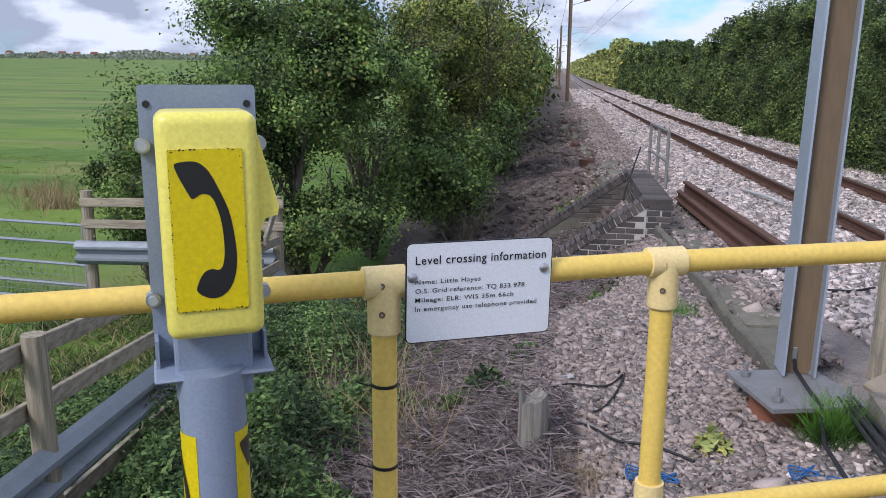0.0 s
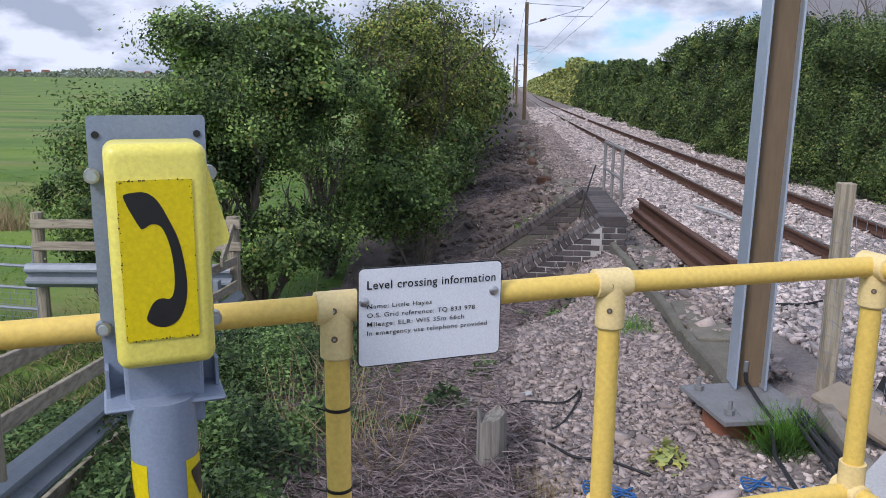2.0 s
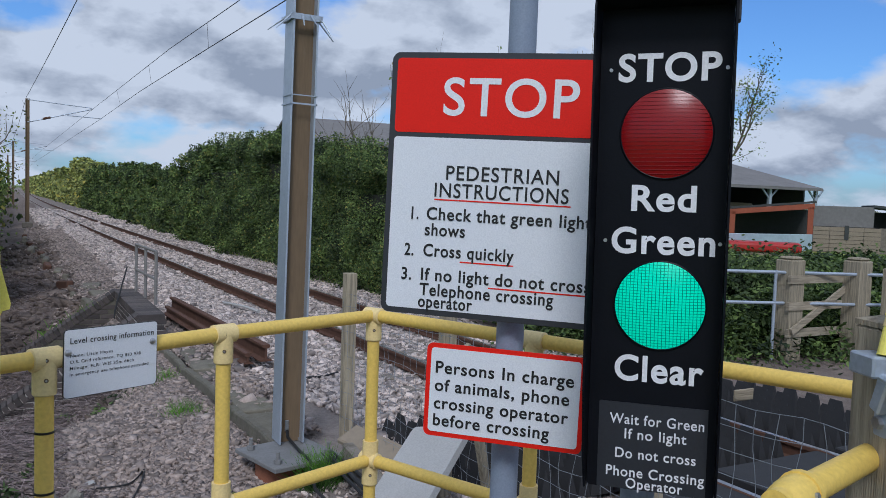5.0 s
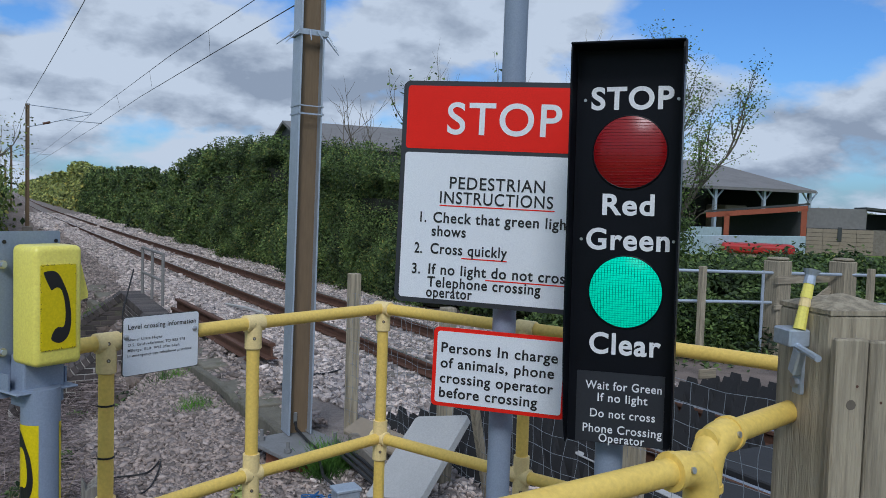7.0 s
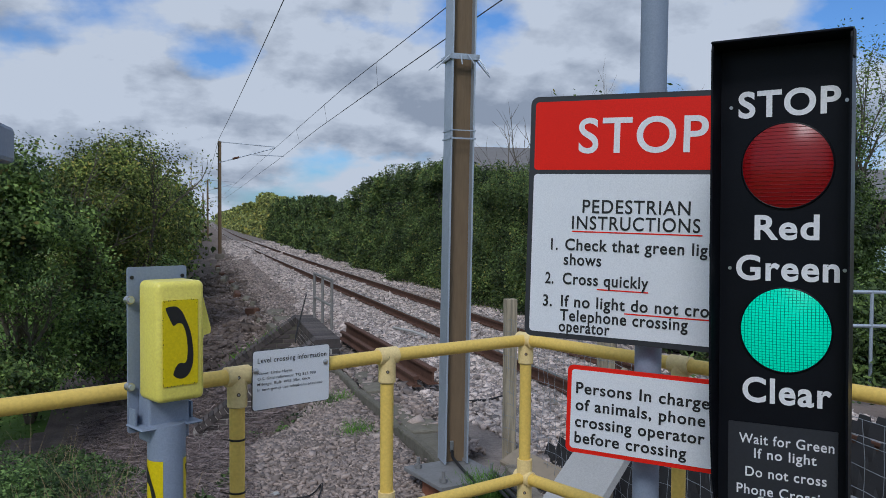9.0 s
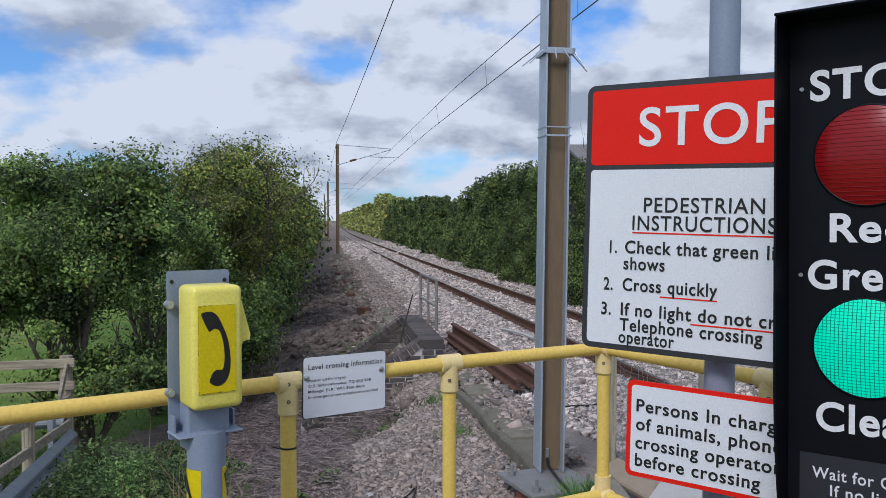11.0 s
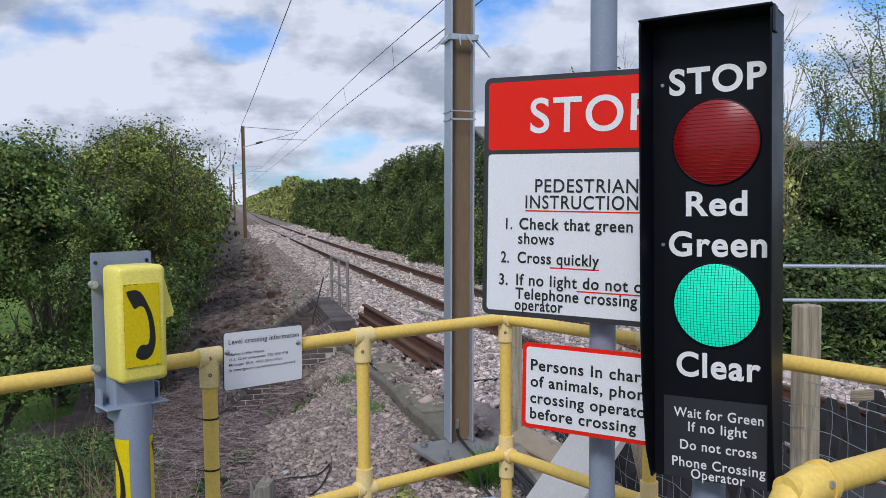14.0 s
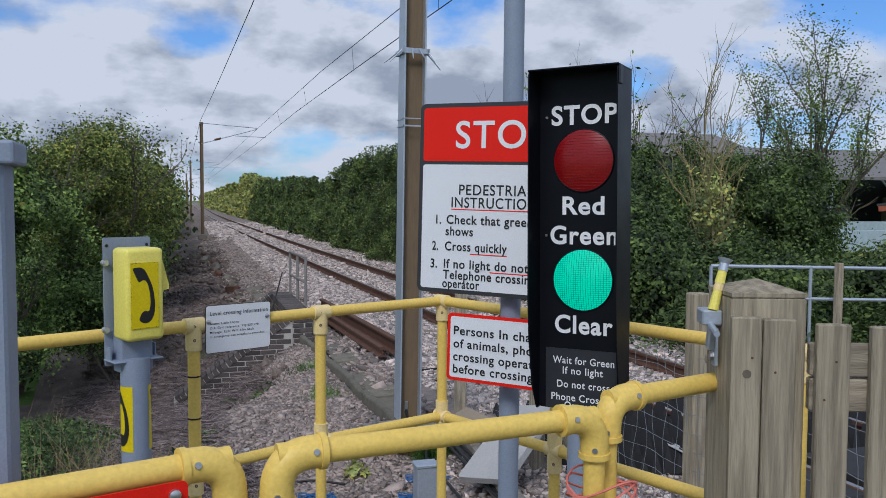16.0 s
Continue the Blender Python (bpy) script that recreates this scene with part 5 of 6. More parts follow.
# broken retaining edge further along the bank
for k in range(16):
    y = 13.8 + k * 1.5 + random.uniform(-0.2, 0.2)
    x = 0.95 - 0.035 * (y - 13) + random.uniform(-0.12, 0.12)
    bm = box(bmesh.new(), (0, 0, 0), (random.uniform(0.1, 0.2), random.uniform(0.35, 1.0), random.uniform(0.16, 0.30)), pose(x, y, -0.60, random.uniform(-6, 6), random.uniform(-14, 14), random.uniform(-8, 12)), 0.03)
    tagged(part("broken_edging", bm, M_KERB if k % 3 else M_RUST), "broken tilted edging slab along the cess", "edging", "broken edging slabs")

# ---- slabs and clutter by the mast ----
sl = thing("concrete_slab", (2.05, 4.4, -0.4), "pale grey concrete slab leaning on rubble", "slab", "loose slabs")
part("slab", plate(bmesh.new(), basis((1.50, 3.62, -0.39), (0.21, -0.40, 0.09), (0.42, 0.5, 0.31)), 0.46, 0.78, 0.05, 0.03), M_SLAB, sl)
sl = thing("concrete_slab", (2.05, 4.9, -0.4), "weathered tan concrete slab lying on rubble", "slab", "loose slabs")
part("slab", box(bmesh.new(), (0, 0, 0), (0.24, 0.60, 0.05), pose(2.10, 4.72, -0.36, 10, -16, 26), 0.012), M_BLOCK, sl)
plank = tagged(part("timber_prop", box(bmesh.new(), (0, 0, 0), (0.07, 0.035, 1.3), pose(2.18, 3.35, 0.12, 8, -24, 20), 0.004), M_WOOD), "weathered timber prop leaning on the mesh fence", "plank")
trough = tagged(part("trough_edge", box(bmesh.new(), (0, 0, 0), (0.09, 2.2, 0.20), pose(1.78, 3.7, -0.42, 0, 0, -6), 0.012), M_CONC), "concrete edge of the cable trough", "trough")
for k in range(4):
    tagged(part("cable", sweep(bmesh.new(), [(1.72 + 0.03 * k, 4.9, -0.42), (1.68 + 0.03 * k, 4.3, -0.40 + 0.02 * (k % 2)), (1.66 + 0.035 * k, 3.4, -0.42), (1.74 + 0.03 * k, 2.4, -0.45)], 0.013, 7), M_CABLE), "black power cable lying in the trough", "cable", "cables in the trough")


def loose_cable(name, pts, r, material, label):
    out = []
    pts = [(*p, 0.0) if len(p) == 2 else p for p in pts]
    for i in range(len(pts) - 1):
        p0, p1, p2, p3 = (np.array(pts[max(0, min(len(pts) - 1, k))], float) for k in (i - 1, i, i + 1, i + 2))
        for t in np.linspace(0, 1, 7)[:-1]:
            q = 0.5 * ((2 * p1) + (-p0 + p2) * t + (2 * p0 - 5 * p1 + 4 * p2 - p3) * t * t + (-p0 + 3 * p1 - 3 * p2 + p3) * t ** 3)
            out.append((q[0], q[1], float(ground_z(q[0], q[1])) + r + 0.025 + q[2]))
    return tagged(part(name, sweep(bmesh.new(), out, r, 6), material), label, "cable")


loose_cable("cable", [(0.0, 4.95), (0.25, 4.85), (0.42, 4.62), (0.62, 4.55), (0.85, 4.35)], 0.009, M_CABLE, "black cable lying on the stones")
loose_cable("cable", [(-0.1, 5.35), (0.15, 5.6), (0.42, 5.55), (0.55, 5.7), (0.40, 5.2), (0.30, 5.05)], 0.007, M_CABLE, "looped black cable lying on the stones")
loose_cable("cable", [(2.0, 7.2), (2.3, 7.6), (2.7, 7.7), (3.1, 8.1)], 0.012, M_CABLE, "black cable crossing the ballast")
loose_cable("cable", [(1.50, 9.6), (1.48, 8.6), (1.52, 7.4), (1.50, 6.2), (1.46, 5.6)], 0.012, M_CABLE, "black cable running along the kerb")
loose_cable("cable", [(3.2, 14.5), (3.35, 13.6, 0.05), (3.5, 13.0, 0.02)], 0.03, M_SLAB, "pale hose end beside the rail")
for x0, y0 in ((0.62, 4.15), (0.50, 4.2), (-0.35, 4.0), (1.35, 4.25), (1.5, 4.1), (1.2, 3.9), (1.42, 3.95)):
    loose_cable("twine", [(x0 + 0.09 * math.cos(k * 2.1), y0 + 0.08 * math.sin(k * 2.7), 0.01 * (k % 3)) for k in range(9)], 0.005, M_BLUE, "tangled blue twine on the stones")
stump = thing("timber_stump", (-0.07, 4.45, -0.70), "split weathered timber stump standing in the stones", "stump")
bm = bmesh.new()
sweep(bm, [(-0.07, 4.45, -0.85), (-0.07, 4.45, -0.35)], 0.092, 14, True, 0.084)
for v in bm.verts:
    if v.co.z > -0.36:
        v.co.z += random.uniform(-0.03, 0.06)
part("trunk", bm, mat("grey_rotten_timber", (0.27, 0.25, 0.215), (0.10, 0.09, 0.075), 0.95, 0, 5, 30, 1.0, p0=0.42, p1=0.60, stretch=(9, 9, 0.45)), stump)
for k, (x, y, s) in enumerate(((-1.15, 4.7, 0.10), (-0.62, 4.6, 0.09))):
    tagged(part("tree_stump", sweep(bmesh.new(), [(x, y, float(ground_z(x, y)) - 0.1), (x, y, float(ground_z(x, y)) + 0.16)], s, 12, True, s * 0.8), M_BARK), "short sawn tree stump among the brushwood", "stump")
for x, y, r in ((-0.36, 5.30, 0.075), (-0.30, 5.22, 0.045), (0.16, 5.75, 0.035)):
    bm = bmesh.new()
    bmesh.ops.create_icosphere(bm, subdivisions=2, radius=r)
    for v in bm.verts:
        v.co = v.co * random.uniform(0.55, 1.25)
        v.co.z *= 0.45
    bmesh.ops.translate(bm, vec=(x, y, float(ground_z(x, y)) + 0.03), verts=bm.verts)
    tagged(part("litter", bm, M_SLAB), "crumpled pale plastic scrap on the bank", "litter")
for x0, y0 in ((-0.55, 4.25), (-0.95, 3.9), (-0.75, 5.0), (-1.2, 4.6)):
    z0 = float(ground_z(x0, y0)) + 0.05
    a0 = random.uniform(0, 3.1)
    tagged(part("dead_branch", sweep(bmesh.new(), [(x0 + 0.11 * k * math.cos(a0 + 0.2 * k), y0 + 0.11 * k * math.sin(a0 + 0.2 * k), z0 + 0.02 * (k % 2) + 0.015 * k) for k in range(6)], 0.014, 6, True, 0.005), M_BARK), "dead grey branch lying in the brushwood", "branch")
jb = thing("junction_box", (1.02, 2.75, -0.3), "small grey metal junction box by the fence foot", "box")
part("body", box(bmesh.new(), (1.0, 2.72, -0.22), (0.13, 0.10, 0.5), None, 0.008), M_GALV, jb)
part("lid", box(bmesh.new(), (1.0, 2.72, 0.035), (0.145, 0.115, 0.02), None, 0.005), M_GALV, jb)

# ---- crossing deck, trespass guards and mesh fence ----
deck = thing("crossing_deck", (4.5, 0.9, -0.34), "black rubber crossing deck panels between the rails", "crossing deck", kind="structure")
for k in range(7):
    for x0, x1 in ((3.45, 4.19), (4.37, 5.60), (5.80, 6.7)):
        part("panel", box(bmesh.new(), ((x0 + x1) / 2, -2.5 + 0.92 * k, -0.515), (x1 - x0, 0.90, 0.17), None, 0.012), M_RUBBER, deck)
part("edge_line", box(bmesh.new(), (3.50, 0.9, -0.426), (0.08, 6.2, 0.006)), M_SLAB, deck, "worn white edge line")
guard = thing("trespass_guard", (2.55, 5.2, -0.45), "black saw-toothed anti-trespass guard panels", "trespass guard")


def teeth(x0, x1, y, z):
    bm = bmesh.new()
    n = max(2, int((x1 - x0) / 0.11))
    for i in range(n):
        xa, xb = x0 + (x1 - x0) * i / n, x0 + (x1 - x0) * (i + 1) / n
        xm, h = (xa + xb) / 2, 0.20 + 0.05 * math.sin(i * 2.1)
        v = [bm.verts.new(q) for q in ((xa, y - 0.10, z), (xb, y - 0.10, z), (xb, y + 0.10, z), (xa, y + 0.10, z), (xm, y - 0.07, z + h), (xm, y + 0.07, z + h))]
        for f in ((0, 1, 4), (1, 2, 5, 4), (2, 3, 5), (3, 0, 4, 5), (3, 2, 1, 0)):
            bm.faces.new([v[q] for q in f])
    bmesh.ops.remove_doubles(bm, verts=bm.verts, dist=0.0005)
    return bm


for k in range(7):
    for x0, x1 in ((2.45, 4.00), (4.30, 5.42), (5.72, 7.0)):
        part("spiked_panel", teeth(x0, x1, 3.75 + 0.27 * k, -0.56), M_RUBBER, guard)

mesh_fence = thing("mesh_fence", (2.25, 3.5, -0.5), "wire stock netting on weathered timber posts", "fence")
FP = [(2.16, 5.50, 0.91), (2.27, 3.95, 0.80), (2.36, 2.02, 1.09), (2.48, 0.4, 1.0), (2.6, -1.6, 1.0)]
for x, y, z in FP:
    part("post", box(bmesh.new(), (x, y, (z - 0.7) / 2), (0.10, 0.09, z + 0.7), None, 0.006), M_WOOD, mesh_fence, "weathered timber post")
for a, b in zip(FP, FP[1:]):
    bm = bmesh.new()
    a2, b2 = Vector((a[0] - 0.05, a[1], 0)), Vector((b[0] - 0.05, b[1], 0))
    n = int((b2 - a2).length / 0.10)
    zs = [-0.42 + 0.105 * i for i in range(12)]
    wob = lambda i, z: Vector((0.012 * math.sin(i * 1.7 + z * 9), 0, 0.010 * math.sin(i * 0.9)))
    for z in zs:
        sweep(bm, [a2.lerp(b2, i / n) + Vector((0, 0, z)) + wob(i, z) for i in range(n + 1)], 0.0016, 4, False)
    for i in range(n + 1):
        sweep(bm, [a2.lerp(b2, i / n) + Vector((0, 0, z)) + wob(i, z) + Vector((0, 0.012 * math.sin(z * 14 + i), 0)) for z in np.linspace(zs[0], zs[-1], 14)], 0.0014, 4, False)
    part("netting", bm, M_ZINC, mesh_fence, "pale grey wire netting")["kind"] = "stuff"
tag = thing("timber_tag", (1.55, 0.62, 0.9), "small pale wooden tag hung on the netting", "tag")
part("tag_board", box(bmesh.new(), (1.62, 0.85, 0.985), (0.085, 0.006, 0.036), pose(0, 0, 0, 0, 0, 0), 0.002), M_WOODH, tag)

# ---- far side of the crossing ----
ff = thing("tube_fence", (8.5, 7.6, -0.7), "galvanised tube fence across the track", "fence")
fd = Vector((0.957, -0.288, 0))
f0 = Vector((6.88, 8.15, 0))
for z in (0.68, 0.22):
    part("rail", sweep(bmesh.new(), [f0 + Vector((0, 0, z)), f0 + fd * 9 + Vector((0, 0, z - 0.1))], 0.025, 8), M_GALV, ff, smooth=True)
for k in range(7):
    p = f0 + fd * (1.45 * k)
    part("post", sweep(bmesh.new(), [p + Vector((0, 0, -0.7)), p + Vector((0, 0, 0.68))], 0.025, 8), M_GALV, ff, smooth=True)
for k, d in enumerate((1.75, 4.6, 6.3)):
    p = f0 + fd * d + Vector((-0.1, -0.25, 0))
    part("timber_post", box(bmesh.new(), (p.x, p.y, 0.05), (0.09, 0.09, 1.4), None, 0.006), M_WOOD, ff, "weathered timber post")
for x, y in ((9.95, 7.3), (11.1, 7.0)):
    o = thing("gate_post", (x, y, -0.7), "square weathered timber gate post across the track", "gate post", "far gate posts")
    part("shaft", box(bmesh.new(), (x, y, 0.06), (0.30, 0.30, 1.55), None, 0.015), M_WOOD, o)
    part("top", box(bmesh.new(), (x, y, 0.86), (0.26, 0.26, 0.05), None, 0.03), M_WOOD, o)
o = thing("timber_gate", (10.5, 7.1, -0.4), "distant weathered timber gate between two posts", "gate")
for z in (0.55, 0.15, -0.25):
    part("rail", box(bmesh.new(), (10.5, 7.15, z), (1.5, 0.05, 0.12)), M_WOODH, o)
part("brace", box(bmesh.new(), (10.5, 7.10, 0.15), (1.6, 0.04, 0.10), pose(10.5, 7.1, 0.15, 0, -28, 0) @ Matrix.Translation((-10.5, -7.1, -0.15))), M_WOODH, o)

# ---- hedge, trees and bushes ----
def canopy(name, n, size, material, parent, centre, radii, clumps, spread, label="", shell=0.5):
    """Leaves gathered in clumps inside an uneven ellipsoid."""
    d = unit(clumps)
    rad = (shell + (1 - shell) * rng.random(clumps)) * rng.uniform(0.72, 1.12, clumps)
    c = np.array(centre) + d * rad[:, None] * np.array(radii)
    k = rng.integers(0, clumps, n)
    o = rng.normal(size=(n, 3)) * np.array((1.15, 1.15, 0.75))
    p = c[k] + o * spread * rng.uniform(0.45, 1.35, clumps)[k][:, None]
    face = o / (np.linalg.norm(o, axis=1, keepdims=True) + 1e-9) + 0.6 * d[k] + np.array((0, 0, 0.35))
    return quads(name, leaves(p, size, face=face), material, parent, label)


def limbs(bm, root, height, spread, n, r, levels=2):
    """Tapered limbs from one foot, forking twice into thin twigs."""
    root, tips = Vector(root), []

    def grow(p, d, length, rad, level):
        pts, q = [p], p
        for _ in range(4):
            d = (d + Vector((random.uniform(-1, 1), random.uniform(-1, 1), random.uniform(-0.3, 0.7))) * 0.22).normalized()
            q = q + d * length / 4
            pts.append(q)
        sweep(bm, pts, rad, 6 if level > 1 else 4, True, rad * 0.35)
        if not level:
            tips.extend((pts[-1], pts[2]))
        if level:
            for b in pts[1:]:
                for _ in range(2):
                    e = (d + Vector((random.uniform(-1, 1), random.uniform(-1, 1), random.uniform(-0.2, 0.8))) * 0.8).normalized()
                    grow(b, e, length * random.uniform(0.3, 0.5), rad * 0.4, level - 1)

    for i in range(n):
        a = 2 * math.pi * i / n + random.uniform(-0.5, 0.5)
        lean = spread / height * random.uniform(0.3, 1.0)
        grow(root, Vector((math.cos(a) * lean, math.sin(a) * lean, 1)).normalized(), height * random.uniform(0.6, 0.9), r * random.uniform(0.6, 1.0), levels)
    return np.array([tuple(q) for q in tips])


def tree(name, root, height, spread, crowns, leaf, label, category="tree", trunk_r=0.09, n_limbs=6, on_twigs=None, bark=None):
    z = float(ground_z(root[0], root[1]))
    o = thing(name, (root[0], root[1], z), label, category)
    bm = bmesh.new()
    tips = limbs(bm, (root[0], root[1], z - 0.1), height, spread, n_limbs, trunk_r)
    part("trunk", bm, bark or M_BARK, o, "trunk with forking limbs")
    for c, r, n, size, clumps, sp in crowns:
        canopy("crown", n, size, leaf, o, c, r, clumps, sp)
    if on_twigs:
        n, size, sp, low = on_twigs
        tips = tips[tips[:, 2] > low]
        q = tips[rng.integers(0, len(tips), n)] + rng.normal(size=(n, 3)) * sp
        quads("leaves", leaves(q, size), leaf, o, "thin scattered leaves")
    return o


tree("hawthorn_tree", (-3.7, 11.6), 3.0, 1.5, [((-3.98, 11.6, 1.15), (1.15, 1.7, 1.45), 50000, 0.033, 84, 0.165), ((-3.0, 11.7, 1.55), (0.6, 0.9, 0.65), 8000, 0.040, 30, 0.15), ((-4.95, 11.5, 0.75), (0.7, 0.9, 0.6), 10000, 0.038, 36, 0.15), ((-3.2, 11.0, -0.65), (1.1, 1.0, 0.5), 12000, 0.038, 44, 0.17), ((-4.5, 11.4, 2.0), (0.55, 0.8, 0.5), 6500, 0.038, 28, 0.13), ((-3.1, 11.6, 2.15), (0.7, 0.8, 0.5), 7000, 0.038, 30, 0.14)], L_TREE, "dark green hawthorn tree with tangled branches on the bank", on_twigs=(10000, 0.033, 0.10, 0.2))
tree("hawthorn_tree", (-2.2, 16.6), 3.5, 1.3, [((-2.4, 16.6, 1.6), (1.25, 1.7, 1.85), 46000, 0.038, 110, 0.20)], L_TREE2, "hawthorn tree with yellowing leaves on the bank", on_twigs=(6500, 0.038, 0.12, 0.3))
tree("hawthorn_tree", (-2.6, 22.5), 4.2, 1.6, [((-2.6, 22.5, 1.5), (1.9, 2.4, 2.2), 60000, 0.048, 190, 0.24)], L_TREE2, "hawthorn tree with yellowing leaves beside the line", on_twigs=(5000, 0.046, 0.12, 0.5))
tree("hawthorn_tree", (-3.3, 14.2), 2.6, 1.0, [((-3.2, 14.2, 1.40), (1.3, 1.2, 0.5), 16000, 0.043, 50, 0.16)], L_TREE, "low spreading green hawthorn on the bank", on_twigs=(2500, 0.042, 0.1, 0.6))
tree("shrub", (-5.6, 10.6), 1.6, 0.8, [((-5.5, 10.6, 0.05), (0.75, 0.9, 1.25), 22000, 0.033, 74, 0.15)], L_TREE, "dense dark green hawthorn bush by the meadow", "shrub", 0.04, 4, (2500, 0.035, 0.08, -0.4))
tree("shrub", (-1.6, 13.4), 1.5, 0.9, [((-2.1, 13.9, -0.35), (0.95, 1.3, 0.95), 22000, 0.042, 74, 0.18)], L_TREE, "dense green bush on the bank", "shrub", 0.04, 4, (2500, 0.04, 0.1, -0.4))
tree("shrub", (-1.6, 19.0), 1.6, 0.8, [((-1.8, 19.0, -0.1), (0.8, 2.2, 1.0), 18000, 0.055, 70, 0.22)], L_TREE, "dense dark green bush beside the line", "shrub", 0.04, 4)
for k in range(12):
    y = 28 + 7.5 * k
    tree("lineside_tree", (-2.7 - 0.012 * y, y), 4.0, 1.6, [((-2.35 - 0.012 * y, y, 1.3), (1.9, 4.2, 2.3 + 0.3 * math.sin(k * 2.2)), 20000, 0.11, 110, 0.40)], L_TREE2 if k % 3 == 0 else L_TREE, "leafy tree in the row beside the railway", trunk_r=0.12, n_limbs=4)

# near-black fill for the hedge: its inner shade is put into this colour
M_HEDGECORE = mat("dark_shade_core", (0.022, 0.026, 0.014), (0.014, 0.017, 0.010), 1.0, 0, 3, 30, 0.5)
hedge = thing("hedge", (8.2, 50, -0.6), "tall dense dark green hedge along the railway", "hedge")


HEDGE_Y = [13.5, 18, 24, 30, 37, 40, 42, 45, 52, 65, 80, 90, 97, 106, 116, 140, 430]
HEDGE_TOP = [1.75, 2.2, 2.8, 3.05, 2.8, 2.7, 2.0, 1.95, 2.35, 2.75, 2.8, 2.9, 4.1, 4.2, 3.2, 3.3, 3.6]


def hedge_run(x0, y0, y1, depth, n, size, material, part_name="foliage"):
    y = rng.uniform(y0, y1, n)
    hh = np.interp(y, HEDGE_Y, HEDGE_TOP) + 0.18 * np.sin(y * 0.55) + 0.34 * np.abs(np.sin(y * 0.95 + 0.8 * np.sin(y * 0.31))) - 0.22 + 0.10 * np.sin(y * 4.1)
    x0 = x0 + 0 * y if np.isscalar(x0) else np.interp(y, *x0)
    xf = x0 + 0.35 * np.sin(y * 0.8 + 2) + 0.15 * np.sin(y * 2.9)
    u = rng.random(n) * (hh + 0.6 + depth)
    face = u < hh + 0.6
    z = np.where(face, -0.6 + u, hh)
    lump = lambda y, z: 0.30 - 0.55 * np.abs(np.sin(y * 0.95 + 0.8 * np.sin(y * 0.31) + 0.12 * z)) ** 0.6 + 0.20 * np.sin(y * 4.3 + z * 2.1) * np.sin(z * 3.3 - y * 1.9) + 0.10 * np.sin(y * 9.1 - z * 6.7) * np.sin(z * 8.3 + y * 3.0)
    cl = lump(y, z)
    gy, gz = (lump(y + 0.05, z) - cl) / 0.05, (lump(y, z + 0.05) - cl) / 0.05
    x = np.where(face, xf + cl + 0.75 * smooth(0.1, 1.0, z / hh), xf + 0.25 + (u - hh - 0.6))
    p = np.stack((x, y, z), -1) + rng.normal(size=(n, 3)) * np.array((0.13, 0.10, 0.12))
    out = np.where(face[:, None], np.stack((-np.ones(n), gy, gz + 0.25), -1), np.array((-0.3, 0.0, 1.0)) + 0 * p)
    shoot = rng.integers(0, 150, n)
    sy, sh = rng.uniform(y0, y1, 150), rng.uniform(0.15, 0.80, 150)
    up = rng.random(n) < 0.11
    t = rng.random(n)
    p[up, 1] = (sy[shoot] + rng.normal(size=n) * (0.10 - 0.07 * t))[up]
    p[up, 0] = (x0 + 0.6 + 0.5 * np.sin(shoot * 1.9) + rng.normal(size=n) * 0.06)[up]
    p[up, 2] = (np.interp(p[:, 1], HEDGE_Y, HEDGE_TOP) + 0.1 + sh[shoot] * t)[up]
    quads(part_name, leaves(p, size, face=out), material, hedge)
    # solid boxes added behind the leaves to stop see-through, dark like inner shade
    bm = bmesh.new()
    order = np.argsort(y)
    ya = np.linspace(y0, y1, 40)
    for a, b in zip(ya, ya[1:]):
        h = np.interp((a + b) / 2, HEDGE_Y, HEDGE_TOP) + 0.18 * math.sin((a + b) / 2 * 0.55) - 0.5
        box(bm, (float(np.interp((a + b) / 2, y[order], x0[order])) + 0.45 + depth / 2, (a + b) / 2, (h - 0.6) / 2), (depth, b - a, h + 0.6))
    part("thicket", bm, M_HEDGECORE, hedge, "solid dark core, inner shade of the hedge in its colour")


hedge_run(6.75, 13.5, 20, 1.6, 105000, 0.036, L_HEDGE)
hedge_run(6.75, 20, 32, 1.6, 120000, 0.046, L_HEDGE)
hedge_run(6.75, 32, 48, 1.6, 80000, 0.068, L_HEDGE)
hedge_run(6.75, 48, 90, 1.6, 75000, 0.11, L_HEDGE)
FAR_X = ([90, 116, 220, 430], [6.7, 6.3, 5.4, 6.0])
# sunlit far stretch, its sunlight carried by the brighter leaf colour
hedge_run(FAR_X, 90, 113, 2.0, 16000, 0.22, L_BRIGHT)
hedge_run(FAR_X, 113, 430, 2.5, 30000, 0.36, L_BRIGHT)
canopy("foliage", 8000, 0.055, L_HEDGE, hedge, (7.9, 13.3, 0.5), (0.9, 0.5, 1.3), 70, 0.2)

# trees beyond the crossing
tree("ash_tree", (16.4, 17.4), 6.2, 2.6, [((15.2, 17.2, 0.7), (1.2, 1.3, 1.4), 6500, 0.10, 60, 0.28)], L_TREE, "sparse ash tree with thin leaves against the sky", trunk_r=0.10, n_limbs=5, on_twigs=(15000, 0.046, 0.16, 2.0))
M_LICHEN = mat("lichen_yellow_bark", (0.30, 0.245, 0.105), (0.20, 0.17, 0.09), 0.95, 0, 9, 60, 0.6, stretch=(1, 1, 0.25))
tree("birch_tree", (9.7, 11.95), 4.5, 0.5, [((9.7, 11.95, 1.5), (0.5, 0.5, 1.0), 700, 0.055, 40, 0.16)], L_BRIGHT, "half-bare tree with lichen-yellow bark and thin twigs", trunk_r=0.05, n_limbs=4, bark=M_LICHEN)
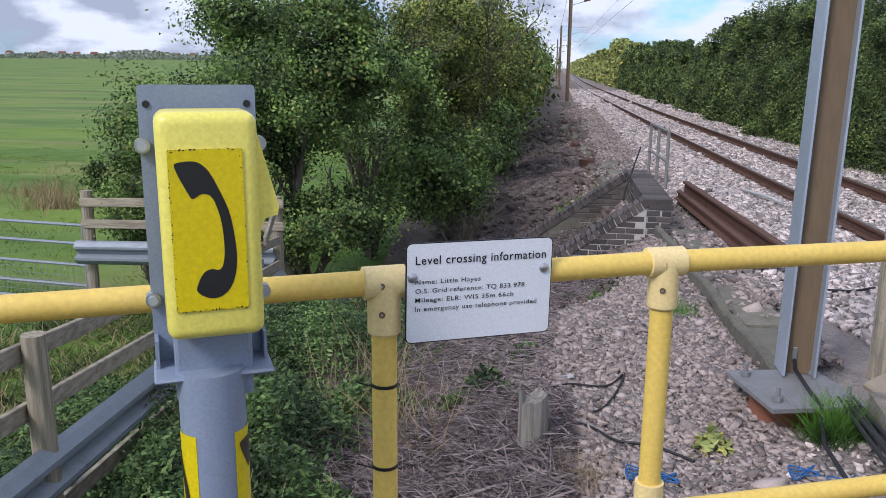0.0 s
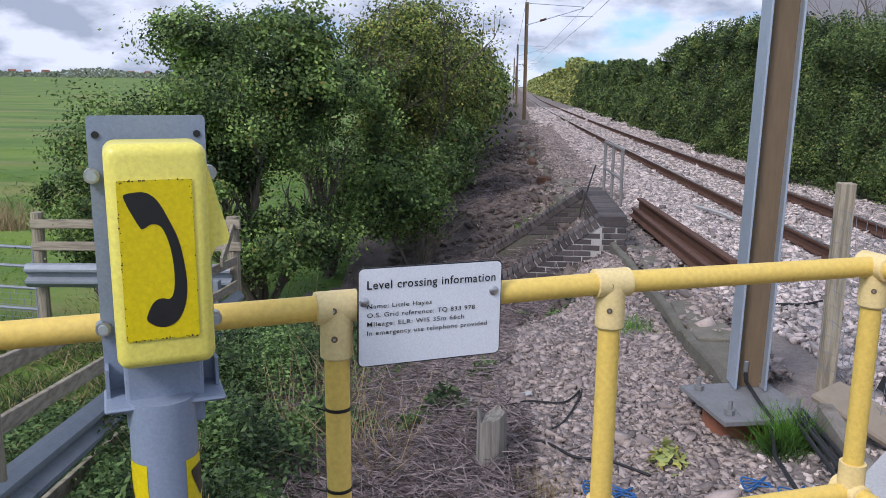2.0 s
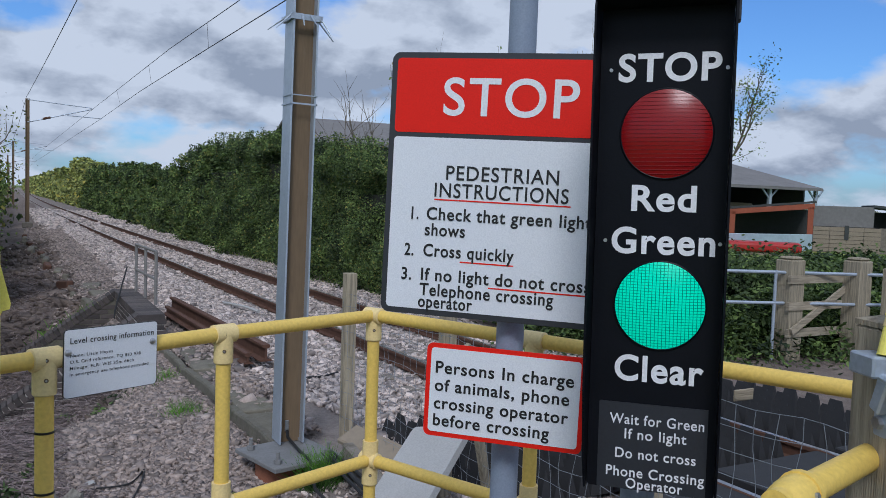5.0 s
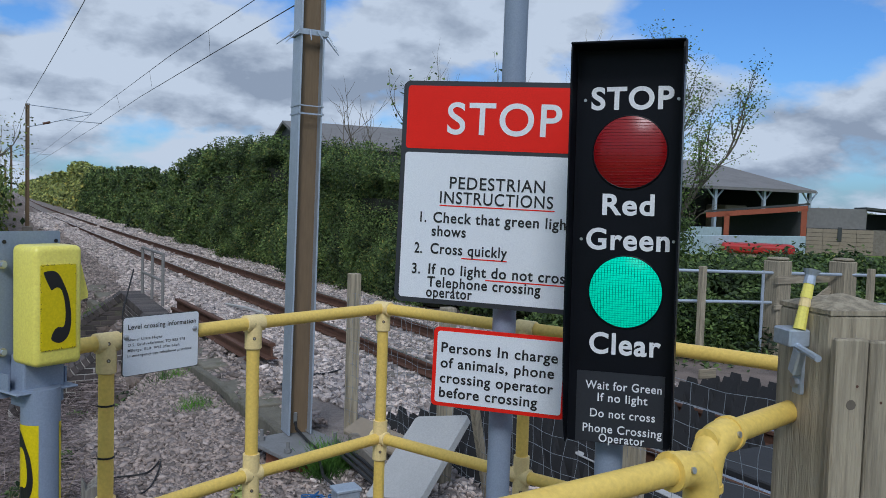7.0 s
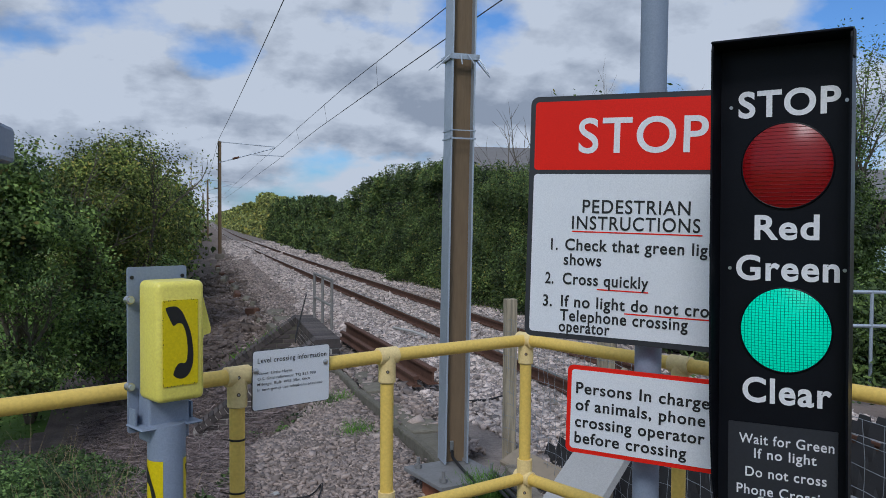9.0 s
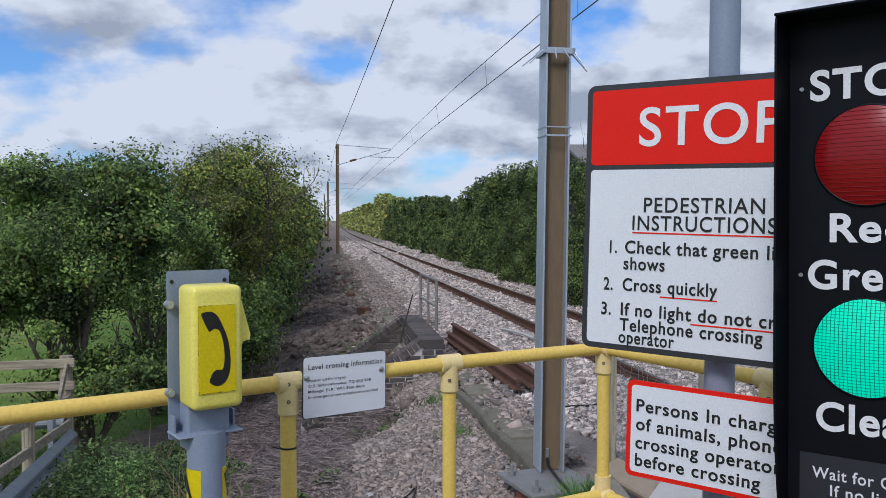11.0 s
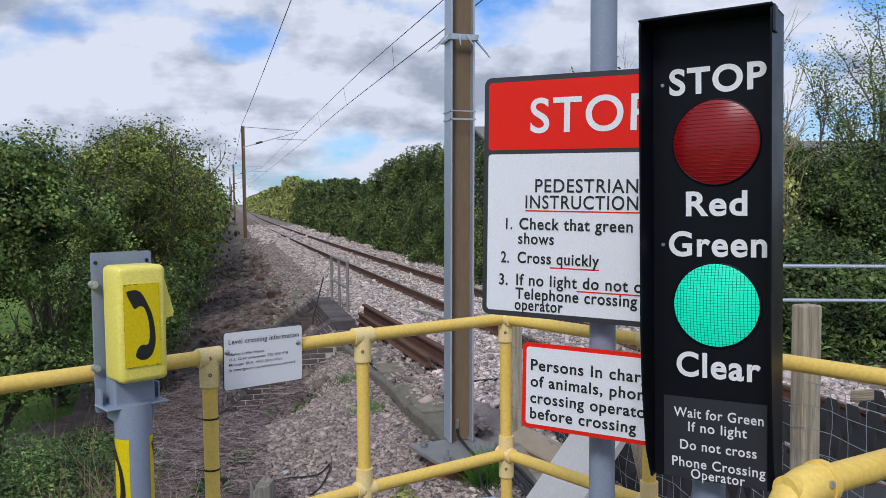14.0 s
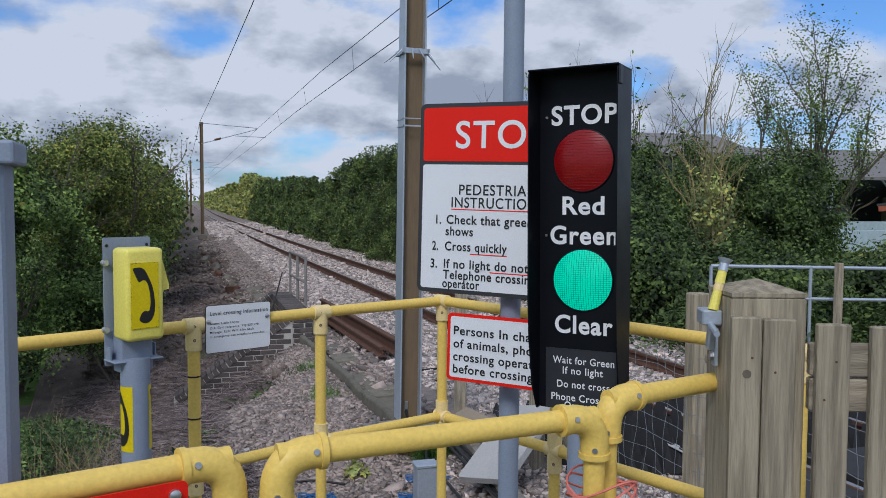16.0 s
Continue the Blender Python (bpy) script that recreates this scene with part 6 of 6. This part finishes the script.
tree("birch_tree", (10.8, 17.5), 5.2, 1.2, [((10.8, 17.5, 1.7), (0.9, 0.9, 1.2), 1800, 0.09, 50, 0.22)], L_TREE, "half-bare tree with thin twigs", trunk_r=0.06, n_limbs=4, on_twigs=(500, 0.08, 0.1, 2.0))
for x, y, hgt in ((10.5, 25.0, 5.0), (14.2, 25.0, 5.9), (17.6, 25.0, 6.0)):
    tree("bare_tree", (x, y), hgt, 1.3, [((x, y, 1.4), (1.1, 1.1, 1.3), 5000, 0.075, 50, 0.24)], L_HEDGE, "half-dead tree with bare twigs above the hedge", trunk_r=0.06, n_limbs=5)
for x, y, r, h in ((9.9, 15.5, 1.3, 1.7), (11.5, 15.4, 1.2, 1.75), (14.2, 15.2, 1.2, 1.7), (12.9, 16.2, 1.2, 1.9), (13.2, 18.2, 1.4, 1.9), (9.6, 18.5, 1.2, 2.2), (15.6, 16.2, 1.0, 1.7), (10.8, 16.8, 1.1, 2.1), (14.9, 17.6, 1.1, 1.9), (8.3, 12.6, 1.0, 1.0), (7.6, 11.0, 0.7, 0.5)):
    tree("shrub", (x, y), 1.6, 1.0, [((x, y, h * 0.5), (r, r, h + 0.4), 19000, 0.055, 90, 0.22)], L_SHRUB, "overgrown green bush behind the tube fence", "shrub", 0.05, 4, (700, 0.07, 0.1, 0.5))
for k in range(9):
    x, y = 8.6 + 1.7 * k, 10.0 - 0.45 * k + 0.4 * (k % 2)
    tree("shrub", (x, y), 0.8, 0.8, [((x, y, 0.0), (1.5, 1.0, 0.85 - 0.03 * k), 13000, 0.055, 60, 0.2)], L_SHRUB, "low bramble bank behind the tube fence", "shrub", 0.03, 4)
for k in range(5):
    x, y = 19 + 3.0 * k, 17 - 1.0 * k
    tree("shrub", (x, y), 0.8, 0.8, [((x, y, -0.4), (2.2, 1.5, 0.6), 5000, 0.10, 40, 0.25)], L_HEDGE, "low hedge bank in front of the farmyard", "shrub", 0.03, 4)

FOOT = [(7.3 + 0.95 * k, 8.75 - 0.27 * k) for k in range(11)]

# nettles, brush and grass near the fence
def tuft(name, xc, yc, r, n, size, material, label, height, category="plant", leafy=True):
    z = float(ground_z(xc, yc))
    p = np.stack((rng.normal(xc, r, n), rng.normal(yc, r, n), np.zeros(n)), -1)
    p[:, 2] = ground_z(p[:, 0], p[:, 1]) + (rng.random(n) ** 0.7 * height * np.exp(-((p[:, 0] - xc) ** 2 + (p[:, 1] - yc) ** 2) / (3 * r * r)) if leafy else 0)
    q = leaves(p, size, 0.4, 2.2) if leafy else blades(p, height, size)
    return tagged(quads(name, q, material), label, category, kind="stuff")


for x, y, r, h, n in ((-3.2, 9.6, 0.5, 0.6, 2400), (-4.1, 10.2, 0.5, 0.6, 2400), (-2.3, 10.4, 0.35, 0.5, 1600), (-2.6, 7.0, 0.4, 0.7, 2000), (-2.25, 2.6, 0.25, 0.75, 2600), (-2.75, 3.2, 0.35, 0.8, 3000), (-3.3, 4.3, 0.45, 0.7, 3000), (-3.6, 5.8, 0.55, 0.6, 2800), (-1.62, 3.1, 0.26, 0.85, 3200), (-1.38, 3.7, 0.24, 0.75, 2600), (-2.0, 3.9, 0.33, 0.8, 2800), (-1.75, 4.7, 0.33, 0.75, 2500), (-2.4, 5.2, 0.5, 0.9, 3200), (-2.0, 6.6, 0.45, 0.75, 2500), (-2.7, 8.2, 0.6, 0.9, 2800), (-1.6, 7.6, 0.35, 0.5, 1300), (-1.35, 5.4, 0.22, 0.4, 900)):
    tuft("nettle_patch", x, y, r, int(n * 2.6), 0.022, L_NETTLE, "leafy green nettles growing on the bank", h)
for x, y in FOOT:
    tuft("nettle_patch", x, y, 0.5, 3200, 0.05, L_SHRUB, "dark weeds and brambles along the tube fence", 1.05)
for x, y, r, h, n in ((-0.45, 5.6, 0.10, 0.24, 260), (-0.66, 5.3, 0.08, 0.22, 220), (-0.2, 6.3, 0.08, 0.14, 130), (0.55, 8.6, 0.10, 0.12, 130), (0.95, 4.55, 0.055, 0.18, 110), (0.1, 9.2, 0.10, 0.16, 130)):
    tuft("weed", x, y, r, n, 0.03 if h < 0.3 else 0.05, L_NETTLE if x != 0.95 else L_BRIGHT, "small green weed among the stones", h)
tuft("grass_tuft", 1.63, 4.66, 0.065, 700, 0.006, L_GRASS, "bright green grass tuft under the base plate", 0.30, "grass", False)
tuft("grass_tuft", 1.08, 6.9, 0.10, 160, 0.006, L_GRASS, "thin green grass on the stones", 0.18, "grass", False)
tuft("grass_tuft", 1.05, 8.4, 0.12, 160, 0.006, L_GRASS, "thin green grass on the stones", 0.18, "grass", False)
tuft("grass_tuft", 0.55, 14.3, 0.22, 400, 0.02, L_GRASS, "green grass clump on the edge of the bank", 0.22, "grass", False)
for x, y in ((-0.42, 4.0), (0.18, 4.1), (-0.2, 4.9), (-1.0, 4.3)):
    tuft("dry_grass", x, y, 0.10, 160, 0.004, M_STRAW, "dry straw-coloured grass on the bank", 0.24, "grass", False)
for x, y, h in ((-1.45, 2.95, 0.8), (-1.2, 3.2, 0.8), (-1.55, 3.35, 0.9), (-0.9, 4.9, 0.9), (-0.75, 4.7, 0.8), (-1.9, 4.6, 0.9), (-1.3, 6.0, 0.9), (-1.6, 5.4, 0.8), (-2.1, 9.0, 1.1), (-2.6, 9.6, 1.1)):
    tuft("dry_stalks", x, y, 0.13, 46, 0.007, M_STRAW, "tall dry weed stalks on the bank", h, "plant", False)


def brushwood(xr, yr, n, length, lift, label):
    x, y = rng.uniform(*xr, n), rng.uniform(*yr, n)
    a = rng.uniform(0, 6.28, n)
    d = np.stack((np.cos(a), np.sin(a), rng.normal(0.05, 0.22, n)), -1) * (length * rng.uniform(0.4, 1.2, n))[:, None]
    p = np.stack((x, y, ground_z(x, y) + rng.random(n) * lift), -1)
    s = np.cross(d, unit(n))
    s /= np.linalg.norm(s, axis=1, keepdims=True)
    s *= rng.uniform(0.0014, 0.0048, n)[:, None]
    return tagged(quads("brushwood", np.stack((p - d / 2 - s, p - d / 2 + s, p + d / 2 + s * 0.5, p + d / 2 - s * 0.5), 1), M_TWIG), label, "brushwood", kind="stuff")


brushwood((-1.6, 0.15), (2.7, 5.3), 22000, 0.17, 0.13, "dry grey-brown brushwood heaped on the bank")
brushwood((-1.5, 0.05), (2.9, 5.0), 14000, 0.30, 0.20, "long tangled dead stems in the brushwood")
brushwood((-2.6, 0.0), (5.2, 11), 14000, 0.24, 0.16, "dry grey-brown brushwood on the bank")
brushwood((-2.4, 0.6), (8.5, 13.5), 12000, 0.24, 0.22, "pale dry brushwood in the hollow by the culvert")
brushwood((-2.2, 0.4), (11, 22), 5000, 0.35, 0.12, "dry twigs on the dark bank")
rg = np.stack((rng.uniform(-22, -3.2, 60000), rng.uniform(6, 30, 60000), np.zeros(60000)), -1)
rg[:, 2] = ground_z(rg[:, 0], rg[:, 1])
tagged(quads("meadow_grass", blades(rg, 0.09, 0.012, 0.7), L_MEADOW), "rough grass of the meadow", "grass", kind="stuff")
for nm_, cnt, hh_, mt_, lb in (("rough_grass", 16000, 0.26, L_SHRUB, "rough dark grass along the foot of the bank"), ("rough_grass", 5000, 0.30, M_STRAW, "dry grass along the foot of the bank")):
    rg = np.stack((-3.0 - 5.5 * rng.random(cnt) ** 1.4, rng.uniform(2.2, 10.5, cnt), np.zeros(cnt)), -1)
    rg[:, 2] = ground_z(rg[:, 0], rg[:, 1])
    tagged(quads(nm_, blades(rg, hh_, 0.014, 0.8), mt_), lb, "grass", kind="stuff")
tuft("grass_tussock", -11.5, 17.5, 0.35, 600, 0.02, M_STRAW, "dry straw-coloured tussock in the meadow", 0.55, "grass", False)
tuft("grass_tussock", -13.2, 19.5, 0.6, 500, 0.02, M_STRAW, "dry straw-coloured tussock in the meadow", 0.40, "grass", False)

# ---- stock fence and barrier below the bank ----
stock = thing("timber_fence", (-2.54, 3.6, -1.0), "weathered timber rail fence with a round post", "fence")
part("post", sweep(bmesh.new(), [(-2.54, 3.62, -1.5), (-2.54, 3.62, 0.17)], 0.068, 16, True, 0.060), M_WOOD, stock, "round weathered post with a drying crack")
part("post", sweep(bmesh.new(), [(-3.1, 7.4, -1.8), (-3.1, 7.4, -0.25)], 0.06, 12), M_WOOD, stock, "round weathered post")


def bar(bm, a, b, th, h):
    a, b = Vector(a), Vector(b)
    d = b - a
    m = Matrix.Translation((a + b) / 2) @ d.to_track_quat("Y", "Z").to_matrix().to_4x4()
    return box(bm, (0, 0, 0), (th, d.length, h), m, 0.004)


for za, zb in ((0.02, -0.62), (-0.30, -0.92), (-0.95, -1.5)):
    part("rail", bar(bmesh.new(), (-2.40, 1.9, za + 0.25), (-3.35, 9.5, zb), 0.035, 0.10), M_WOODH, stock, "weathered timber rail")


def armco(a, b, holder):
    """Corrugated crash barrier beam."""
    a, b = Vector(a), Vector(b)
    s = (b - a).normalized().cross(Vector((0, 0, 1))).normalized()
    prof = [(0.0, -0.155), (0.03, -0.14), (0.075, -0.09), (0.075, -0.06), (0.0, -0.02), (0.0, 0.02), (0.075, 0.06), (0.075, 0.09), (0.03, 0.14), (0.0, 0.155)]
    bm = bmesh.new()
    for q in (a, b):
        for p, z in prof:
            bm.verts.new(q + s * p + Vector((0, 0, z)))
    for q in (a, b):
        for p, z in reversed(prof):
            bm.verts.new(q + s * (p - 0.006) + Vector((0, 0, z)))
    bm.verts.ensure_lookup_table()
    v, n = bm.verts, len(prof)
    for i in range(n - 1):
        bm.faces.new((v[i], v[i + 1], v[n + i + 1], v[n + i]))
        bm.faces.new((v[2 * n + i], v[2 * n + i + 1], v[3 * n + i + 1], v[3 * n + i]))
    return part("barrier_beam", bm, M_ZINC, holder, "galvanised corrugated beam")


arm = thing("crash_barrier", (-2.9, 5.5, -1.2), "galvanised corrugated crash barrier below the timber rails", "crash barrier")
armco((-2.3, 1.9, -0.42), (-3.3, 9.4, -1.12), arm)
for y in (4.0, 6.4, 8.8):
    x = -2.45 - 0.13 * (y - 2.4)
    part("post", box(bmesh.new(), (x - 0.05, y, -1.2), (0.06, 0.10, 1.0)), M_ZINC, arm)
pen = thing("timber_fence", (-4.9, 9.7, -1.6), "weathered timber rail fence beside the meadow", "fence")
for x in (-3.42, -5.95):
    part("post", sweep(bmesh.new(), [(x, 9.65, -1.9), (x, 9.65, -0.10)], 0.075, 12), M_WOOD, pen, "round weathered post")
for z in (-0.24, -0.52):
    part("rail", bar(bmesh.new(), (-6.0, 9.58, z), (-3.3, 9.58, z + 0.06), 0.035, 0.11), M_WOODH, pen)
part("rail", bar(bmesh.new(), (-3.4, 9.6, -0.22), (-3.15, 8.5, -0.42), 0.035, 0.11), M_WOODH, pen)
armco((-6.05, 9.5, -0.88), (-3.4, 9.5, -0.82), pen)
fg = thing("field_gate", (-8.0, 9.9, -1.6), "galvanised tubular field gate with wire mesh", "gate")
for z in (-0.58, -0.83, -1.12, -1.40, -1.62):
    part("bar", sweep(bmesh.new(), [(-10.5, 10.3, z), (-6.1, 9.75, z)], 0.022, 8), M_ZINC, fg, smooth=True)
part("stile", sweep(bmesh.new(), [(-6.1, 9.75, -1.65), (-6.1, 9.75, -0.55)], 0.024, 8), M_ZINC, fg, smooth=True)
bm = bmesh.new()
for k in range(44):
    q = Vector((-10.5, 10.3, 0)).lerp(Vector((-6.1, 9.75, 0)), k / 43)
    sweep(bm, [q + Vector((0, 0, -1.62)), q + Vector((0, 0, -1.12))], 0.003, 4, False)
for k in range(6):
    z = -1.60 + 0.08 * k
    sweep(bm, [(-10.5, 10.3, z), (-6.1, 9.75, z)], 0.003, 4, False)
part("mesh_infill", bm, M_ZINC, fg, "fine wire mesh")["kind"] = "stuff"

# ---- farm buildings and the far distance ----
def place(x, y, rz):
    return pose(x, y, -0.7, 0, 0, rz)


barn = thing("open_barn", (43, 48, -0.7), "open-sided farm barn with a grey sheet roof", "barn")
bmx = place(43.2, 42.1, -3)
HL, RW, EV, RG = 12.5, 11.6, 4.1, 6.8
for pts in ([(-HL, -0.5, EV), (HL, -0.5, EV), (HL, RW, RG), (-HL, RW, RG)], [(-HL, 2 * RW, EV), (-HL, RW, RG), (HL, RW, RG), (HL, 2 * RW, EV)]):
    roof = bmesh.new()
    f = [roof.verts.new(bmx @ Vector(q)) for q in pts]
    k = [roof.verts.new(bmx @ (Vector(q) - Vector((0, 0, 0.22)))) for q in pts]
    roof.faces.new(f)
    roof.faces.new(k[::-1])
    for i in range(4):
        j = (i + 1) % 4
        roof.faces.new((f[i], k[i], k[j], f[j]))
    part("roof", roof, M_ROOF, barn, "grey corrugated sheet roof")
for k in range(6):
    x = -HL + 0.2 + (2 * HL - 0.4) * k / 5
    part("column", box(bmesh.new(), (x, 0, EV / 2), (0.24, 0.24, EV), bmx), M_GALV, barn, "pale steel column")
    part("column", box(bmesh.new(), (x, RW, EV / 2 + 1), (0.24, 0.24, EV + 2), bmx), M_GALV, barn, "pale steel column")
    for s in (-1, 1):
        part("knee_brace", box(bmesh.new(), (0, 0, 0), (0.10, 0.10, 1.3), bmx @ pose(x + 0.42 * s, 0, EV - 0.55, 0, 45 * s, 0)), M_GALV, barn)
part("front_wall", box(bmesh.new(), (0, -0.5, 0.55), (2 * HL, 0.3, 1.1), bmx), M_PALEB, barn, "pale blue low concrete wall")
# dark walls added under the roof, the interior's shade put into their colour
part("back_wall", box(bmesh.new(), (0, RW - 0.6, EV / 2 + 1.15), (2 * HL - 0.3, 0.3, EV + 2.3), bmx), M_SHED, barn, "added dark partition, interior shade of the barn in its colour")
for s in (-1, 1):
    part("end_wall", box(bmesh.new(), (s * (HL - 0.2), RW / 2 + 0.5, EV / 2 + 0.1), (0.2, RW - 1.2, EV + 0.2), bmx), M_SHED, barn, "added dark end wall closing off the shaded interior")
for k in range(5):
    x = -10 + 4.4 * k
    tagged(part("wrapped_bale", box(bmesh.new(), (x, 4 + (k % 2) * 3, 1.1 + 0.3 * (k % 3)), (2.4, 2.2, 2.2 + 0.6 * (k % 3)), bmx, 0.15, 2), M_SLAB if k % 2 else M_BLOCK), "pale wrapped bale stored in the open barn", "bale", "stored bales")
lean = thing("lean_to_shed", (39.2, 31.1, -0.7), "lean-to shed with a rust-red frame and tan blockwork", "shed")
lmx = place(39.2, 31.1, -48)
part("frame_beam", box(bmesh.new(), (0, 0, 0), (5.6, 0.25, 0.30), lmx @ pose(-2.6, 0, 2.75, 0, -6, 0)), M_ORUST, lean, "rust-red roof beam")
part("column", box(bmesh.new(), (-4.2, 0, 1.3), (0.30, 0.25, 2.6), lmx), M_ORUST, lean, "rust-red column")
part("column", box(bmesh.new(), (0.0, 0, 1.5), (0.30, 0.25, 3.0), lmx), M_ORUST, lean, "rust-red column")
part("roof", box(bmesh.new(), (0, 0, 0), (5.8, 5.0, 0.12), lmx @ pose(-2.6, 2.4, 2.98, 0, -6, 0)), M_SHED, lean, "dark sheet roof")
part("block_wall", box(bmesh.new(), (1.9, 0.07, 0.95), (3.46, 0.26, 1.88), lmx), M_SHED, lean, "dark joints of the blockwork")
for r in range(8):
    for c in range(4):
        part("block", box(bmesh.new(), (0.60 + 0.87 * c, 0.05, 0.12 + 0.237 * r), (0.855, 0.32, 0.222), lmx, 0.008), M_BLOCK, lean)
part("upper_wall", box(bmesh.new(), (1.7, 0.1, 2.5), (3.1, 0.2, 1.15), lmx), M_ROOF, lean, "stained grey sheeting")
part("slit", box(bmesh.new(), (1.9, -0.12, 1.6), (0.22, 0.06, 0.8), lmx), M_SHED, lean, "dark slit opening")
# tan blocks given the darker concrete: roof shade is put into the colour
part("block_wall", box(bmesh.new(), (6.5, 0.6, 0.95), (5.6, 0.3, 1.9), lmx), M_CONC, lean, "tan blockwork wall, darker in colour for the shade under the roof")
part("roof", box(bmesh.new(), (0, 0, 0), (7.4, 5.0, 0.14), lmx @ pose(6.9, 2.4, 2.80, 0, 5, 0)), M_SHED, lean, "dark sheet roof")
part("back_wall", box(bmesh.new(), (3, 4.6, 1.4), (15, 0.2, 2.8), lmx), M_SHED, lean)
low = thing("yard_wall", (31.5, 30, -0.7), "pale blue low concrete wall of the farmyard", "wall")
part("panel", box(bmesh.new(), (33.4, 30.4, 0.02), (10.0, 0.25, 1.45), None, 0.02), M_PALEB, low)
skip = thing("farm_trailer", (32.6, 28.7, -0.7), "red-covered farm trailer parked by the barn", "trailer")
kmx = place(32.6, 28.7, -48)
part("body", box(bmesh.new(), (0, 0, 0.35), (3.1, 1.6, 0.75), kmx, 0.04), M_BLOCK, skip, "weathered tan sides")
part("cover", box(bmesh.new(), (0, 0, 0.86), (3.5, 1.9, 0.50), kmx, 0.16, 3), M_REDP, skip, "red sheet cover")
crate = tagged(part("slatted_trailer", box(bmesh.new(), (3.6, -0.5, 0.25), (3.4, 1.5, 0.8), kmx, 0.03), M_SHED), "dark slatted trailer parked beside the lane", "trailer")
for o in (lean, low, skip, crate):
    o.matrix_basis = Matrix.Translation((0.87, -1.09, -0.45)) @ o.matrix_basis
shed = thing("farm_shed", (21, 41.5, -0.7), "grey-roofed farm shed behind the hedge", "shed")
smx = place(21.5, 41.3, -5)
bm = bmesh.new()
ends = []
for x in (-8.5, 8.5):
    ends.append([bm.verts.new(smx @ Vector(q)) for q in ((x, -5.2, 0), (x, -5.2, 4.9), (x, 0, 6.3), (x, 5.2, 4.9), (x, 5.2, 0))])
bm.faces.new(ends[0])
bm.faces.new(ends[1][::-1])
for i in (0, 3, 4):
    j = (i + 1) % 5
    bm.faces.new((ends[0][i], ends[1][i], ends[1][j], ends[0][j]))
part("wall", bm, M_SHED, shed, "dark green sheet walls")
for s in (-1, 1):
    bm = bmesh.new()
    f = [bm.verts.new(smx @ Vector(q)) for q in ((-8.8, 5.5 * s, 4.9), (8.8, 5.5 * s, 4.9), (8.8, 0, 6.45), (-8.8, 0, 6.45))]
    k = [bm.verts.new(smx @ Vector(q)) for q in ((-8.8, 5.5 * s, 4.75), (8.8, 5.5 * s, 4.75), (8.8, 0, 6.3), (-8.8, 0, 6.3))]
    bm.faces.new(f)
    bm.faces.new(k[::-1])
    for i in range(4):
        j = (i + 1) % 4
        bm.faces.new((f[i], k[i], k[j], f[j]))
    part("roof", bm, M_ROOF, shed, "grey corrugated roof")
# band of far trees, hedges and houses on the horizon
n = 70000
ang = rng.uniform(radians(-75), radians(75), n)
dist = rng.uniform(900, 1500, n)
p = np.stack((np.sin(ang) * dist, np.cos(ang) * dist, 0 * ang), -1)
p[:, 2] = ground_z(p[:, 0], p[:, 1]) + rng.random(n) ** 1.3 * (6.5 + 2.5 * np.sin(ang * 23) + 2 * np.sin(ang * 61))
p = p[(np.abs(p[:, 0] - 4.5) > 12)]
# the haze of distance is put into the pale grey-green leaf colour
tagged(quads("far_woodland", leaves(p, 2.3, 0.1, 1.3), leafmat("haze_tinted_leaf", (0.17, 0.20, 0.18), (0.26, 0.29, 0.25))), "belt of far trees on the horizon, haze in their colour", "woodland", kind="stuff")
for k in range(16):
    a = radians(-42 + 1.15 * k + random.uniform(-0.4, 0.4))
    d = random.uniform(1250, 1400)
    hm = pose(math.sin(a) * d, math.cos(a) * d, float(ground_z(math.sin(a) * d, math.cos(a) * d)) + 1.5, 0, 0, random.uniform(0, 90))
    o = thing("house", hm.translation, "tiny pale house with a red-brown roof far off", "house", "houses on the horizon")
    part("wall", box(bmesh.new(), (0, 0, 2.4), (9, 7, 4.8), hm), M_SLAB, o)
    bm = bmesh.new()
    v = [bm.verts.new(hm @ Vector(q)) for q in ((-4.8, -3.8, 4.8), (4.8, -3.8, 4.8), (4.8, 3.8, 4.8), (-4.8, 3.8, 4.8), (-4.8, 0, 7.4), (4.8, 0, 7.4))]
    for f in ((0, 1, 5, 4), (2, 3, 4, 5), (0, 4, 3), (1, 2, 5), (3, 2, 1, 0)):
        bm.faces.new([v[q] for q in f])
    part("roof", bm, M_CLAY, o, "red-brown roof")
